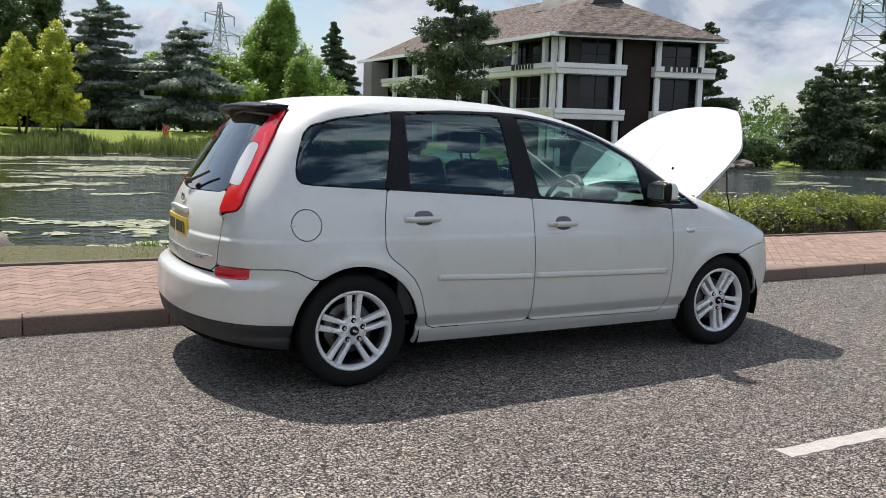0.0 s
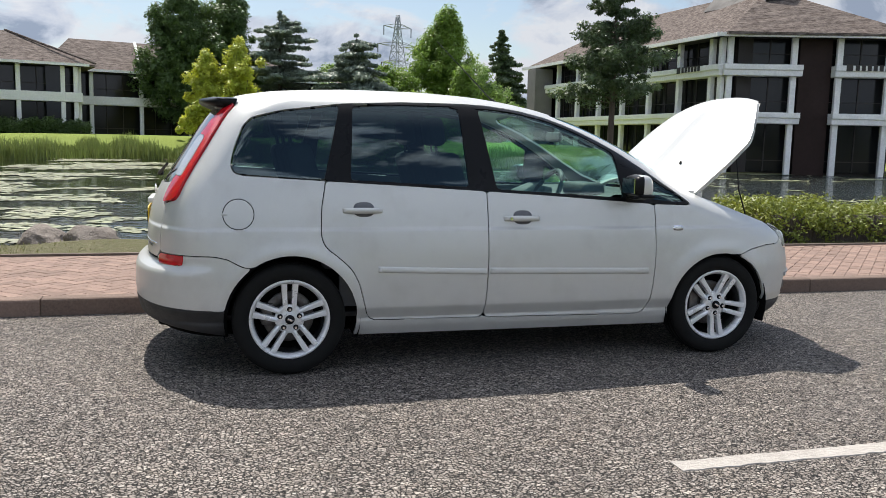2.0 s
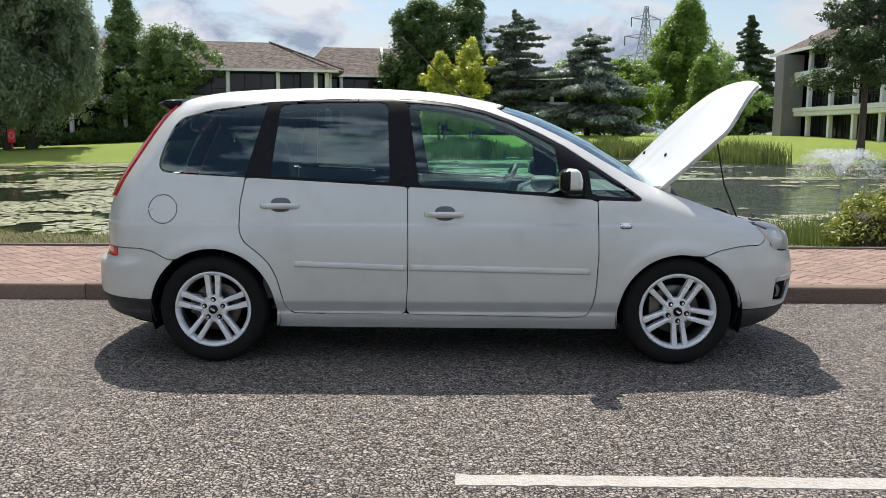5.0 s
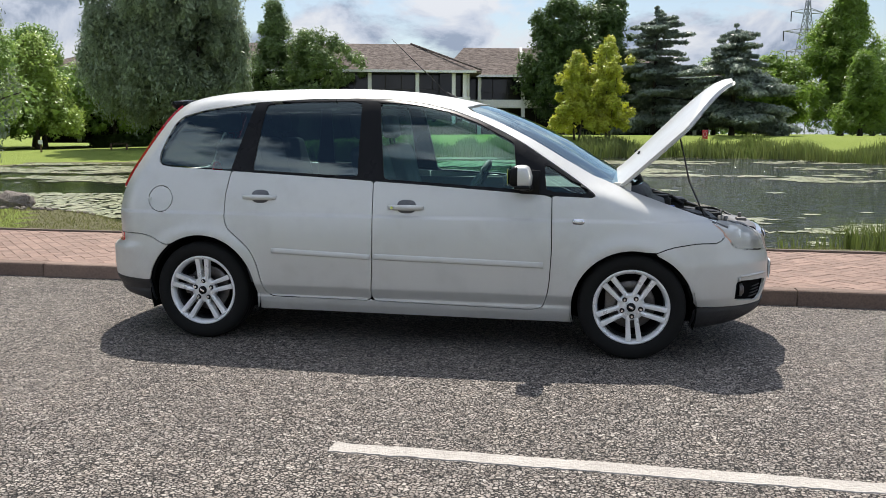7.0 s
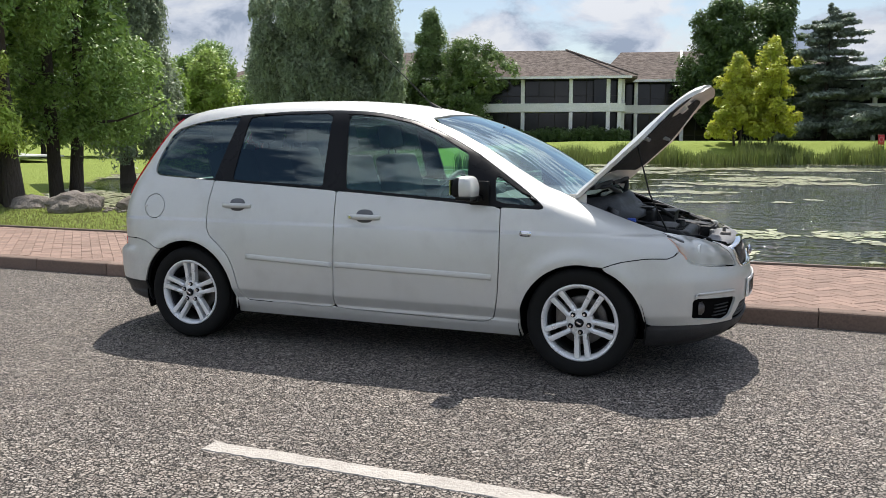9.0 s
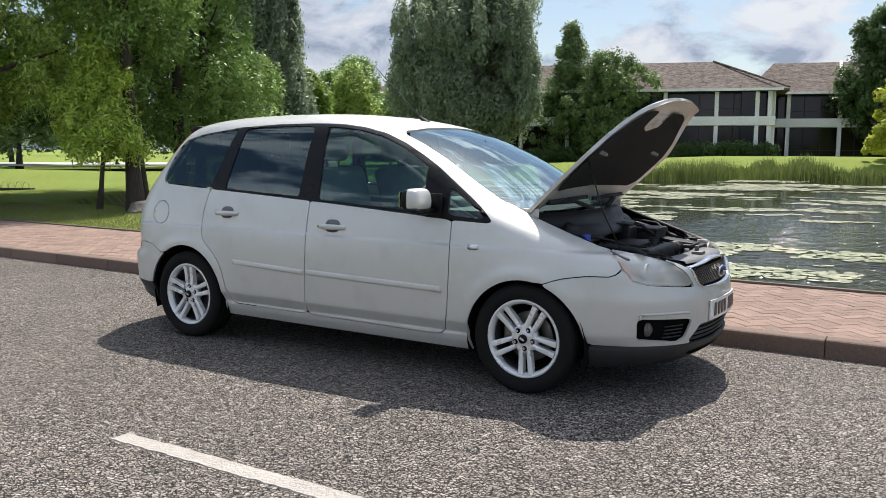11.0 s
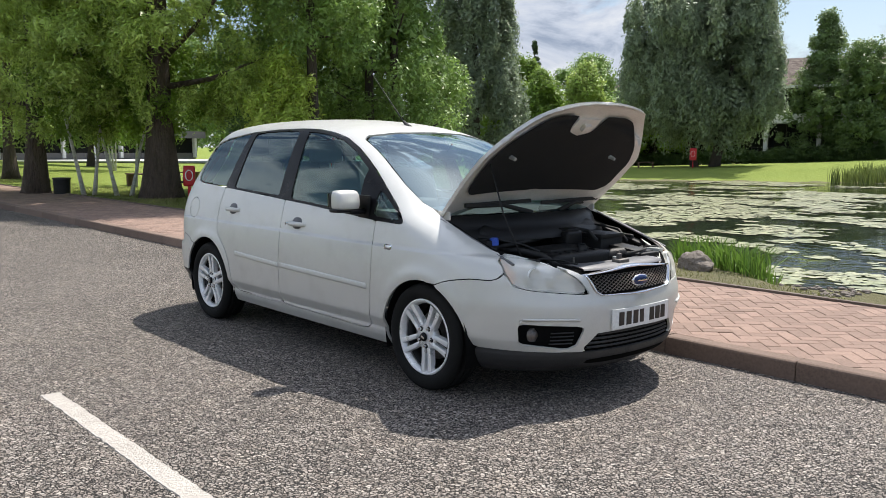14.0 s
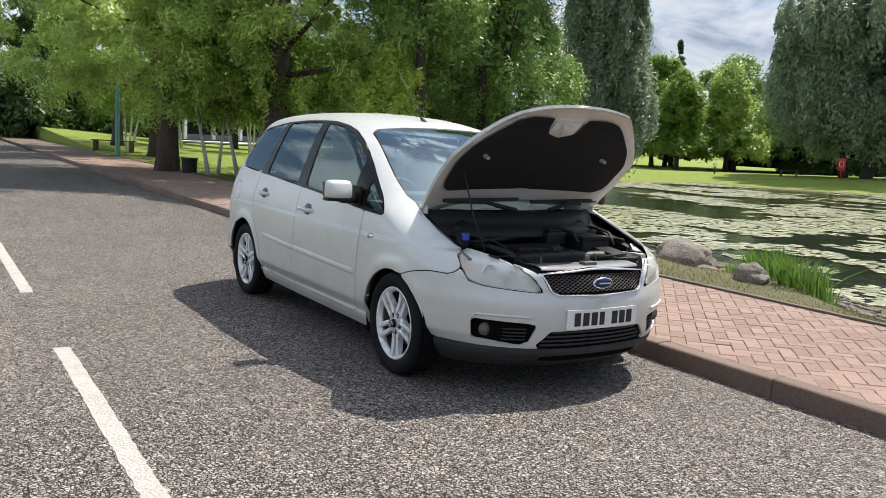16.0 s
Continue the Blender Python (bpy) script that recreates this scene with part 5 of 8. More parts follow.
v, f = tube_along([(3.2, -0.35, 0.72), (3.1, -0.38, 0.78), (2.95, -0.42, 0.80), (2.8, -0.46, 0.78)], [0.018] * 4, 8)
solid("hose", v, f, M["black"], bay, "black rubber hose")
bm = box_bm((0.10, 0.09, 0.12), (2.82, -0.55, 0.80), 0.02)
part("coolant_tank", bm, M["engine"], bay, "dark reservoir", True)
bm = rod_bm((2.86, -0.53, 0.83), (2.86, -0.53, 0.87), 0.028, 0.024, 16)
part("washer_cap", bm, M["blue_cap"], bay, "blue filler cap")
bm = rod_bm((3.26, 0.06, 0.70), (3.26, 0.06, 0.76), 0.018, 0.014, 14)
part("filler_cap", bm, M["alu"], bay, "metal filler cap")
bm = box_bm((0.08, 0.05, 0.03), (3.22, 0.52, 0.76), 0.008)
box_bm((0.14, 0.02, 0.02), (3.18, 0.50, 0.765), 0.006, bm=bm, turn=Matrix.Rotation(0.5, 4, "Z"))
part("wiring_bracket", bm, M["beige"], bay, "pale plastic bracket", True)
for y in (-0.545, 0.545):
    bm = box_bm((0.09, 0.03, 0.020), (3.17, y, 0.772), 0.006)
    part("lamp_bracket", bm, M["black"], bay, "black lamp bracket", True)
def cable(points, r, label="thin black cable", mat="black"):
    return solid("cable", *tube_along(points, [r] * len(points), 6), M[mat], bay, label)


cable([(2.70, -0.60, 0.87), (2.82, -0.50, 0.86), (2.95, -0.38, 0.83), (3.05, -0.36, 0.80)], 0.007)
cable([(2.66, -0.30, 0.89), (2.70, 0.0, 0.885), (2.68, 0.35, 0.89), (2.72, 0.58, 0.87)], 0.010)
cable([(3.00, 0.22, 0.82), (2.92, 0.24, 0.87), (2.80, 0.22, 0.88), (2.70, 0.16, 0.88)], 0.012)
cable([(3.28, -0.30, 0.745), (3.22, -0.36, 0.765), (3.14, -0.42, 0.77), (3.08, -0.48, 0.76)], 0.006)
cable([(3.24, 0.18, 0.76), (3.26, 0.30, 0.775), (3.22, 0.42, 0.78), (3.12, 0.52, 0.775)], 0.008)
cable([(3.02, 0.50, 0.80), (2.92, 0.54, 0.865), (2.80, 0.54, 0.88), (2.70, 0.50, 0.88)], 0.009)
part("rail_seam", box_bm((0.62, 0.018, 0.012), (2.88, 0.695, 0.865), 0.004, turn=Matrix.Rotation(radians(19), 4, "Y")), M["slam"], bay, "grey flange of the wing")
part("rail_seam", box_bm((0.62, 0.018, 0.012), (2.88, -0.695, 0.865), 0.004, turn=Matrix.Rotation(radians(19), 4, "Y")), M["slam"], bay, "grey flange of the wing")
bm = box_bm((0.13, 0.15, 0.09), (2.84, 0.13, 0.83), 0.02, 3)
box_bm((0.10, 0.11, 0.02), (2.84, 0.13, 0.88), 0.008, bm=bm)
part("fuse_box", bm, M["engine"], bay, "small black fuse box", True)
for y, x in ((-0.20, 3.16), (0.22, 3.16)):
    bm = rod_bm((x, y, 0.70), (x, y, 0.765), 0.016, 0.012, 12)
    box_bm((0.05, 0.03, 0.012), (x - 0.02, y, 0.768), 0.003, bm=bm)
    part("hose_clip", bm, M["steel"], bay, "dull metal clip")
bm = box_bm((0.06, 0.09, 0.05), (3.345, 0.0, 0.735), 0.008)
box_bm((0.02, 0.03, 0.05), (3.335, 0.0, 0.765), 0.004, bm=bm)
part("bonnet_latch", bm, M["steel"], bay, "greased steel bonnet latch", True)
bm = rod_bm((3.08, -0.02, 0.78), (3.08, -0.02, 0.815), 0.030, 0.026, 18)
box_bm((0.05, 0.012, 0.012), (3.08, -0.02, 0.82), 0.004, bm=bm)
part("oil_cap", bm, M["black"], bay, "black oil filler cap", True)

# slam panel over the grille
v, f = [], []
for i, y in enumerate(np.linspace(-0.36, 0.36, 25)):
    x = float(end_x(y, 0.728))
    for dx, z in ((-0.012, 0.724), (-0.020, 0.737), (-0.08, 0.743), (-0.165, 0.743), (-0.17, 0.70)):
        v.append((x + dx, y, z))
for i in range(24):
    for j in range(4):
        f.append((i * 5 + j, (i + 1) * 5 + j, (i + 1) * 5 + j + 1, i * 5 + j + 1))
slam = solid("slam_panel", v, f, M["slam"], bay, "grey painted slam panel")

# ---- cabin ----
cabin = new("cabin")
cabin.parent = car
tagged(cabin, "dark grey interior with cloth seats")
bm = box_bm((2.6, 1.46, 0.03), (0.9, 0, 0.30), 0.01)
part("cabin_floor", bm, M["dash"], cabin)


def car_seat(x, y, wide, rear):
    s = new("car_seat")
    s.parent = cabin
    tagged(s, "dark grey cloth car seat")
    z = 0.60 if not rear else 0.64
    bm = box_bm((0.50, wide, 0.16), (x, y, z - 0.02), 0.05, 3)
    part("cushion", bm, M["seat"], s, "", True)
    bm = box_bm((0.15, wide * 0.96, 0.62), (x - 0.30, y, z + 0.31), 0.055, 3, Matrix.Rotation(radians(-16), 4, "Y"))
    part("backrest", bm, M["seat"], s, "", True)
    bm = box_bm((0.09, wide * 0.52, 0.17), (x - 0.42, y, z + 0.74), 0.04, 3, Matrix.Rotation(radians(-10), 4, "Y"))
    for d in (-0.06, 0.06):
        rod_bm((x - 0.40, y + d, z + 0.58), (x - 0.42, y + d, z + 0.70), 0.007, bm=bm)
    part("headrest", bm, M["seat"], s, "", True)


for sy in (-0.37, 0.37):
    car_seat(1.33, sy, 0.50, False)
for sy in (-0.46, 0.0, 0.46):
    car_seat(0.45, sy, 0.40, True)
v, f = [], []
for y in np.linspace(-0.72, 0.72, 17):
    for x, z in ((1.86, 0.45), (1.80, 0.78), (1.84, 0.93), (1.98, 0.985), (2.3, 0.985), (2.54 - 0.14 * (y / 0.7) ** 2, 0.975)):
        v.append((x, y, z))
for i in range(16):
    for j in range(5):
        f.append((i * 6 + j, (i + 1) * 6 + j, (i + 1) * 6 + j + 1, i * 6 + j + 1))
solid("dashboard", v, f, M["dash"], cabin, "dark grey dashboard")
bm = box_bm((0.16, 0.34, 0.09), (1.93, -0.37, 1.0), 0.04, 3)
part("instrument_hood", bm, M["dash"], cabin, "", True)
wheel_pts = [(0.185 * math.cos(a), 0.185 * math.sin(a), 0) for a in (2 * math.pi * i / 32 for i in range(33))]
mw = Matrix.Translation((1.66, -0.37, 0.95)) @ Matrix.Rotation(radians(-62), 4, "Y")
v, f = tube_along([mw @ Vector(p) for p in wheel_pts], [0.016] * 33, 10)
sw = solid("steering_wheel", v, f, M["dash"], cabin, "dark grey steering wheel")
bm = rod_bm(mw @ Vector((0, 0, -0.01)), mw @ Vector((0, 0, 0.04)), 0.07, 0.055, 20)
for a in (0, math.pi, math.pi * 1.5):
    rod_bm(mw @ Vector((0, 0, 0)), mw @ Vector((0.18 * math.sin(a), 0.18 * math.cos(a), 0)), 0.022, 0.014, bm=bm)
rod_bm(mw @ Vector((0, 0, 0)), mw @ Vector((0, 0, -0.30)), 0.035, 0.035, bm=bm)
part("steering_boss", bm, M["dash"], sw, "", True)
bm = box_bm((0.03, 0.22, 0.065), (1.86, -0.02, 1.33), 0.015)
rod_bm((1.88, -0.02, 1.35), (1.93, -0.02, 1.40), 0.008, bm=bm)
part("interior_mirror", bm, M["dash"], cabin, "black interior mirror", True)
for s in (-1, 1):
    bm = box_bm((1.75, 0.03, 0.60), (1.15, s * 0.80, 0.66), 0.012)
    part("door_card", bm, M["dash"], cabin, "dark grey door lining", True)


# ---- ground: one sheet with the road, the banks, the pond's bed and the lawns ----
WATER = -0.60
POND = [(-9.5, 7.2), (-7, 7.6), (-3.8, 9.2), (-0.4, 8.5), (2.5, 7.8), (8, 7.5), (20, 7.6), (45, 8.5), (90, 14), (115, 40), (95, 60), (70, 55), (52, 47.5), (47, 45.0), (35, 47.5), (31, 43.8), (25, 44.5), (20, 52), (16, 62), (8, 65), (0, 63), (-9, 60), (-16, 51), (-24, 44), (-31, 39),
        (-30, 31), (-23, 21), (-17, 13), (-12.5, 8.3)]


def pond_sdf(x, y):
    wob = 0.35 * np.sin(x * 0.9 + 1.3) * np.cos(y * 0.7) + 0.25 * np.sin(x * 2.3 + y * 1.7)
    return poly_sdf(x, y, POND) + wob


def ground_z(x, y):
    """Height of the ground; the road lies at 0."""
    x, y = np.asarray(x, float), np.asarray(y, float)
    d = -pond_sdf(x, y)
    far = np.clip((y - 40) / 35, 0, 1) * np.clip((x + 45) / 30, 0, 1)
    left = np.clip((-x - 30) / 40, 0, 1) * np.clip((40 - y) / 15, 0, 1)
    base = 0.09 + 1.05 * far + 1.7 * left * np.clip((14 - y) / 12, 0, 1) - 0.35 * np.clip((-x - 18) / 10, 0, 1) * np.clip((y - 25) / 10, 0, 1) * (1 - far)
    shore = WATER + 0.10 + 0.55 * np.clip(d / 1.6, -2, 1)
    t = np.clip(d / np.where(far > 0.1, 9.0, np.where(x < -20, 14.0, np.interp(x, [-7, -4, 20], [1.0, 4.0, 3.8]))), 0, 1)
    t = np.where((x > -6) & (y < 12), t ** 1.7, t * t * (3 - 2 * t))
    z = np.where(d > 0, (WATER + 0.05) * (1 - t) + base * t, WATER + 0.05 + 0.55 * np.clip(d / 1.5, -1.6, 0))
    z = np.where(y < 3.3, np.minimum(z, 0.09), z)
    z = np.where(y < 3.27, -0.06, z)
    back = np.clip((-8.2 - y) / 0.4, 0, 1)
    return np.where(y < -8.0, -0.06 + back * 0.2, z)


def axis(lo, hi, fine_lo, fine_hi, fine, coarse):
    a = np.arange(fine_lo, fine_hi + fine / 2, fine)
    left, right = [], []
    s, p = fine, fine_lo
    while p > lo:
        s = min(s * 1.22, coarse)
        p -= s
        left.append(p)
    s, p = fine, fine_hi
    while p < hi:
        s = min(s * 1.22, coarse)
        p += s
        right.append(p)
    return np.array(left[::-1] + list(a) + right)


gx, gy = axis(-900, 900, -34, 20, 0.4, 90), axis(-300, 1400, 3.0, 12, 0.15, 90)
gy = np.unique(np.round(np.concatenate([gy, np.arange(12, 75, 1.0), [3.26, 3.28, -8.0, -8.2, -8.6]]), 3))
XX, YY = np.meshgrid(gx, gy)
ZZ = ground_z(XX, YY)
nx, ny = len(gx), len(gy)
faces = [(j * nx + i, j * nx + i + 1, (j + 1) * nx + i + 1, (j + 1) * nx + i) for j in range(ny - 1) for i in range(nx - 1)]
ground = solid("ground", np.stack([XX.ravel(), YY.ravel(), ZZ.ravel()], 1), faces, M["lawn"])
tagged(ground, "mown green lawn and grassy banks", "ground", kind="structure")
ground.data.materials.append(M["bank"])
cx = XX[:-1, :-1].ravel() + 0.1
cy = YY[:-1, :-1].ravel() + 0.1
dd = -pond_sdf(cx, cy)
slot = ((dd < np.interp(cx, [-7, -4, 2, 4], [0.8, 5.5, 5.5, 5.5])) & (cy < 12)) | (dd < 0.3)
ground.data.polygons.foreach_set("material_index", slot.astype(np.int32))

water = solid("pond", [(-60, 4.0, WATER), (140, 4.0, WATER), (140, 80, WATER), (-60, 80, WATER)], [(0, 1, 2, 3)], M["water"])
tagged(water, "dark rippled pond water reflecting trees and sky", "pond", kind="structure")

# road: a gently cambered slab
v, f = [], []
xs = np.concatenate([[-160, -80, -40], np.arange(-30, 31, 2.0), [40, 80, 160]])
ys = np.array([-8.1, -7.9, -6, -4, -2.5, -1, 0, 0.6, 0.975])
for x in xs:
    for y in ys:
        v.append((x, y, 0.0))
for i in range(len(xs) - 1):
    for j in range(len(ys) - 1):
        a = i * len(ys) + j
        f.append((a, a + len(ys), a + len(ys) + 1, a + 1))
tagged(solid("road", v, f, M["asphalt"]), "grey chipped asphalt road", "road", kind="structure")


def dash(x0, x1):
    """One painted dash with worn, uneven edges, a few millimetres thick."""
    rng = random.Random(int(x0 * 10))
    v, f = [], []
    n = int((x1 - x0) / 0.03)
    for i in range(n + 1):
        x = x0 + (x1 - x0) * i / n
        a, b = rng.uniform(-0.006, 0.006), rng.uniform(-0.006, 0.006)
        v += [(x, -2.565 + a, 0.0), (x, -2.563 + a, 0.004), (x, -2.467 + b, 0.004), (x, -2.465 + b, 0.0)]
    for i in range(n):
        for j in range(3):
            f.append((i * 4 + j, (i + 1) * 4 + j, (i + 1) * 4 + j + 1, i * 4 + j + 1))
    f += [(0, 1, 2, 3), (n * 4 + 3, n * 4 + 2, n * 4 + 1, n * 4)]
    return tagged(solid("road_marking", v, f, M["line"], None, "", False), "worn white dash of the road's centre line", "road marking", "centre line dashes")


for k in range(-6, 6):
    dash(1.39 + 5.9 * k, 1.39 + 5.9 * k + 4.0)

# pavement bed
bm = box_bm((120, 2.12, 0.10), (0, 2.16, 0.055), 0.0)
pavement = part("pavement", bm, simple("joint_sand", (0.13, 0.09, 0.07), 0.95, 0, (0.12, 0.09, 0.07), 3, 60, 0.4))
tagged(pavement, "buff-red block paved footway", "pavement", kind="structure")
bm = box_bm((200, 0.13, 0.13), (0, -8.06, 0.055), 0.015)
tagged(part("kerb_far_side", bm, M["kerb"]), "concrete kerb of the far side of the road", "kerb", kind="structure")


# ---- buildings ----
M["white_conc"] = simple("weathered_white_concrete", (0.86, 0.85, 0.83), 0.8, 0, (0.76, 0.75, 0.72), 0.6, 8, 0.3, 0.01)
M["dark_glass"] = simple("dark_office_glass", (0.008, 0.009, 0.010), 0.12, 0, (0.014, 0.014, 0.014), 0.4, 3, 0, rvar=0.05, spec=0.22)
M["soffit"] = simple("dark_brown_soffit", (0.03, 0.024, 0.021), 0.7, 0, None, 0.6, 6, 0)
M["brownpanel"] = simple("brown_cladding", (0.030, 0.016, 0.013), 0.6, 0, (0.022, 0.012, 0.010), 0.4, 4, 0, spec=0.2)
M["greybrick"] = simple("grey_stone_tower", (0.20, 0.19, 0.185), 0.8, 0, (0.15, 0.14, 0.14), 0.7, 9, 0.2)


def roof_mat():
    m, nt, n, l, p = nodes_of("roof_tiles")
    a = noise_fac(nt, 0.5, 6.0)
    b = noise_fac(nt, 2.2, 6.0, 0.75, 0.38, 0.62, (1, 1, 3.5))
    c = mix_col(nt, a, (0.145, 0.115, 0.10), (0.085, 0.07, 0.062))
    c = mix_col(nt, b, mix_col(nt, 1.0, c, (0.55, 0.53, 0.52), "MULTIPLY"), (0.21, 0.175, 0.155))
    l.new(c, p.inputs["Base Color"])
    p.inputs["Roughness"].default_value = 0.9
    p.inputs["Specular IOR Level"].default_value = 0.08
    tc = n.new("ShaderNodeTexCoord")
    wv = n.new("ShaderNodeTexWave")
    wv.bands_direction = "Z"
    wv.inputs["Scale"].default_value = 3.0
    wv.inputs["Distortion"].default_value = 1.2
    l.new(tc.outputs["Object"], wv.inputs["Vector"])
    add_bump(nt, p, wv.outputs["Fac"], 0.5, 0.05)
    return m


M["roof"] = roof_mat()


class Wall:
    """A facade laid out along a line, with a local frame: s along it, o outwards, z up."""

    def __init__(self, a, b):
        self.a, self.b = Vector((*a, 0)), Vector((*b, 0))
        self.d = (self.b - self.a).normalized()
        self.o = Vector((self.d.y, -self.d.x, 0))
        self.len = (self.b - self.a).length
        self.turn = Matrix((self.d, self.o, Vector((0, 0, 1)))).transposed().to_4x4()

    def box(self, s0, s1, o0, o1, z0, z1, bevel=0.0, bm=None):
        at = self.a + self.d * (s0 + s1) / 2 + self.o * (o0 + o1) / 2 + Vector((0, 0, (z0 + z1) / 2))
        t = self.turn.copy()
        if t.determinant() < 0:
            t = t @ Matrix.Diagonal((1, -1, 1, 1))
        return box_bm((s1 - s0, abs(o1 - o0), z1 - z0), tuple(at), bevel, 1, t, bm)


def office_facade(house, w, floors, columns, glass_in=1.4, band_out=0.25, base=0.0, panes=3, skip=()):
    """Storeys of recessed dark glazing behind white columns and slab bands."""
    for k, (z0, z1) in enumerate(floors):
        win = part("window", w.box(0.3, w.len - 0.3, -glass_in - 0.25, -glass_in, z0, z1), M["dark_glass"], house, "band of dark office glazing")
        for c0, c1 in zip(columns, columns[1:]):
            if c1 - c0 < 1.5:
                continue
            n = max(1, int(round((c1 - c0) / 1.55)))
            for q in range(n + 1):
                s = c0 + (c1 - c0) * q / n
                part("mullion", w.box(s - 0.04, s + 0.04, -glass_in, -glass_in + 0.07, z0, z1), M["soffit"], win)
            part("transom", w.box(c0, c1, -glass_in, -glass_in + 0.05, z0 + 0.75, z0 + 0.81), M["soffit"], win)


# the low office across the pond
b1 = thing("office_building", (0, 0, 0), "two-storey office with white columns and a shallow tiled roof", "building")
F1 = Wall((-52.0, 68.9), (-11.2, 79.5))
F2 = Wall((-11.2, 79.5), (-12.3, 85.5))
F3 = Wall((-12.3, 85.5), (14.0, 92.0))
for w, first in ((F1, True), (F3, False)):
    cols = [w.len - 0.5 - 4.75 * k for k in range(int((w.len - 1) / 4.75) + 1)][::-1] if first else [1.2 + 4.75 * k for k in range(int((w.len - 2) / 4.75) + 1)]
    office_facade(b1, w, ((0.95, 4.0), (4.86, 7.25)), cols)
    part("slab_band", w.box(0, w.len, -1.4, 0.05, 4.0, 4.86, 0.03), M["white_conc"], b1, "white concrete slab band")
    part("soffit", w.box(0, w.len, -1.6, 0.6, 7.2, 7.36), M["soffit"], b1, "dark soffit board")
    part("fascia", w.box(-0.6 if first else 0, w.len + (0.6 if first else 0), 0.6, 0.72, 7.22, 7.46), M["white_conc"], b1, "pale gutter board")
    part("plinth", w.box(0, w.len, -1.7, -0.2, 0.2, 0.95), M["brownpanel"], b1)
    part("back_wall", w.box(0, w.len, -9.0, -1.7, 0.2, 7.3), M["soffit"], b1)
    for s in cols + ([w.len - 1.6] if first else []):
        part("column", w.box(s - 0.19, s + 0.19, -0.34, 0.0, 0.3, 7.3, 0.03), M["white_conc"], b1, "white concrete column")
part("slab_band", F2.box(-0.2, F2.len, -1.4, 0.05, 4.0, 4.86, 0.03), M["white_conc"], b1, "white concrete slab band")
part("back_wall", F2.box(0, F2.len, -3.0, -1.4, 0.2, 7.3), M["dark_glass"], b1)
for s in (1.0, 5.4):
    part("column", F2.box(s - 0.19, s + 0.19, -0.34, 0.0, 0.3, 7.3, 0.03), M["white_conc"], b1, "white concrete column")


def hip_roof(house, corners, ridge, z0, z1, over=0.7, thick=0.18, label="weathered brown-grey tiled roof"):
    """A hipped roof over a quad; the ridge runs between the two points given."""
    c = Vector((sum(p[0] for p in corners) / 4, sum(p[1] for p in corners) / 4))
    v = [(p[0] + (p[0] - c.x) / max((Vector(p) - c).length, 1) * over, p[1] + (p[1] - c.y) / max((Vector(p) - c).length, 1) * over, z0) for p in corners]
    v += [(r[0], r[1], z1) for r in ridge]
    v += [(p[0], p[1], z0 - thick) for p in v[:4]]
    f = [(0, 1, 5, 4), (1, 2, 5), (2, 3, 4, 5), (3, 0, 4), (0, 6, 7, 1), (1, 7, 8, 2), (2, 8, 9, 3), (3, 9, 6, 0), (6, 9, 8, 7)]
    return solid("roof", v, f, M["roof"], house, label, False)


n1 = Vector((-0.251, 0.968))
hip_roof(b1, [(-52, 68.9), (-10.9, 79.6), (-14.9, 95.0), (-56, 84.3)], [(-46, 78.0), (-18.6, 85.3)], 7.40, 10.75, 0.9)
hip_roof(b1, [(-14.5, 85.0), (14, 92.0), (10.3, 106.0), (-18.2, 99.0)], [(-14.0, 92.4), (4.0, 97.0)], 7.45, 11.0, 0.9)
part("roof_hip_cap", rod_bm((-9.9, 78.7, 7.5), (-18.6, 85.3, 10.8), 0.10), M["roof"], b1)
part("roof_valley", rod_bm((-6.5, 86.4, 7.6), (-7.6, 94.0, 11.0), 0.16), M["white_conc"], b1, "pale valley flashing")

# the three-storey office at the water's edge
b2 = thing("office_building", (0, 0, 0), "three-storey office with white balconies and a steep tiled roof", "building")
A, B, C = (34.7, 47.6), (46.2, 43.6), (33.2, 80.0)
D4 = (B[0] + C[0] - A[0] + 1, B[1] + C[1] - A[1])
LEFT, RIGHT = Wall(C, A), Wall(A, B)
FLOORS = ((-0.4, 2.95), (3.78, 6.25), (7.1, 8.95))
for w in (LEFT, RIGHT):
    n = w.len
    if w is LEFT:
        cols = [n - 0.5, n - 1.6, n - 5.6, n - 9.8, n - 14.0, n - 18.2, n - 22.4, n - 26.6]
        cols = cols[::-1]
    else:
        cols = [0.5, 4.9, 8.0, 11.4]
    office_facade(b2, w, FLOORS, cols, 0.9)
    runs = [(0, n)] if w is LEFT else [(0, 5.4), (7.6, n + 0.2)]
    for s0, s1 in runs:
        for z in (2.95, 6.25):
            part("balcony_band", w.box(s0, s1, -0.9, 0.30, z + 0.02, z + 0.42, 0.03), M["white_conc"], b2, "white balcony band")
            part("balcony_rail", w.box(s0, s1, -0.9, 0.42, z + 0.42, z + 0.80, 0.03), M["white_conc"], b2, "white balcony upstand")
    for s in cols:
        part("column", w.box(s - 0.20, s + 0.20, -0.42, -0.05, -1.2, 9.0, 0.03), M["white_conc"], b2, "white concrete column")
    part("inner_wall", w.box(0, n, -7.0, -1.2, -1.0, 9.0), M["soffit"], b2)
    part("fascia", w.box(-0.8, n + 0.8, 0.75, 0.95, 8.85, 9.12), M["white_conc"], b2, "pale eaves board")
    part("soffit", w.box(-0.4, n + 0.4, -1.2, 0.8, 8.92, 9.05), M["soffit"], b2, "dark soffit board")
part("entrance_recess", RIGHT.box(5.4, 7.6, -0.9, -0.5, -0.9, 8.9), M["brownpanel"], b2, "dark brown recessed bay")
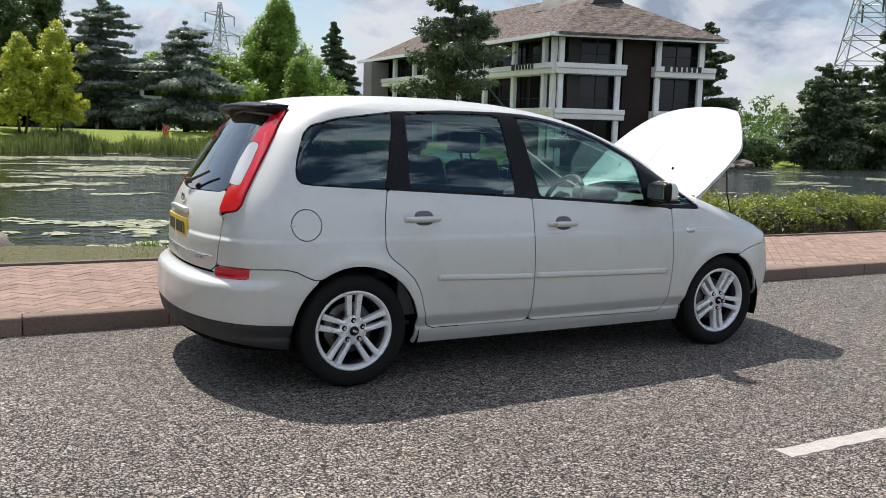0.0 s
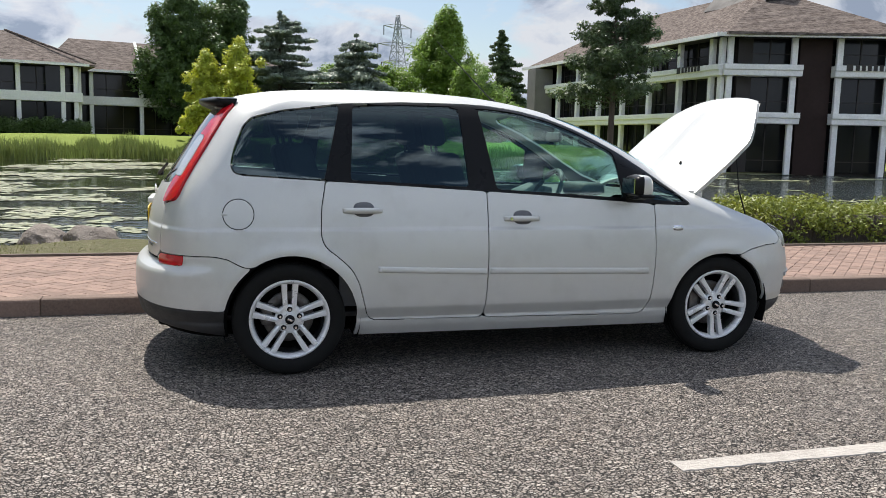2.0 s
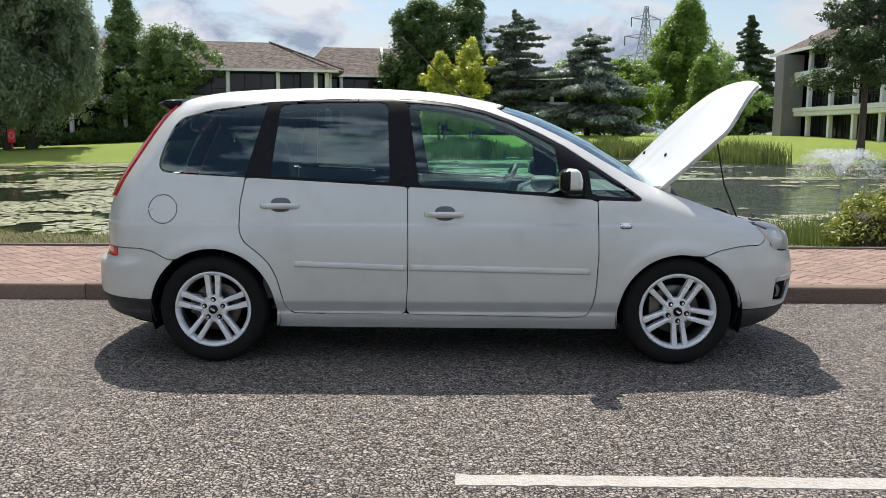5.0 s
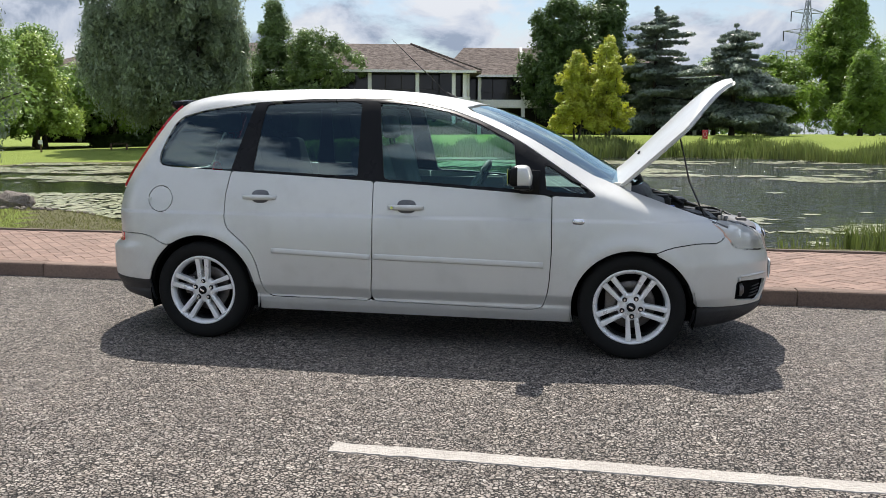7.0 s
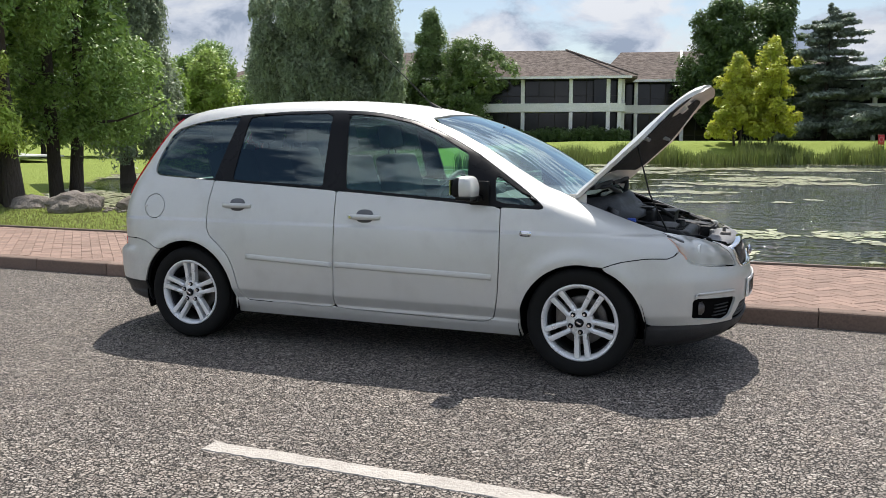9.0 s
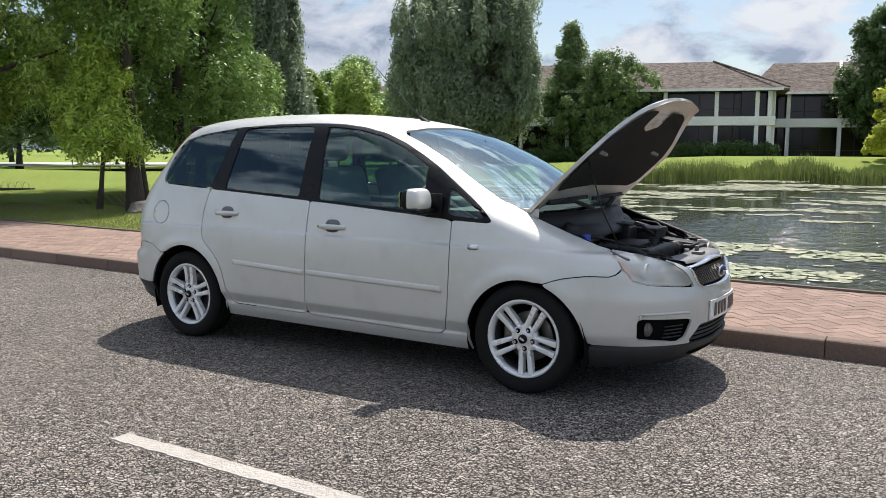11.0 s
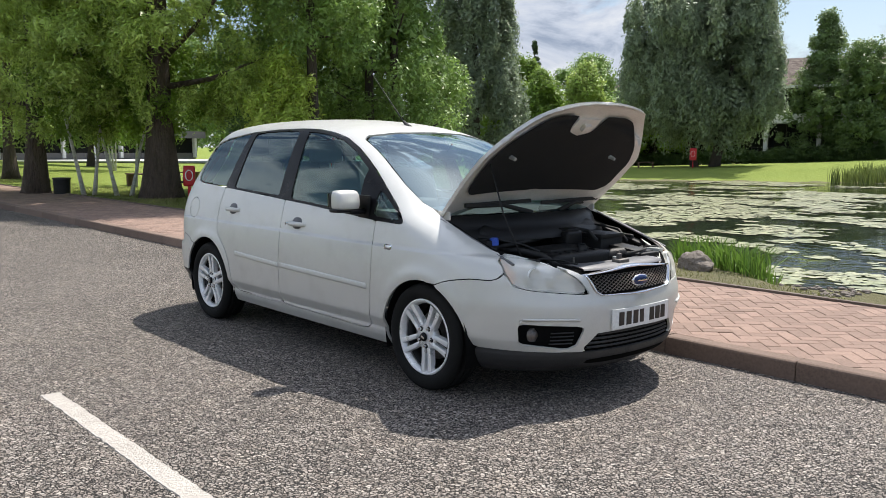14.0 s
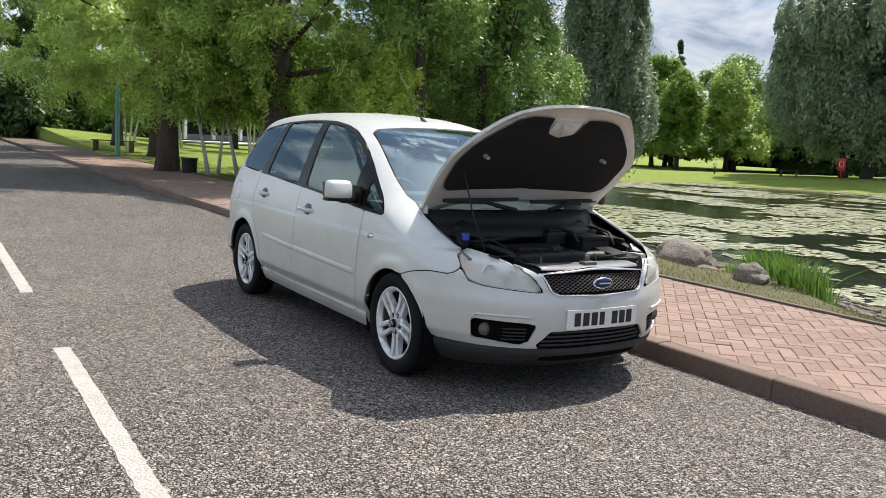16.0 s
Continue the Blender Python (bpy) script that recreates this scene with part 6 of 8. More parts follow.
hip_roof(b2, [A, B, D4, C], [((A[0] + B[0]) / 2 + 0.4, (A[1] + B[1]) / 2 + 6.0), ((C[0] + D4[0]) / 2, C[1] - 8)], 9.15, 13.2, 1.2)
ax, ay = (A[0] + B[0]) / 2 + 0.4, (A[1] + B[1]) / 2 + 6.0
solid("roof_gablet", [(ax - 1.5, ay - 1.9, 12.0), (ax + 1.6, ay - 2.2, 12.0), (ax, ay - 1.7, 13.9), (ax - 0.2, ay + 6, 13.9), (ax - 2.4, ay + 5, 12.0), (ax + 2.4, ay + 5, 12.0)], [(0, 1, 2), (0, 2, 3, 4), (1, 5, 3, 2)], M["soffit"], b2, "dark roof gablet", False)
part("stair_tower", box_bm((1.9, 2.2, 8.2), (32.9, 77.2, 4.6), 0.05), M["greybrick"], b2, "grey stair tower")


def sign_bars(w, s, z):
    """A round badge and a row of plain bars in place of the lettering."""
    sign = new("sign")
    sign.parent = b2
    tagged(sign, "dark round badge and bars on the white balcony")
    part("sign_badge", w.box(s - 0.62, s - 0.18, 0.42, 0.46, z - 0.02, z + 0.44, 0.01), M["soffit"], sign)
    for k in range(6):
        part("sign_bar", w.box(s + 0.40 * k, s + 0.40 * k + 0.27, 0.42, 0.46, z, z + 0.42, 0.01), M["soffit"], sign)


sign_bars(RIGHT, 8.9, 6.68)
sign_bars(LEFT, LEFT.len - 4.4, 6.68)


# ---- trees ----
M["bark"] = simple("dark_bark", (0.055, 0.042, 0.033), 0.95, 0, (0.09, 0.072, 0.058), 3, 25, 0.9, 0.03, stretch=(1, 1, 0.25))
M["bark_red"] = simple("reddish_bark", (0.15, 0.11, 0.085), 0.95, 0, (0.06, 0.045, 0.036), 5, 25, 1.0, 0.05, stretch=(1, 1, 0.22))
M["birch"] = simple("birch_bark", (0.74, 0.72, 0.67), 0.8, 0, (0.42, 0.39, 0.35), 5, 20, 0.4, 0.01, stretch=(0.5, 0.5, 2.5))
M["leaf_mid"] = leaf_mat("leaf_mid_green", (0.25, 0.365, 0.09), (0.16, 0.265, 0.068), 0.28)
M["leaf_alder"] = leaf_mat("leaf_alder_green", (0.165, 0.24, 0.075), (0.115, 0.18, 0.055), 0.3)
M["leaf_dark"] = leaf_mat("leaf_dark_green", (0.10, 0.16, 0.045), (0.07, 0.12, 0.035), 0.35)
M["leaf_light"] = leaf_mat("leaf_light_green", (0.20, 0.30, 0.05), (0.15, 0.24, 0.04), 0.5)
M["leaf_yellow"] = leaf_mat("leaf_yellow_green", (0.52, 0.52, 0.06), (0.36, 0.44, 0.055))
M["leaf_willow"] = leaf_mat("leaf_grey_willow", (0.27, 0.325, 0.21), (0.185, 0.235, 0.145), 0.4)
M["leaf_cedar"] = leaf_mat("needle_blue_grey", (0.23, 0.275, 0.215), (0.165, 0.21, 0.155), 0.32)
M["leaf_fir"] = leaf_mat("needle_dark", (0.085, 0.125, 0.05), (0.06, 0.095, 0.04), 0.25)
M["leaf_cypress"] = leaf_mat("leaf_feathery", (0.42, 0.52, 0.125), (0.28, 0.39, 0.085), 0.3)


def leaf_corners(centres, spread, per, size, rng, flat=0.0, droop=0.0, ratio=1.9, plume=1.0):
    """Corners of small pointed leaves that clothe clumps: each leaf faces out of its clump and up."""
    c = np.repeat(np.asarray(centres, float), per, axis=0)
    n = len(c)
    sp = np.repeat(np.asarray(spread, float).reshape(-1, 1) * np.ones((len(centres), 1)), per, axis=0)
    way = rng.normal(0, 1, (n, 3))
    way /= np.linalg.norm(way, axis=1, keepdims=True)
    off = way * sp * rng.uniform(0.12, 1.0, (n, 1)) ** 0.6
    off[:, 2] *= (1 - flat) * plume
    if plume > 1:
        off[:, :2] *= np.clip(1.0 - 0.45 * off[:, 2:] / (sp * plume), 0.3, 1.5)
    p = c + off
    if droop:
        p[:, 2] -= np.abs(rng.normal(0, droop, n))
    face = way * 0.75 + rng.normal(0, 0.42, (n, 3)) + np.array([0, 0, 0.5])
    face /= np.linalg.norm(face, axis=1, keepdims=True)
    d = rng.normal(0, 0.7, (n, 3)) + way * 0.6
    d[:, 2] += (plume - 1) * 1.2 - droop * 1.5
    d -= (d * face).sum(1, keepdims=True) * face
    d /= np.linalg.norm(d, axis=1, keepdims=True)
    e = np.cross(face, d)
    z = size * rng.uniform(0.6, 1.4, (n, 1))
    return np.stack([p - d * z * ratio * 0.45 + e * z * 0.5, p + d * z * ratio * 0.55, p - d * z * ratio * 0.30 - e * z * 0.5], 1).reshape(-1, 3)


def triangles(name, q, material):
    """One mesh of loose triangles."""
    n = len(q) // 3
    me = bpy.data.meshes.new(name)
    me.vertices.add(3 * n)
    me.vertices.foreach_set("co", q.ravel())
    me.loops.add(3 * n)
    me.loops.foreach_set("vertex_index", np.arange(3 * n, dtype=np.int32))
    me.polygons.add(n)
    me.polygons.foreach_set("loop_start", np.arange(0, 3 * n, 3, dtype=np.int32))
    me.update(calc_edges=True)
    me.materials.append(material)
    return me


def leaves_mesh(name, centres, spread, per, size, material, rng, flat=0.0, droop=0.0, ratio=1.9, plume=1.0, inside=None):
    """Many small leaves in clumps, with large shaded leaves deep inside the crown if asked."""
    q = leaf_corners(centres, spread, int(per * 1.75), size * 0.80, rng, flat, droop, ratio, plume)
    if inside is not None:
        q = np.vstack([q, leaf_corners(inside, np.mean(spread) * 0.9, 12, size * 2.6, rng, 0.0, 0.0, 1.3)])
    return triangles(name, q, material)


def trunk_mesh(name, stems, material):
    v, f = [], []
    for pts, rad in stems:
        fine = [Vector(pts[0]).lerp(Vector(pts[1]), k / 5) for k in range(5)] + [Vector(p) for p in pts[1:]] if rad[0] > 0.15 else pts
        girth = [rad[0] * (1 - k / 5) + rad[1] * k / 5 for k in range(5)] + list(rad[1:]) if rad[0] > 0.15 else rad
        a, b = tube_along(fine, girth, 18 if rad[0] > 0.15 else 9)
        if rad[0] > 0.15:
            worn = []
            for k, p in enumerate(a):
                p = Vector(p)
                c = Vector(fine[min(k // 18, len(fine) - 1)])
                swell = 1 + 0.16 * noise.noise(Vector((p.x * 3.2, p.y * 3.2, p.z * 0.35))) + 0.22 * math.exp(-max(0.0, p.z) / 0.35) * (1 + noise.noise(Vector((p.x * 5, p.y * 5, 0))))
                worn.append(tuple(c + (p - c) * swell))
            a = worn
        o = len(v)
        v += a
        f += [tuple(i + o for i in q) for q in b]
    return mesh_of(name, v, f, material)


def grow(height, radius, base, rng, limbs=9, thick=0.2, lean=0.3, shape="round", stems=1):
    """Stems and limbs of a broad tree, and the places of its leaf clumps."""
    wood, tips = [], []
    for s in range(stems):
        a0 = rng.uniform(0, 6.28)
        foot = Vector((math.cos(a0), math.sin(a0), 0)) * (0.0 if stems == 1 else thick * 2.2)
        topv = Vector((math.cos(a0), math.sin(a0), 0)) * (lean if stems == 1 else radius * 0.45)
        pts, rad = [], []
        for k in range(7):
            t = k / 6
            w = Vector((rng.normal(0, 0.06), rng.normal(0, 0.06), 0)) * height * 0.12 * t
            pts.append(foot + topv * t + w + Vector((0, 0, height * 0.86 * t)))
            rad.append(thick * (1.25 if k == 0 else 1.0) * (1 - 0.88 * t) / (stems ** 0.4))
        wood.append((pts, rad))
        for k in range(limbs):
            t = base / height + (0.80 - base / height) * (k + 0.4) / limbs
            i = min(int(t / 0.86 * 6), 5)
            o = pts[i].lerp(pts[i + 1], min(1, t / 0.86 * 6 - i))
            a = rng.uniform(0, 6.28)
            span = radius * (0.95 if shape == "round" else 1.05 - 0.75 * t) * rng.uniform(0.6, 1.0)
            end = o + Vector((math.cos(a) * span, math.sin(a) * span, span * rng.uniform(0.1, 0.6)))
            mid = o.lerp(end, 0.5) + Vector((0, 0, -0.05 * span))
            r = rad[i] * 0.28
            wood.append(([o, mid, end], [r, r * 0.65, r * 0.25]))
            tips.append(end)
    return wood, tips


def crown_points(height, radius, base, n, rng, shape="round", hollow=0.45, lumpy=1.0):
    """Clump places within the crown's outline, more of them near its skin, with gaps."""
    out = []
    lump = [(rng.uniform(0, 6.28), rng.uniform(0.1, 0.95), rng.uniform(0.10, 0.42) * lumpy) for _ in range(16)]
    while len(out) < n:
        t = rng.uniform(0, 1)
        a = rng.uniform(0, 6.28)
        if shape == "cone":
            r = (1 - t) ** 0.85 * 0.95 + 0.05
        elif shape == "column":
            r = min(1.0, 2.6 * t + 0.45) * (1 - t ** 3.0) ** 0.7
        elif shape == "dome":
            r = min(1.0, 4 * t + 0.5) * (1 - t ** 2.2) ** 0.6
        else:
            r = math.sqrt(max(0.0, 1 - (2 * t - 0.9) ** 2 / 1.25))
        r *= 1 + sum(s * math.cos(a - p) * math.exp(-((t - q) / 0.15) ** 2) for p, q, s in lump)
        k = rng.uniform(hollow, 1.0) ** 0.6
        if rng.uniform() < 0.10:
            k *= 0.5
        out.append((math.cos(a) * radius * r * k, math.sin(a) * radius * r * k, base + (height - base) * t))
    return np.array(out)


def layered(pts, radius, gap, rng):
    """Gathers clumps into drooping branch layers."""
    q = pts.copy()
    r = np.hypot(q[:, 0], q[:, 1]) / radius
    a = np.arctan2(q[:, 1], q[:, 0])
    ph = 0.5 * np.sin(2 * a + 0.7) + 0.35 * np.sin(5 * a)
    q[:, 2] = (np.round(q[:, 2] / gap + ph) - ph + rng.normal(0, 0.16, len(q))) * gap - 0.55 * gap * r * r
    return q


TREE_CACHE = {}


def tree(name, at, height, radius, base, leaf, label, seed, clumps=150, per=60, size=0.22, spread=0.9, shape="round", bark="bark", thick=0.2, limbs=9, stems=1, flat=0.0, droop=0.0, hollow=0.45, turn=0.0, group="", ratio=1.9, fine=1.7, layer=0.0, plume=1.0, core=0.74):
    """One tree: woody trunk with limbs, and a crown of many small leaves."""
    root = thing(name, (at[0], at[1], at[2] if len(at) > 2 else float(ground_z(at[0], at[1])) - 0.05), label, "tree", group, turn)
    key = (height, radius, base, leaf, seed, shape)
    if key not in TREE_CACHE:
        rng = np.random.default_rng(seed)
        wood, tips = grow(height, radius, base, rng, limbs, thick, shape=shape, stems=stems)
        pts = crown_points(height, radius, base, clumps, rng, shape, hollow, 0.3 if plume > 1 else 1.0)
        if layer:
            pts = layered(pts, radius, layer, rng)
        if tips:
            pts = np.vstack([pts, np.array([tuple(t) for t in tips])])
        mid = np.array([0, 0, base + 0.5 * (height - base)])
        inner = (pts - mid) * core * rng.uniform(0.35, 1.0, (len(pts), 1)) ** 0.5 + mid if core else None
        TREE_CACHE[key] = (trunk_mesh("trunk", wood, M[bark]), leaves_mesh("crown", pts, spread * rng.uniform(0.45, 1.35, len(pts)), int(per * fine), size * fine ** -0.5, M[leaf], rng, flat, droop, ratio, plume, inner))
    for n, me in zip(("trunk", "crown"), TREE_CACHE[key]):
        ob = new(n, me)
        ob.parent = root
    return root


def conifer(name, at, height, radius, leaf, label, seed, tiers=16, per=46, size=0.3, sweep=-0.12, bark="bark", thick=0.25, group="", power=1.0, gap=0.10, base=0.08, flat=0.75, turn=0.0, nod=0.0):
    """A tree with whorls of level branches: fir, cedar or pine."""
    root = thing(name, (at[0], at[1], at[2] if len(at) > 2 else float(ground_z(at[0], at[1])) - 0.05), label, "tree", group, turn)
    rng = np.random.default_rng(seed)
    wood = [([(0, 0, 0), (0.02 * height * rng.normal(0, .3), 0, height * 0.5), (0, 0, height)], [thick, thick * 0.6, 0.02])]
    pts, spr = [], []
    for k in range(tiers):
        t = base + (1 - base) * (k + rng.uniform(-0.35, 0.35)) / tiers
        r = radius * max(0.04, (1 - t) ** power) * rng.uniform(0.62, 1.15)
        for b in range(int(rng.integers(5, 9))):
            rise = rng.normal(0, 0.35) / tiers
            if rng.uniform() < gap:
                continue
            a = rng.uniform(0, 6.28)
            q = r * rng.uniform(0.7, 1.1)
            o = Vector((0, 0, height * (t + rise)))
            e = o + Vector((math.cos(a) * q, math.sin(a) * q, sweep * q + rng.uniform(-0.1, 0.1) * q + rng.normal(0, nod) * height))
            wood.append(([o, e], [thick * 0.22 * (1 - t) + 0.015, 0.01]))
            for s in np.linspace(0.3, 1.0, max(2, int(q / 0.55))):
                c = o.lerp(e, s)
                pts.append(tuple(c))
                spr.append(0.30 * q * (1.15 - 0.55 * s) + 0.12)
    pts.append((0, 0, height * 0.98))
    spr.append(0.2)
    ob = new("trunk", trunk_mesh("trunk", wood, M[bark]))
    ob.parent = root
    ob = new("crown", leaves_mesh("crown", pts, spr, per, size, M[leaf], rng, flat, 0.0))
    ob.parent = root
    return root


# across the pond, beside the low office
tree("willow_tree", (-31.6, 57.8), 17.5, 6.5, 3.2, "leaf_willow", "tall grey-green willow with several stems by the water", 3, 460, 120, 0.22, 0.85, "dome", stems=4, thick=0.42, hollow=0.7, ratio=2.2, fine=1.5, plume=2.5, core=0.85)
tree("alder_tree", (-30.4, 76.0), 13.6, 4.2, 0.8, "leaf_alder", "slender dark green alder beside the office", 5, 170, 60, 0.22, 0.75, "cone", thick=0.2)
tree("alder_tree", (-26.2, 75.0), 10.4, 4.0, 0.6, "leaf_alder", "bushy dark green alder beside the office", 6, 160, 60, 0.22, 0.75, "round", thick=0.18)
tree("poplar_tree", (-2.2, 86.0), 14.0, 3.3, 2.0, "leaf_dark", "tall dark green tree behind the yellow maple", 8, 190, 60, 0.28, 0.95, "round")
tree("poplar_tree", (2.4, 87.5), 14.6, 3.0, 2.0, "leaf_dark", "tall dark green tree behind the yellow maple", 9, 190, 60, 0.28, 0.95, "round")
tree("maple_tree", (-0.2, 69.5), 7.6, 2.3, 1.0, "leaf_yellow", "bright yellow-green young maple on the bank", 10, 80, 70, 0.22, 0.55, "cone", thick=0.12, stems=2, hollow=0.3)
tree("maple_tree", (2.4, 69.7), 8.6, 2.5, 1.0, "leaf_yellow", "bright yellow-green young maple on the bank", 13, 90, 70, 0.22, 0.6, "cone", thick=0.12, stems=2, hollow=0.3)
conifer("cedar_tree", (7.0, 83.0), 12.8, 6.6, "leaf_cedar", "blue-grey cedar with level branches", 11, 16, 75, 0.24, -0.05, power=0.66, flat=0.74, base=0.10, gap=0.08, nod=0.012)
conifer("cedar_tree", (14.0, 78.5), 10.4, 6.0, "leaf_cedar", "broad blue-grey cedar with drooping branches", 12, 15, 85, 0.24, -0.18, power=0.42, flat=0.70, base=0.10, gap=0.08, nod=0.012)
tree("lime_tree", (27.0, 92.0), 15.0, 5.0, 2.0, "leaf_light", "tall light green tree on the far bank", 14, 260, 60, 0.3, 1.0, "cone", thick=0.25)
tree("lime_tree", (26.5, 83.0), 7.6, 2.7, 0.8, "leaf_light", "young pale green tree on the far bank", 15, 120, 60, 0.24, 0.8, "cone")
tree("lime_tree", (19.5, 90.0), 8.0, 4.0, 0.6, "leaf_light", "bushy light green tree on the far bank", 16, 150, 60, 0.28, 0.95, "round")
tree("lime_tree", (31.0, 95.0), 9.5, 4.2, 0.6, "leaf_mid", "bushy green tree on the far bank", 17, 150, 60, 0.28, 0.95, "round")
tree("lime_tree", (14.5, 97.0), 8.5, 4.2, 0.6, "leaf_mid", "bushy green tree on the far bank", 18, 150, 60, 0.28, 0.95, "round")
conifer("fir_tree", (38.5, 105.0), 15.2, 6.2, "leaf_fir", "dark green fir with a pointed top", 19, 20, 80, 0.26, -0.18, power=0.85, flat=0.6)
conifer("pine_tree", (26.6, 48.3), 13.6, 4.6, "leaf_fir", "dark green pine with a bare lower trunk", 21, 15, 60, 0.16, 0.18, power=0.42, base=0.34, flat=0.4, bark="bark_red", gap=0.2)
conifer("pine_tree", (57.5, 56.0), 12.6, 5.2, "leaf_fir", "dark green pine behind the office", 22, 18, 90, 0.24, 0.1, power=0.7, base=0.12, flat=0.5)


# ---- trees of the near bank and the lawn ----
M["leaf_larch"] = leaf_mat("leaf_young_larch", (0.47, 0.56, 0.11), (0.35, 0.47, 0.085), 0.35)
for k, (x, y, h, r, s) in enumerate(((-14.1, 4.75, 13.0, 4.3, 31), (-17.4, 2.75, 12.0, 4.4, 32), (-28.4, 5.0, 12.0, 4.5, 33), (-36.0, 5.0, 13.0, 4.6, 34))):
    t = tree("cypress_tree", (x, y), h, r, (2.5, 2.3, 2.6, 2.6)[k], "leaf_cypress", "feathery light green swamp cypress with fluted bark", s, (480, 460, 210, 200)[k], (150, 150, 90, 80)[k], (0.056, 0.056, 0.085, 0.10)[k], 0.44, "column", "bark_red", (0.36, 0.27, 0.22, 0.22)[k], 14, 1, 0.35, 0.2, 0.45, ratio=2.8, group="cypresses on the lawn", fine=1.0, layer=0.95)
tree("alder_tree", (-13.4, 11.0), 12.5, 3.4, 2.5, "leaf_mid", "dense dark green alder with twin trunks by the water", 41, 460, 150, 0.072, 0.52, "column", thick=0.24, stems=2, droop=0.12, hollow=0.5, fine=1.0)
tree("alder_tree", (-10.4, 6.9), 10.5, 1.8, 3.9, "leaf_mid", "dense dark green alder by the water", 42, 150, 120, 0.07, 0.52, "column", thick=0.17, droop=0.12, hollow=0.45, fine=1.0)
tree("alder_tree", (-16.6, 12.0), 11.5, 2.6, 2.4, "leaf_dark", "dense dark green alder by the water", 43, 200, 90, 0.085, 0.58, "column", thick=0.22, droop=0.1, hollow=0.5, fine=1.0)
tree("larch_tree", (-10.6, 6.15), 3.55, 0.85, 1.3, "leaf_larch", "young feathery yellow-green larch", 44, 130, 110, 0.05, 0.28, "cone", thick=0.06, droop=0.10, ratio=3.0, fine=1.0, hollow=0.3, core=0)
tree("willow_tree", (-23.6, 24.6), 13.5, 2.3, 2.3, "leaf_willow", "tall silver-grey willow on the lawn", 45, 190, 150, 0.12, 0.5, "dome", thick=0.3, hollow=0.65, ratio=2.2, fine=1.3, plume=2.5, core=0.85)
for k, (x, y, h) in enumerate(((-16.2, 3.75, 4.6), (-15.5, 4.35, 4.4), (-21.5, 7.0, 4.6), (-33.0, 4.9, 5.0), (-39.0, 9.0, 5.0), (-35.5, 11.5, 4.6))):
    tree("birch_tree", (x, y), h, 1.9, 1.7, "leaf_light", "slender young birch with white bark", 50 + k % 2, 60, 60, 0.08, 0.5, "round", "birch", 0.08, 5, 3, group="birches on the lawn", turn=70 * k)
# rows of trees beyond the lawns
for k, (x, y, h, r, leaf) in enumerate(((-58, 52, 11, 4.2, "leaf_mid"), (-53, 58, 10.5, 4.0, "leaf_light"), (-48, 64, 10, 4.0, "leaf_mid"), (-44, 69, 10.5, 4.2, "leaf_light"), (-47, 55, 8.5, 3.6, "leaf_light"), (-40, 74, 10, 4.0, "leaf_mid"), (-64, 46, 10, 4.5, "leaf_mid"), (-61, 59, 11, 3.8, "leaf_light"), (-56, 63, 10.5, 3.6, "leaf_cypress"), (-51, 67, 11, 3.8, "leaf_mid"), (-46.5, 61, 9.5, 3.4, "leaf_cypress"), (-55, 72, 11.5, 4.0, "leaf_light"))):
    tree("park_tree", (x, y), h, r, 1.6, leaf, "leafy green tree at the back of the lawn", 60 + k % 3, 170, 95, 0.19, 0.75, "round" if k % 4 == 1 else "cone", group="trees behind the lawn", turn=50 * k, fine=1.0)
conifer("fir_tree", (-58.0, 66.0), 13.5, 3.0, "leaf_fir", "dark pointed fir behind the park trees", 66, 14, 40, 0.3)
for k, (x, y, h, r) in enumerate(((-70, 30, 12, 5), (-76, 18, 13, 5.5), (-74, 6, 12, 5), (-80, -6, 13, 5.5), (-66, 38, 11, 5), (-52, 30, 9, 4), (-46, 14, 8, 3.6), (-62, -6, 6, 3.5), (-54, 3, 5, 3.4), (-56, 8.5, 5.5, 3.6), (-60, -1, 6, 3.8), (-90, 26, 14, 6), (-88, 44, 14, 6))):
    tree("park_tree", (x, y), h, r, 1.8 if h > 7 else 0.2, ("leaf_mid", "leaf_light", "leaf_dark")[k % 3], "leafy tree beyond the lawn", 70 + k % 3, 120, 45, 0.24, 0.9, "round", group="trees beyond the lawn", turn=40 * k, fine=1.0)
# wooded edge to the right, beyond the pond, and far woods that close the view
for k, (x, y, h, r) in enumerate(((67.5, 51.0, 9.6, 3.4), (71.5, 53.5, 11.0, 3.8), (76.0, 55.5, 9.4, 3.6), (92.0, 66.0, 11.0, 4.5), (106.0, 62.0, 10.0, 4.5), (118.0, 56.0, 11.0, 4.5))):
    conifer("pine_tree", (x, y), h, r, "leaf_fir", "dark bushy pine on the far bank of the pond", 80 + k, 14, 60, 0.24, 0.12, power=0.45, base=0.12, flat=0.4, gap=0.1, group="pines of the far bank")
for k, (x, y, h, r) in enumerate(((58.0, 52.5, 2.2, 1.8), (62.0, 53.0, 2.6, 2.2), (68.0, 50.2, 2.0, 1.9), (74.0, 54.0, 2.2, 2.0), (84.0, 57.0, 2.4, 2.4))):
    tree("bank_shrub", (x, y), h, r, 0.1, "leaf_dark", "low rounded dark green shrub on the far bank", 180 + k % 3, 60, 50, 0.16, 0.6, "round", thick=0.06, group="shrubs of the far bank", turn=60 * k, fine=1.0)
conifer("pine_tree", (83.0, 55.0), 17.0, 4.6, "leaf_fir", "tall dark pine on the far bank", 90, 16, 60, 0.32, 0.05, power=0.6, base=0.14, flat=0.5)
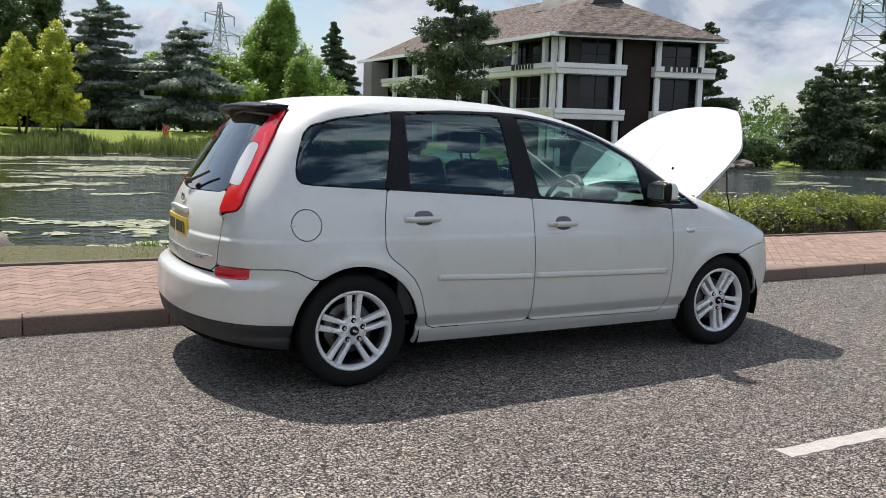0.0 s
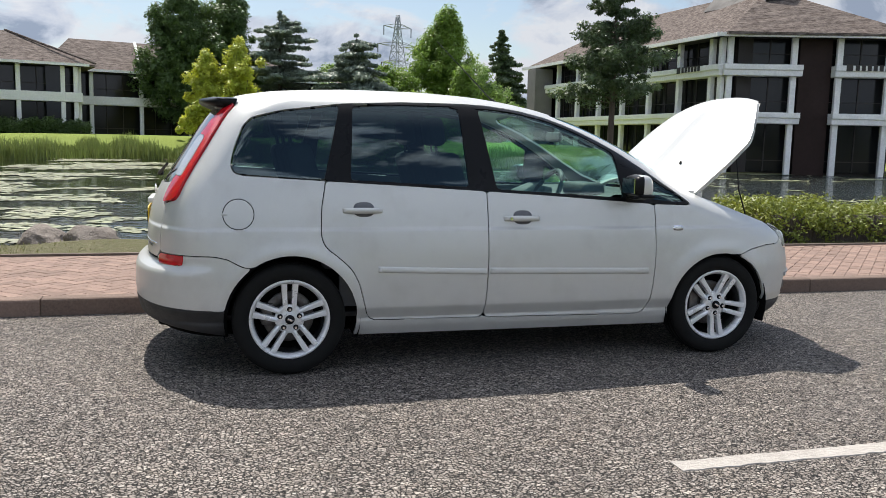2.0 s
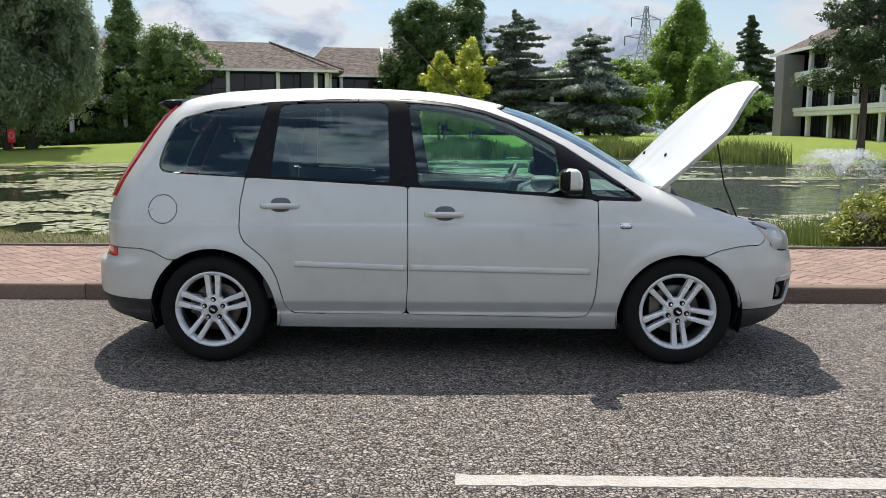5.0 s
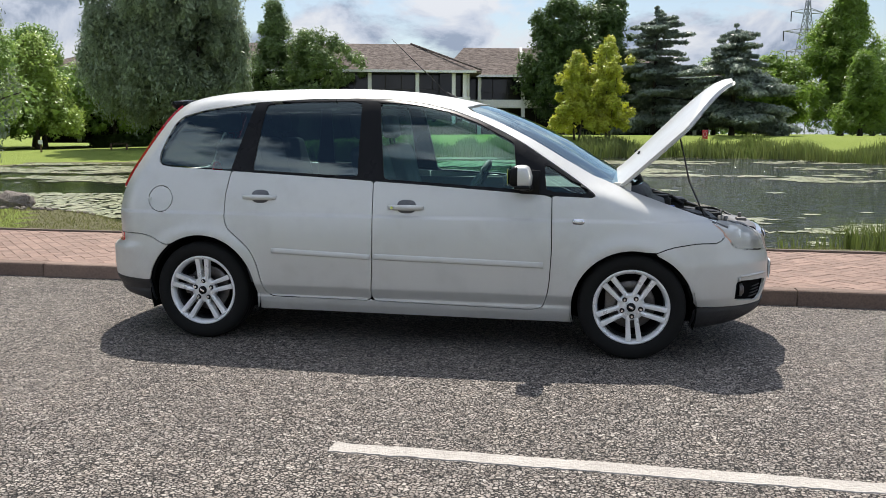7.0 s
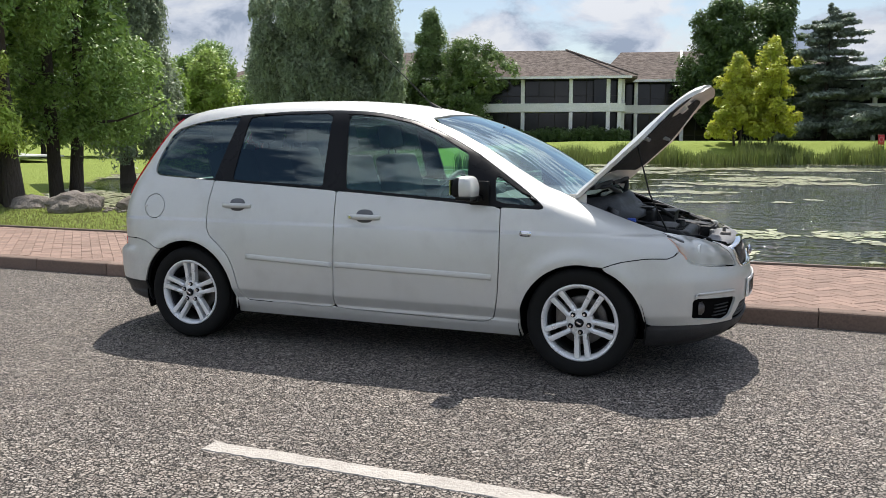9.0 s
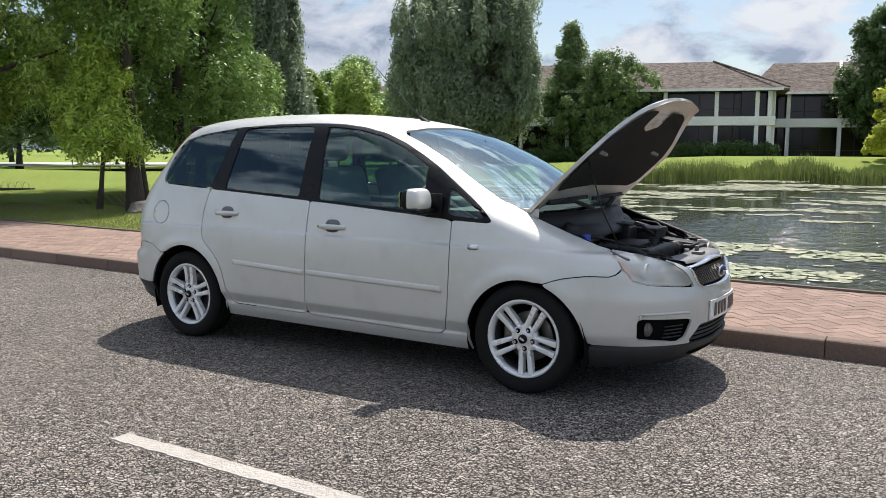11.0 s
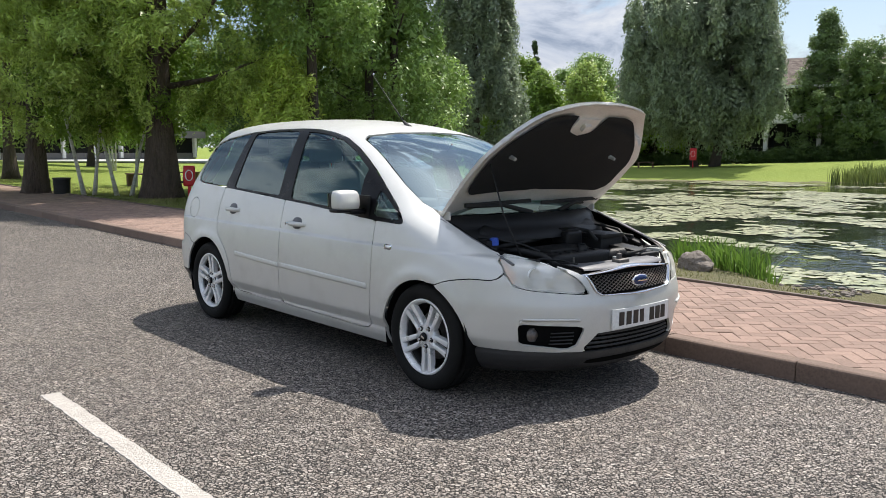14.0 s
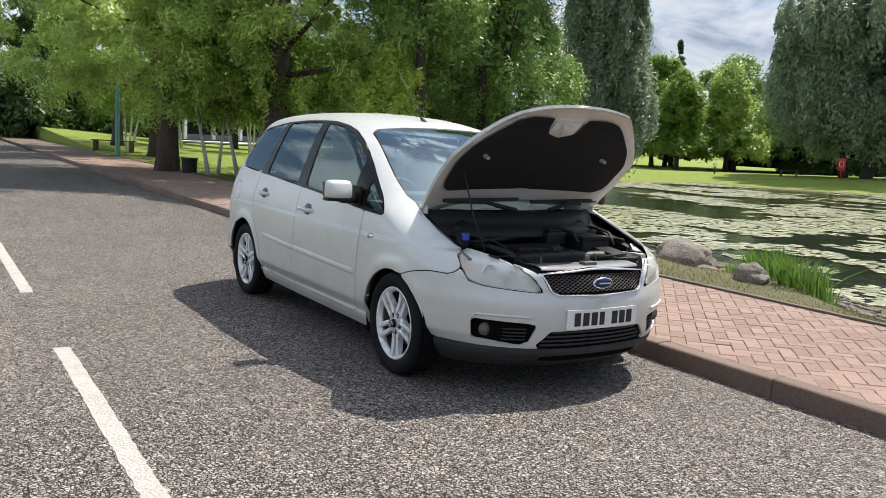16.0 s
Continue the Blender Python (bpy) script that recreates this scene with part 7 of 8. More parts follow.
conifer("pine_tree", (78.0, 50.5), 12.0, 3.4, "leaf_fir", "sparse pine with pale bare stems", 91, 12, 26, 0.3, 0.1, power=0.5, base=0.3, flat=0.5, gap=0.45, bark="birch", thick=0.18)


def far_woods():
    """A distant belt of trees as one mass of leaves, with an unseen half added behind the camera."""
    rng = np.random.default_rng(5)
    pts = []
    for k in range(580):
        # full circle: the unseen part keeps bright low sky out of the door reflections
        a = rng.uniform(-math.pi, math.pi)
        d = rng.uniform(190, 330)
        x, y = -math.sin(a) * d, math.cos(a) * d - 5
        h = rng.uniform(6, 13)
        for _ in range(12):
            t = rng.uniform(0.1, 1)
            q = 4.5 * math.sqrt(max(0.05, 1 - (2 * t - 0.9) ** 2))
            b = rng.uniform(0, 6.28)
            pts.append((x + q * math.cos(b), y + q * math.sin(b), 1.0 + h * t))
    ob = new("far_woods", leaves_mesh("far_woods", pts, 1.7, 14, 0.75, M["leaf_dark"], rng))
    tagged(ob, "distant belt of green trees", "woods", kind="stuff")


far_woods()

# ---- hedge, reeds, grass, lily pads ----
M["leaf_hedge"] = leaf_mat("hedge_leaf", (0.24, 0.26, 0.04), (0.14, 0.19, 0.03), 0.3)
M["reed"] = leaf_mat("reed_blade", (0.15, 0.20, 0.05), (0.21, 0.235, 0.08), 0.3)
M["iris"] = leaf_mat("iris_blade", (0.12, 0.22, 0.035), (0.17, 0.28, 0.05), 0.3)
M["grass"] = leaf_mat("grass_blade", (0.17, 0.19, 0.05), (0.27, 0.235, 0.12), 0.3)


def hedge():
    rng = np.random.default_rng(21)
    root = thing("hedge", (0, 0, 0), "low clipped hedge beside the footway", "hedge")
    n = 2600
    x = 5.7 + 24 * rng.uniform(0, 1, n) ** 1.25
    a = rng.uniform(0, math.pi, n)
    k = rng.uniform(0.8, 1.0, n)
    wob = 0.05 * np.sin(x * 2.1) + 0.04 * np.sin(x * 5.3)
    e = np.clip((x - 5.65) / 0.4, 0.35, 1)
    y = 4.12 - np.cos(a) * 0.55 * k * e
    z = 0.08 + np.clip(np.sin(a), 0, 1) ** 0.55 * (0.50 + wob) * k * e
    me = leaves_mesh("foliage", np.stack([x, y, z], 1), 0.13, 15, 0.036, M["leaf_hedge"], rng)
    ob = new("foliage", me)
    ob.parent = root
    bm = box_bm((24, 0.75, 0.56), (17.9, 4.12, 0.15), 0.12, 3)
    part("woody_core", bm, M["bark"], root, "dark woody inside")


hedge()


def office_hedge():
    """A dark clipped hedge along the foot of the low office."""
    rng = np.random.default_rng(23)
    root = thing("hedge", (0, 0, 0), "dark green clipped hedge along the foot of the office", "hedge")
    n = 1500
    k = rng.uniform(0, 1, n)
    x = -46 + 35.5 * k
    y = 68.9 + (x + 52) * 0.2598 - 2.2 + rng.uniform(-0.7, 0.5, n)
    z = ground_z(x, y) + rng.uniform(0.15, 1.25, n) * (0.9 + 0.12 * np.sin(x * 1.7))
    ob = new("foliage", leaves_mesh("foliage", np.stack([x, y, z], 1), 0.38, 22, 0.15, M["leaf_dark"], rng))
    ob.parent = root


office_hedge()


def blades(name, roots, height, width, material, seed, lean=0.25, bend=0.5):
    """Tapered, bent blades rising from the given places."""
    rng = np.random.default_rng(seed)
    p = np.asarray(roots, float)
    n = len(p)
    h = np.asarray(height, float) * rng.uniform(0.6, 1.15, n)
    a = rng.uniform(0, 2 * math.pi, n)
    tilt = np.abs(rng.normal(0, lean, n))
    d = np.stack([np.cos(a) * tilt, np.sin(a) * tilt, np.ones(n)], 1)
    side = np.stack([-np.sin(a + 0.6), np.cos(a + 0.6), np.zeros(n)], 1) * width * rng.uniform(0.7, 1.3, (n, 1)) * 0.5
    mid = p + d * (h * 0.55)[:, None]
    tip = p + d * h[:, None] * 0.93 + np.stack([np.cos(a), np.sin(a), -0.25 * np.ones(n)], 1) * (h * bend * rng.uniform(0, 0.6, n))[:, None]
    q = np.stack([p - side, p + side, mid + side * 0.8, tip, mid - side * 0.8], 1).reshape(-1, 3)
    me = bpy.data.meshes.new(name)
    me.vertices.add(5 * n)
    me.vertices.foreach_set("co", q.ravel())
    me.loops.add(5 * n)
    me.loops.foreach_set("vertex_index", np.arange(5 * n, dtype=np.int32))
    me.polygons.add(n)
    me.polygons.foreach_set("loop_start", np.arange(0, 5 * n, 5, dtype=np.int32))
    me.update(calc_edges=True)
    me.materials.append(material)
    return new(name, me)


def far_reeds():
    rng = np.random.default_rng(8)
    n = 75000
    x = rng.uniform(-20, 22, n)
    y = rng.uniform(44, 72, n)
    d = -pond_sdf(x, y)
    edge = 3.2 + 1.6 * np.sin(x * 0.6) + 0.8 * np.sin(x * 1.9)
    ok = (d > -0.8) & (d < edge)
    ok &= x > -17.5
    x, y = x[ok], y[ok]
    z = np.maximum(ground_z(x, y), WATER) - 0.03
    h = 1.25 + 0.3 * np.sin(x * 0.9) + 0.2 * np.sin(x * 2.7)
    ob = blades("reed_bed", np.stack([x, y, z], 1), h, 0.055, M["reed"], 9, 0.12, 0.35)
    tagged(ob, "tall green reeds along the far shore", "reeds", kind="stuff")


far_reeds()


def clump(name, at, r, n, h, w, material, seed, label, lean=0.3, bend=0.6):
    rng = np.random.default_rng(seed)
    a, q = rng.uniform(0, 6.28, n), r * np.sqrt(rng.uniform(0, 1, n))
    x, y = at[0] + q * np.cos(a) * 1.5, at[1] + q * np.sin(a)
    ob = blades(name, np.stack([x, y, np.maximum(ground_z(x, y), WATER) - 0.03], 1), h, w, M[material], seed, lean, bend)
    return tagged(ob, label, "plant")


clump("iris_clump", (1.65, 4.55), 0.22, 260, 0.42, 0.018, "iris", 1, "clump of green iris leaves on the bank", 0.4, 0.8)
clump("iris_clump", (0.55, 5.5), 0.26, 300, 0.50, 0.018, "iris", 2, "tall clump of green iris leaves on the bank", 0.3, 0.7)
clump("iris_clump", (-0.1, 5.7), 0.14, 80, 0.28, 0.016, "iris", 3, "small clump of green iris leaves on the bank", 0.3, 0.7)
clump("reed_clump", (6.9, 7.4), 0.75, 900, 0.85, 0.016, "reed", 4, "clump of green reeds at the water's edge", 0.16, 0.5)
clump("reed_clump", (9.2, 7.6), 0.9, 900, 0.85, 0.016, "reed", 5, "clump of green reeds at the water's edge", 0.16, 0.5)
clump("reed_clump", (5.5, 7.5), 0.35, 120, 0.55, 0.014, "reed", 6, "thin clump of reeds at the water's edge", 0.16, 0.5)
clump("reed_clump", (-4.4, 6.9), 0.4, 260, 0.30, 0.016, "reed", 7, "low clump of reeds at the water's edge", 0.25, 0.6)


def verge_grass():
    rng = np.random.default_rng(12)
    n = 40000
    x = np.concatenate([rng.uniform(-14, 12, n), rng.uniform(-32, -12, n // 3)])
    y = 3.30 + np.concatenate([rng.uniform(0, 1, n) ** 1.5 * 3.0, rng.uniform(0, 1, n // 3) * 3.0])
    d = -pond_sdf(x, y)
    bare = np.sin(x * 1.3) * np.cos(x * 0.47 + 1.0) + rng.normal(0, 0.5, len(x))
    ok = (d > 0.15) & ((bare > np.where(x > -4, 0.15, -0.35)) | (x < -7))
    x, y = x[ok], y[ok]
    ob = blades("verge_grass", np.stack([x, y, ground_z(x, y) - 0.01], 1), 0.055, 0.008, M["grass"], 13, 0.4, 0.6)
    tagged(ob, "rough grass of the verge", "grass", kind="stuff")


verge_grass()


def pad_mat():
    m, nt, n, l, p = nodes_of("lily_pad")
    big = noise_fac(nt, 1.2, 4.0)
    c = mix_col(nt, big, (0.36, 0.35, 0.22), (0.235, 0.26, 0.13))
    l.new(random_tint(nt, c, 0.6, 1.35, island=True), p.inputs["Base Color"])
    p.inputs["Roughness"].default_value = 0.38
    return m


def lily_pads():
    """Floating leaves in drifts, each a notched disc a little tilted."""
    rng = np.random.default_rng(17)
    n = 230000
    x, y = rng.uniform(-32, 60, n), 5.8 + 59 * rng.uniform(0, 1, n) ** 1.6
    d = pond_sdf(x, y)
    f = np.array([noise.noise((a * 0.13, b * 0.20, 3.3)) + 0.55 * noise.noise((a * 0.42, b * 0.62, 9.1)) + 0.35 * noise.noise((a * 1.2, b * 1.6, 5.5)) for a, b in zip(x, y)])
    want = np.interp(x, [-32, -12, -2, 3, 8, 60], [0.08, 0.12, 0.13, 0.25, 0.40, 0.44]) + np.interp(y, [5, 20, 40, 60], [0.0, 0.0, 0.06, 0.10])
    ok = (d > 0.1) & (f > want)
    x, y = x[ok][:38000], y[ok][:38000]
    n = len(x)
    k = 7
    r = rng.uniform(0.055, 0.125, n) * np.interp(y, [5, 14, 30, 60], [0.85, 1.1, 1.6, 2.6])
    a0 = rng.uniform(0, 6.28, n)
    tx, ty = rng.normal(0, 0.05, n), rng.normal(0, 0.05, n)
    q = np.zeros((n, k, 3))
    for j in range(k):
        a = a0 + 0.25 + (2 * math.pi - 0.5) * j / (k - 2) if j < k - 1 else a0
        rr = r * (1 if j < k - 1 else 0.25) * rng.uniform(0.88, 1.08, n)
        dx, dy = rr * np.cos(a), rr * np.sin(a)
        q[:, j] = np.stack([x + dx, y + dy, WATER + 0.012 + np.abs(dx * tx + dy * ty)], 1)
    me = bpy.data.meshes.new("lily_pads")
    me.vertices.add(n * k)
    me.vertices.foreach_set("co", q.ravel())
    me.loops.add(n * k)
    me.loops.foreach_set("vertex_index", np.arange(n * k, dtype=np.int32))
    me.polygons.add(n)
    me.polygons.foreach_set("loop_start", np.arange(0, n * k, k, dtype=np.int32))
    me.update(calc_edges=True)
    me.materials.append(pad_mat())
    tagged(new("lily_pads", me), "drifts of pale green lily pads floating on the pond", "lily pads", kind="stuff")


lily_pads()

# ---- rocks of the bank ----
M["rock"] = simple("grey_boulder", (0.27, 0.23, 0.195), 0.9, 0, (0.15, 0.125, 0.105), 3, 30, 0.8, 0.02)


def boulder(at, size, seed, sink=0.25):
    bm = bmesh.new()
    bmesh.ops.create_icosphere(bm, subdivisions=4, radius=1.0)
    for w in bm.verts:
        c = w.co.copy()
        k = 1 + 0.30 * noise.noise(c * 1.1 + Vector((seed, 0, 0))) + 0.13 * noise.noise(c * 3 + Vector((0, seed, 0))) + 0.05 * noise.noise(c * 9)
        w.co = Vector((c.x * size[0], c.y * size[1], c.z * size[2])) * k
    ob = part("boulder", bm, M["rock"], None, "", True)
    ob.matrix_world = pose(at[0], at[1], float(ground_z(at[0], at[1])) + size[2] * (1 - sink) * 0.6, 0, 0, seed * 47)
    return tagged(ob, "weathered grey boulder on the bank", "boulder", "boulders along the shore")


for k, (x, y, a, b, c) in enumerate(((-7.7, 5.75, 0.46, 0.34, 0.25), (-9.2, 6.2, 0.40, 0.34, 0.25), (-7.7, 6.9, 0.32, 0.25, 0.16), (-6.95, 6.4, 0.30, 0.24, 0.17), (-1.9, 6.7, 0.46, 0.36, 0.28), (-2.6, 7.3, 0.40, 0.32, 0.26), (1.2, 4.25, 0.27, 0.16, 0.13), (-0.4, 5.4, 0.16, 0.13, 0.08),
                                      (27.5, 44.6, 0.8, 0.6, 0.5), (29.5, 44.2, 0.9, 0.6, 0.55), (32.0, 45.0, 1.0, 0.7, 0.5), (49.5, 46.6, 1.0, 0.7, 0.5), (53, 48.4, 1.2, 0.7, 0.5), (57, 50, 1.0, 0.8, 0.5))):
    boulder((x, y), (a, b, c), k + 1)


def pebbles():
    rng = np.random.default_rng(31)
    v, f = [], []
    base = bmesh.new()
    bmesh.ops.create_icosphere(base, subdivisions=1, radius=1.0)
    bv = np.array([tuple(w.co) for w in base.verts])
    bf = [[w.index for w in q.verts] for q in base.faces]
    base.free()
    for k in range(1500):
        x, y = rng.uniform(-8, 1.6), rng.uniform(5.8, 8.6)
        if -pond_sdf(np.array([x]), np.array([y]))[0] < -0.3:
            continue
        s = rng.uniform(0.02, 0.07)
        q = bv * np.array([s, s * rng.uniform(0.6, 1), s * 0.5]) * rng.uniform(0.85, 1.15, (len(bv), 1)) + np.array([x, y, float(ground_z(x, y)) + s * 0.2])
        o = len(v)
        v += list(q)
        f += [[i + o for i in t] for t in bf]
    tagged(solid("shore_stones", v, f, M["rock"]), "grey stones scattered along the shore", "stones", kind="stuff")


pebbles()


# ---- posts, boxes, benches, pylons ----
M["signal_red"] = simple("red_plastic", (0.55, 0.02, 0.03), 0.4, 0, (0.45, 0.015, 0.02), 6, 60, 0.05)
M["teal"] = simple("teal_paint", (0.13, 0.34, 0.34), 0.5, 0, (0.10, 0.28, 0.28), 5, 50, 0.05)
M["wood"] = simple("brown_timber", (0.14, 0.085, 0.05), 0.85, 0, (0.09, 0.055, 0.035), 4, 40, 0.4)
M["galv"] = simple("galvanised_lattice", (0.30, 0.32, 0.34), 0.5, 0.6, (0.24, 0.25, 0.27), 0.5, 5, 0)
M["white_paint"] = simple("white_paint", (0.78, 0.78, 0.76), 0.5, 0, (0.68, 0.68, 0.66), 2, 30, 0)


def gz(x, y):
    return float(ground_z(x, y))


def lifebuoy_box(x, y, rz=0.0, big=1.0):
    t = thing("lifebuoy_box", (x, y, gz(x, y) - 0.02), "red lifebuoy housing on a post by the pond", "lifebuoy box", "lifebuoy stations", rz)
    part("post", rod_bm((0, 0, 0), (0, 0, 0.55 * big), 0.04), M["signal_red"], t)
    part("housing", box_bm((0.34 * big, 0.16, 0.60 * big), (0, 0, 0.72 * big), 0.06, 4), M["signal_red"], t, "rounded red plastic housing", True)
    ring = [(0.10 * big * math.cos(a), -0.085, 0.74 * big + 0.15 * big * math.sin(a)) for a in (2 * math.pi * k / 20 for k in range(21))]
    solid("ring_outline", *tube_along(ring, [0.014] * 21, 6), M["white_paint"], t, "pale ring moulded on the front")
    return t


lifebuoy_box(-12.95, 4.95, 62, 0.82)
lifebuoy_box(-29.6, 53.0, 20, 1.5)
lifebuoy_box(10.6, 69.2, 0, 1.3)


def bench(x, y, rz, long=1.6):
    t = thing("bench", (x, y, gz(x, y) - 0.02), "dark timber bench on the lawn", "bench", "benches on the lawn", rz)
    for s in (-1, 1):
        part("leg", box_bm((0.12, 0.36, 0.46), (s * long * 0.42, 0, 0.23), 0.01), M["wood"], t)
    for k in range(3):
        part("seat_slat", box_bm((long, 0.11, 0.045), (0, -0.13 + 0.13 * k, 0.48), 0.008), M["wood"], t)
    return t


bench(-33.5, 52.5, 30, 1.3)
bench(-31.5, 4.0, 60, 1.8)
bench(-24.0, 8.3, 20, 1.5)
bench(-26.0, 10.6, 70, 1.5)

# marker post on the far lawn
mp = thing("marker_post", (-37.5, 49.0, gz(-37.5, 49.0) - 0.02), "small white marker post on the lawn", "post")
part("post", box_bm((0.10, 0.10, 0.8), (0, 0, 0.4), 0.01), M["wood"], mp)
part("plate", box_bm((0.34, 0.05, 0.30), (0, -0.06, 0.75), 0.01), M["white_paint"], mp, "white plate")

# teal lamp post beside the footway
lp = thing("lamp_post", (-27.6, 3.40, 0.05), "teal painted lamp post beside the footway", "lamp post")
part("post", rod_bm((0, 0, 0), (0, 0, 3.05), 0.085, 0.075, 14), M["teal"], lp, "", True)
part("head", box_bm((0.46, 0.24, 0.20), (0.12, -0.1, 3.08), 0.03), M["teal"], lp, "box-shaped teal head", True)
# litter bin beside the cypress
lb = thing("litter_bin", (-16.7, 3.2, gz(-16.7, 3.2)), "small dark litter bin beside a tree", "bin")
part("bin_body", rod_bm((0, 0, 0), (0, 0, 0.55), 0.19, 0.21, 20), M["black"], lb, "", True)
part("bin_rim", rod_bm((0, 0, 0.55), (0, 0, 0.59), 0.225, 0.225, 20), M["plastic"], lb, "", True)


def lattice_pylon(x, y, z, h, w, rz, label):
    t = thing("pylon", (x, y, z), label, "pylon", "power line pylons", rz)
    r = 0.10 * h / 38

    def half(q):
        return w * 0.5 * ((1 - q) ** 1.25 * 0.93 + 0.07)

    steps = [0, 0.14, 0.27, 0.38, 0.48, 0.57, 0.65, 0.72, 0.79, 0.86, 0.93, 1.0]
    for sx, sy in ((-1, -1), (1, -1), (1, 1), (-1, 1)):
        pts = [(sx * half(q), sy * half(q), q * h) for q in steps]
        solid("leg", *tube_along(pts, [r * 1.3] * len(pts), 4), M["galv"], t)
    bm = bmesh.new()
    for q0, q1 in zip(steps, steps[1:]):
        a, b = half(q0), half(q1)
        cs = ((-1, -1), (1, -1), (1, 1), (-1, 1))
        for (x0, y0), (x1, y1) in zip(cs, cs[1:] + cs[:1]):
            rod_bm((x0 * a, y0 * a, q0 * h), (x1 * b, y1 * b, q1 * h), r * 0.7, seg=4, bm=bm)
            rod_bm((x1 * a, y1 * a, q0 * h), (x0 * b, y0 * b, q1 * h), r * 0.7, seg=4, bm=bm)
            rod_bm((x0 * b, y0 * b, q1 * h), (x1 * b, y1 * b, q1 * h), r * 0.7, seg=4, bm=bm)
    part("bracing", bm, M["galv"], t, "crossed steel bracing")
    for q, s in ((0.62, 0.155), (0.76, 0.19), (0.90, 0.135)):
        for sgn in (-1, 1):
            bm = bmesh.new()
            tip = (sgn * s * h, 0, q * h + 0.01 * h)
            for sy in (-1, 1):
                rod_bm((sgn * half(q), sy * half(q), q * h), tip, r * 0.9, seg=4, bm=bm)
                rod_bm((sgn * half(q), sy * half(q), q * h + 0.035 * h), tip, r * 0.9, seg=4, bm=bm)
            part("cross_arm", bm, M["galv"], t)
        for sgn in (-1, 1):
            part("insulator", rod_bm((sgn * s * h, 0, q * h + 0.01 * h), (sgn * s * h, 0, q * h - 0.06 * h), r * 1.4, seg=6), M["soffit"], t, "string of insulators")
    return t


lattice_pylon(56.5, 252.0, 0.0, 38.5, 11.0, 25, "tall grey lattice pylon behind the trees")
lattice_pylon(113.0, 80.0, 0.0, 37.0, 13.0, 50, "tall pale lattice pylon among the bank trees")

# fountain spray
def fountain(x, y):
    rng = np.random.default_rng(77)
    m, nt, n, l, p = nodes_of("water_spray")
    p.inputs["Base Color"].default_value = (0.85, 0.88, 0.9, 1)
    p.inputs["Roughness"].default_value = 0.3
    p.inputs["Alpha"].default_value = 0.55
    pts = []
    for _ in range(5200):
        a = rng.uniform(0, 6.28)
        vr, vz = rng.uniform(1.2, 2.0), rng.uniform(4.3, 5.0)
        s = rng.uniform(0, 1) ** 0.8 * (2 * vz / 9.8)
        pts.append((x + vr * s * math.cos(a) * 1.15, y + vr * s * math.sin(a) * 1.15, WATER + vz * s - 4.9 * s * s + 0.02))
    ob = new("fountain", leaves_mesh("fountain", pts, 0.05, 2, 0.035, m, rng))
    tagged(ob, "white spray of a pond fountain", "fountain", kind="stuff")


fountain(17.7, 31.0)

# a sunlit paved court far over the lawn, with a hooped rail before it
M["court"] = simple("pale_paving", (0.52, 0.52, 0.50), 0.7, 0, (0.42, 0.42, 0.41), 0.6, 6, 0.1)
court = part("court", box_bm((34.0, 11.0, 0.10), (-57.0, 28.5, 0.20), 0.0, turn=Matrix.Rotation(radians(62), 4, "Z")), M["court"])
tagged(court, "pale sunlit paving of a court beyond the lawn", "paving", kind="structure")
rail = thing("hoop_rail", (-25.2, 11.6, gz(-25.2, 11.6)), "low dark rail of round hoops round a bed", "rail", rz=27)
part("bed_edge", box_bm((4.6, 0.30, 0.16), (0, 0, 0.08), 0.02), M["black"], rail, "dark timber edge")
for k in range(17):
    arc = [(-2.1 + 0.26 * k + 0.12 * math.cos(a), 0, 0.14 + 0.24 * math.sin(a)) for a in (math.pi * q / 10 for q in range(11))]
    solid("hoop", *tube_along(arc, [0.009] * 11, 6), M["galv"], rail)

# low glazed building beyond the lawn
lw = thing("pavilion", (0, 0, 0), "low office pavilion with dark glazing beyond the lawn", "building")
PW = Wall((-66.0, 30.0), (-60.4, 12.0))
PW.o = -PW.o if PW.o.x < 0 else PW.o
zb = 0.35
part("glazing", PW.box(0, PW.len, -2.0, 0, zb, zb + 1.7), M["dark_glass"], lw, "dark glazing")
part("roof_slab", PW.box(-0.6, PW.len + 0.6, -8, 0.8, zb + 1.7, zb + 2.3), M["greybrick"], lw, "flat grey roof")
part("base_wall", PW.box(0, PW.len, -2.0, 0.1, zb - 1.5, zb + 0.4), M["greybrick"], lw)
for k in range(8):
    part("post", PW.box(k * PW.len / 7.2, k * PW.len / 7.2 + 0.25, 0.0, 0.3, zb, zb + 1.7), M["white_conc"], lw)

# lamp posts and houses behind the camera are only mirrored in the windows: a plain tree line
for k in range(11):
    tree("roadside_tree", (-48 + 10.5 * k, -31 - 3 * (k % 3), 0.1), 5.6, 3.6, 0.5, "leaf_dark", "leafy tree across the road", 95 + k % 2, 110, 40, 0.34, 1.05, "round", group="trees across the road", turn=33 * k, fine=1.0)


# ---- kerb stones and paving blocks, piece by piece ----
kerb = thing("kerb", (0, 0, 0), "row of brown-grey concrete kerb stones", "kerb")
tagged(kerb, kind="structure")


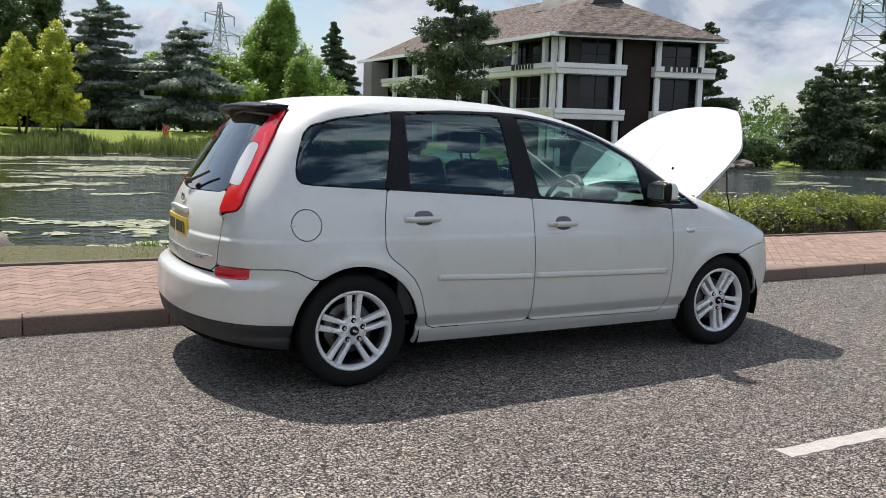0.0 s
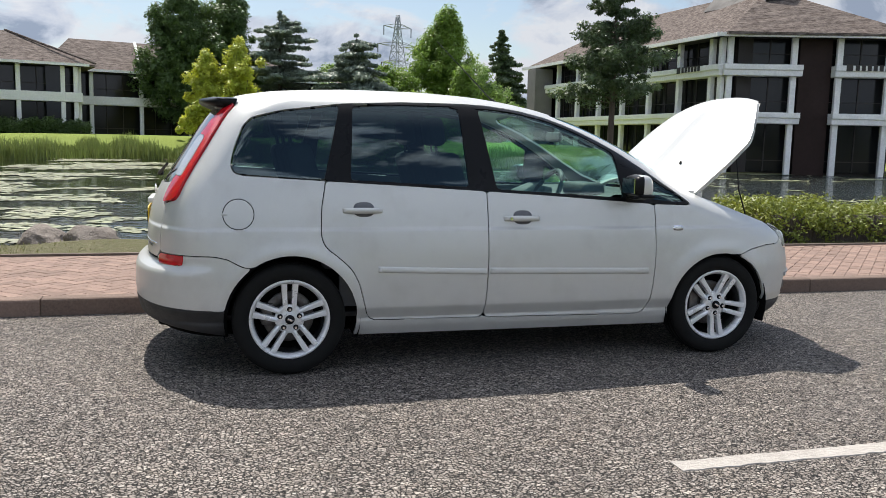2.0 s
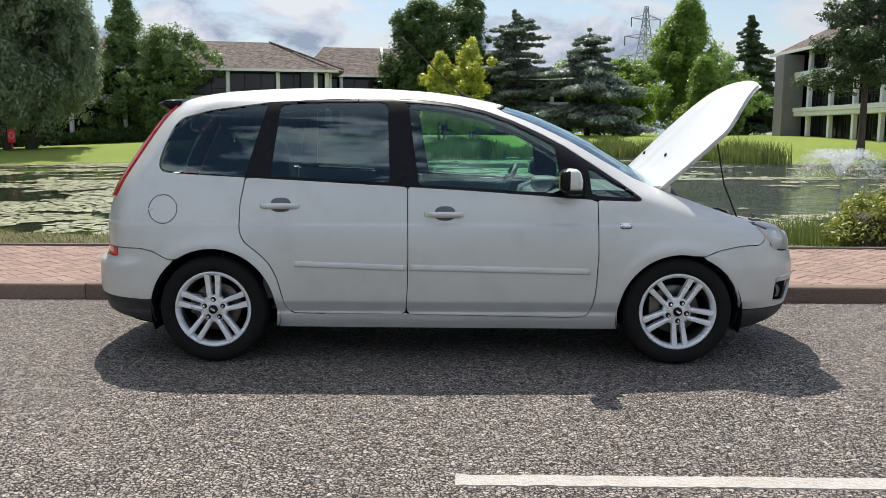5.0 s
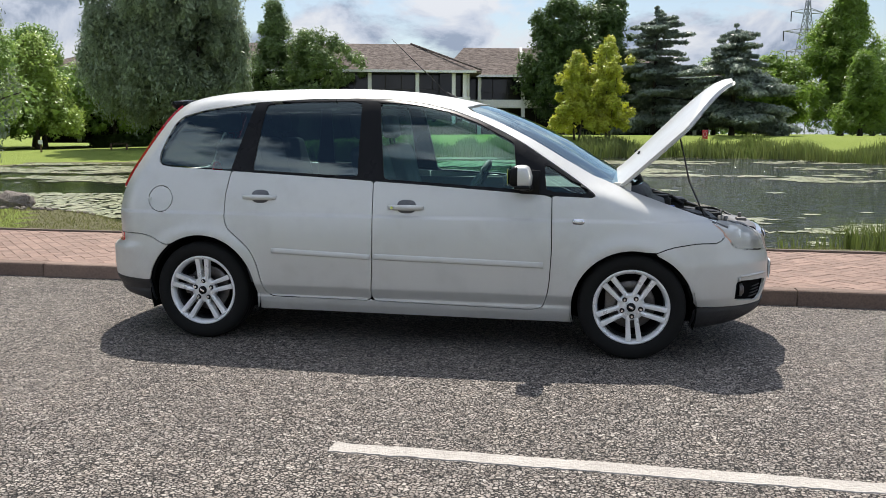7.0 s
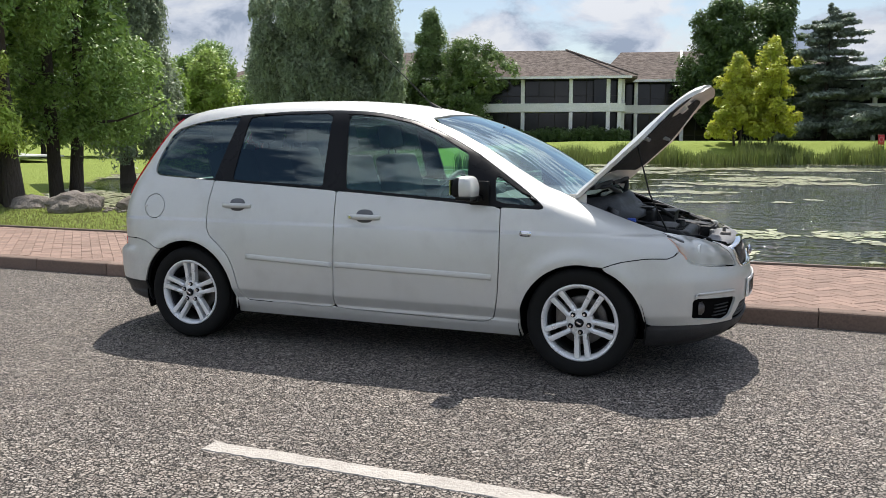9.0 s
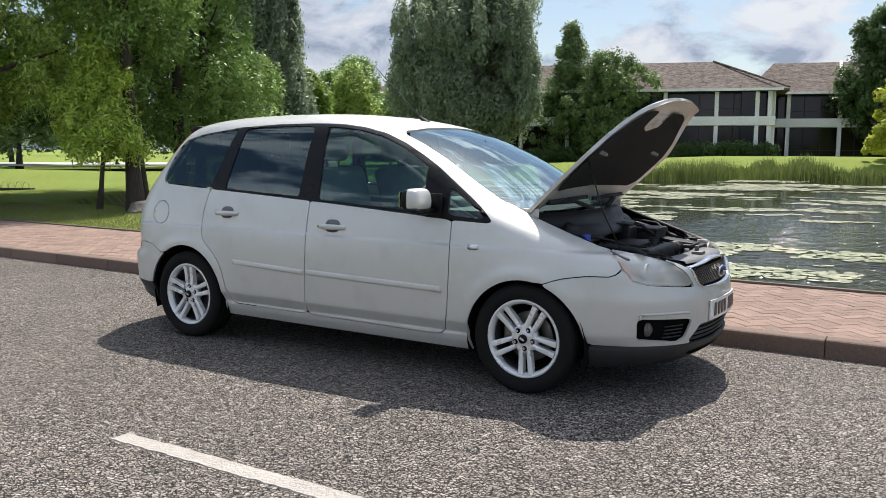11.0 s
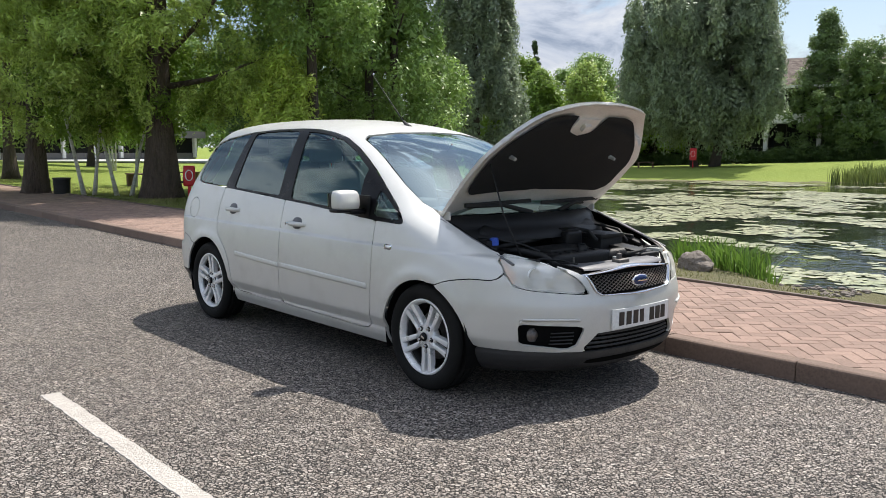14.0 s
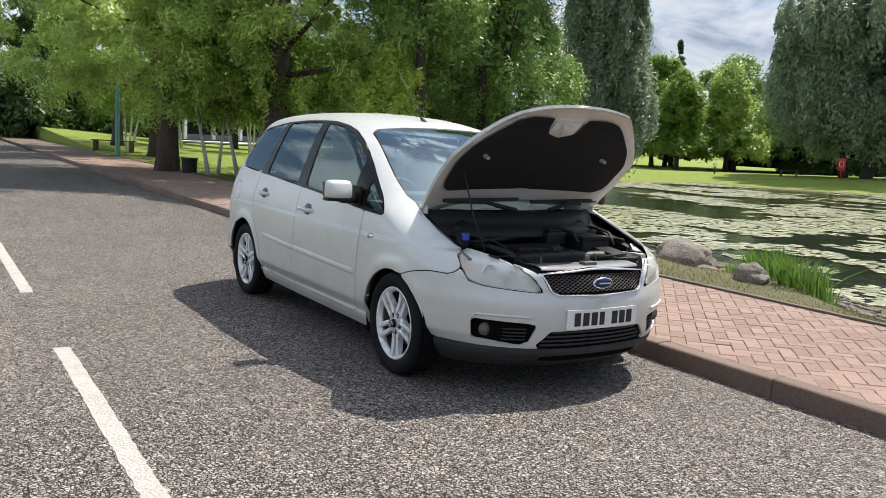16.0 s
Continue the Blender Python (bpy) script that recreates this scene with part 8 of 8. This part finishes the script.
def kerb_stone_mesh():
    prof = [(0.970, -0.05), (0.972, 0.100), (0.976, 0.112), (0.986, 0.119), (1.0, 0.121), (1.085, 0.122), (1.095, 0.118), (1.095, -0.05)]
    v, f = [], []
    n = len(prof)
    for x, s in ((-0.4545, 0.004), (-0.4505, 0), (0.4505, 0), (0.4545, 0.004)):
        for y, z in prof:
            v.append((x, y + (s if y < 1.03 else -s), z - s * 0.7))
    for i in range(3):
        for j in range(n - 1):
            f.append((i * n + j, (i + 1) * n + j, (i + 1) * n + j + 1, i * n + j + 1))
    f += [tuple(range(n)), tuple(3 * n + j for j in range(n))[::-1]]
    return mesh_of("kerb_stone", v, f, M["kerb_piece"], False)


def piece_mat(name, a, b, fine, bump):
    m, nt, n, l, p = nodes_of(name)
    c = mix_col(nt, noise_fac(nt, 3.0, 5.0), a, b)
    c = mix_col(nt, noise_fac(nt, fine, 4.0, 0.7), c, tuple(x * 1.25 for x in a))
    l.new(c, p.inputs["Base Color"])
    p.inputs["Roughness"].default_value = 0.9
    add_bump(nt, p, noise_fac(nt, fine * 2, 4.0, 0.7), bump, 0.003)
    return m, nt, n, l, p, c


m_, nt_, n_, l_, p_, c_ = piece_mat("kerb_stone_concrete", (0.18, 0.125, 0.097), (0.125, 0.088, 0.068), 60.0, 0.5)
l_.new(random_tint(nt_, c_, 0.85, 1.15), p_.inputs["Base Color"])
M["kerb_piece"] = m_
KS = kerb_stone_mesh()
for k in range(-40, 30):
    ob = new("kerb_stone", KS)
    ob.location = (3.93 + 0.4575 + 0.915 * k, 0, random.Random(k).uniform(-0.002, 0.002))
    ob.parent = kerb

# edging along the back of the footway
edging = thing("edging", (0, 0, 0), "thin dark concrete edging strip", "edging")
tagged(edging, kind="structure")
for k in range(-30, 30):
    part("edging_strip", box_bm((0.912, 0.05, 0.17), (0.915 * k, 3.245, 0.055), 0.006), M["kerb"], edging)

m_, nt_, n_, l_, p_, c_ = piece_mat("paving_block", (0.235, 0.158, 0.124), (0.185, 0.124, 0.097), 45.0, 0.5)
l_.new(random_tint(nt_, c_, 0.80, 1.14), p_.inputs["Base Color"])
M["paver"] = m_
m_, nt_, n_, l_, p_, c_ = piece_mat("paving_block_field", (0.235, 0.158, 0.124), (0.185, 0.124, 0.097), 45.0, 0.5)
l_.new(random_tint(nt_, c_, 0.80, 1.14, True), p_.inputs["Base Color"])
M["paver_field"] = m_


def block_shape():
    """A 200 x 100 mm block with chamfered edges, its top at z = 0."""
    a, b, c = 0.0982, 0.0482, 0.004
    v = [(sx * a, sy * b, -0.03) for sx, sy in ((-1, -1), (1, -1), (1, 1), (-1, 1))]
    v += [(sx * a, sy * b, -c) for sx, sy in ((-1, -1), (1, -1), (1, 1), (-1, 1))]
    v += [(sx * (a - c), sy * (b - c), 0.0) for sx, sy in ((-1, -1), (1, -1), (1, 1), (-1, 1))]
    f = [(8, 9, 10, 11)]
    for i in range(4):
        j = (i + 1) % 4
        f += [(i, j, 4 + j, 4 + i), (4 + i, 4 + j, 8 + j, 8 + i)]
    return v, f


BV, BF = block_shape()
PAVER = mesh_of("paver", BV, BF, M["paver"], False)
rng = random.Random(9)
field_v, field_f = [], []
singles = 0
c45 = math.sqrt(0.5)
bva = np.array(BV)
Y0, Y1 = 1.099, 3.216


def cut_block(x, y, ang):
    """The outline of a block, cut off straight at the kerb and at the edging."""
    t = radians(45 + ang)
    ca, sa = math.cos(t), math.sin(t)
    poly = [(x + px * ca - py * sa, y + px * sa + py * ca) for px, py in ((-0.0982, -0.0482), (0.0982, -0.0482), (0.0982, 0.0482), (-0.0982, 0.0482))]
    for lim, sign in ((Y0, 1), (Y1, -1)):
        out = []
        for p, q in zip(poly, poly[1:] + poly[:1]):
            ip, iq = sign * (p[1] - lim) >= 0, sign * (q[1] - lim) >= 0
            if ip:
                out.append(p)
            if ip != iq:
                k = (lim - p[1]) / (q[1] - p[1])
                out.append((p[0] + (q[0] - p[0]) * k, lim))
        poly = out
        if len(poly) < 3:
            return []
    return poly


# herringbone at 45 degrees to the kerb
for i in range(-420, 421):
    for j in range(-420, 421):
        r = (i - j) % 4
        if r == 0:
            u, w, ang = (i + 1.0) * 0.1, (j + 0.5) * 0.1, 0.0
        elif r == 3:
            u, w, ang = (i + 0.5) * 0.1, (j + 1.0) * 0.1, 90.0
        else:
            continue
        x, y = (u - w) * c45, (u + w) * c45 + 2.0
        if not (1.0 < y < 3.32 and -26 < x < 22):
            continue
        z = 0.118 + rng.uniform(-0.0025, 0.002)
        if not 1.21 < y < 3.105:
            poly = cut_block(x, y, ang)
            if len(poly) > 2:
                o, k = len(field_v), len(poly)
                field_v += [(px, py, z) for px, py in poly] + [(px, py, z - 0.03) for px, py in poly]
                field_f.append(tuple(range(o, o + k)))
                field_f += [(o + m, o + k + m, o + k + (m + 1) % k, o + (m + 1) % k) for m in range(k)]
        elif 1.7 < x < 5.6 and singles < 300:
            ob = new("paver", PAVER)
            ob.matrix_world = pose(x, y, z, rng.uniform(-0.6, 0.6), rng.uniform(-0.6, 0.6), 45 + ang)
            ob.parent = pavement
            singles += 1
        else:
            t = radians(45 + ang)
            ca, sa = math.cos(t), math.sin(t)
            q = np.stack([bva[:, 0] * ca - bva[:, 1] * sa + x, bva[:, 0] * sa + bva[:, 1] * ca + y, bva[:, 2] + z], 1)
            o = len(field_v)
            field_v += list(q)
            field_f += [tuple(k + o for k in g) for g in BF]
field = solid("paver_field", field_v, field_f, M["paver_field"], pavement, "buff-red paving blocks laid herringbone", False)
tagged(field, kind="stuff")
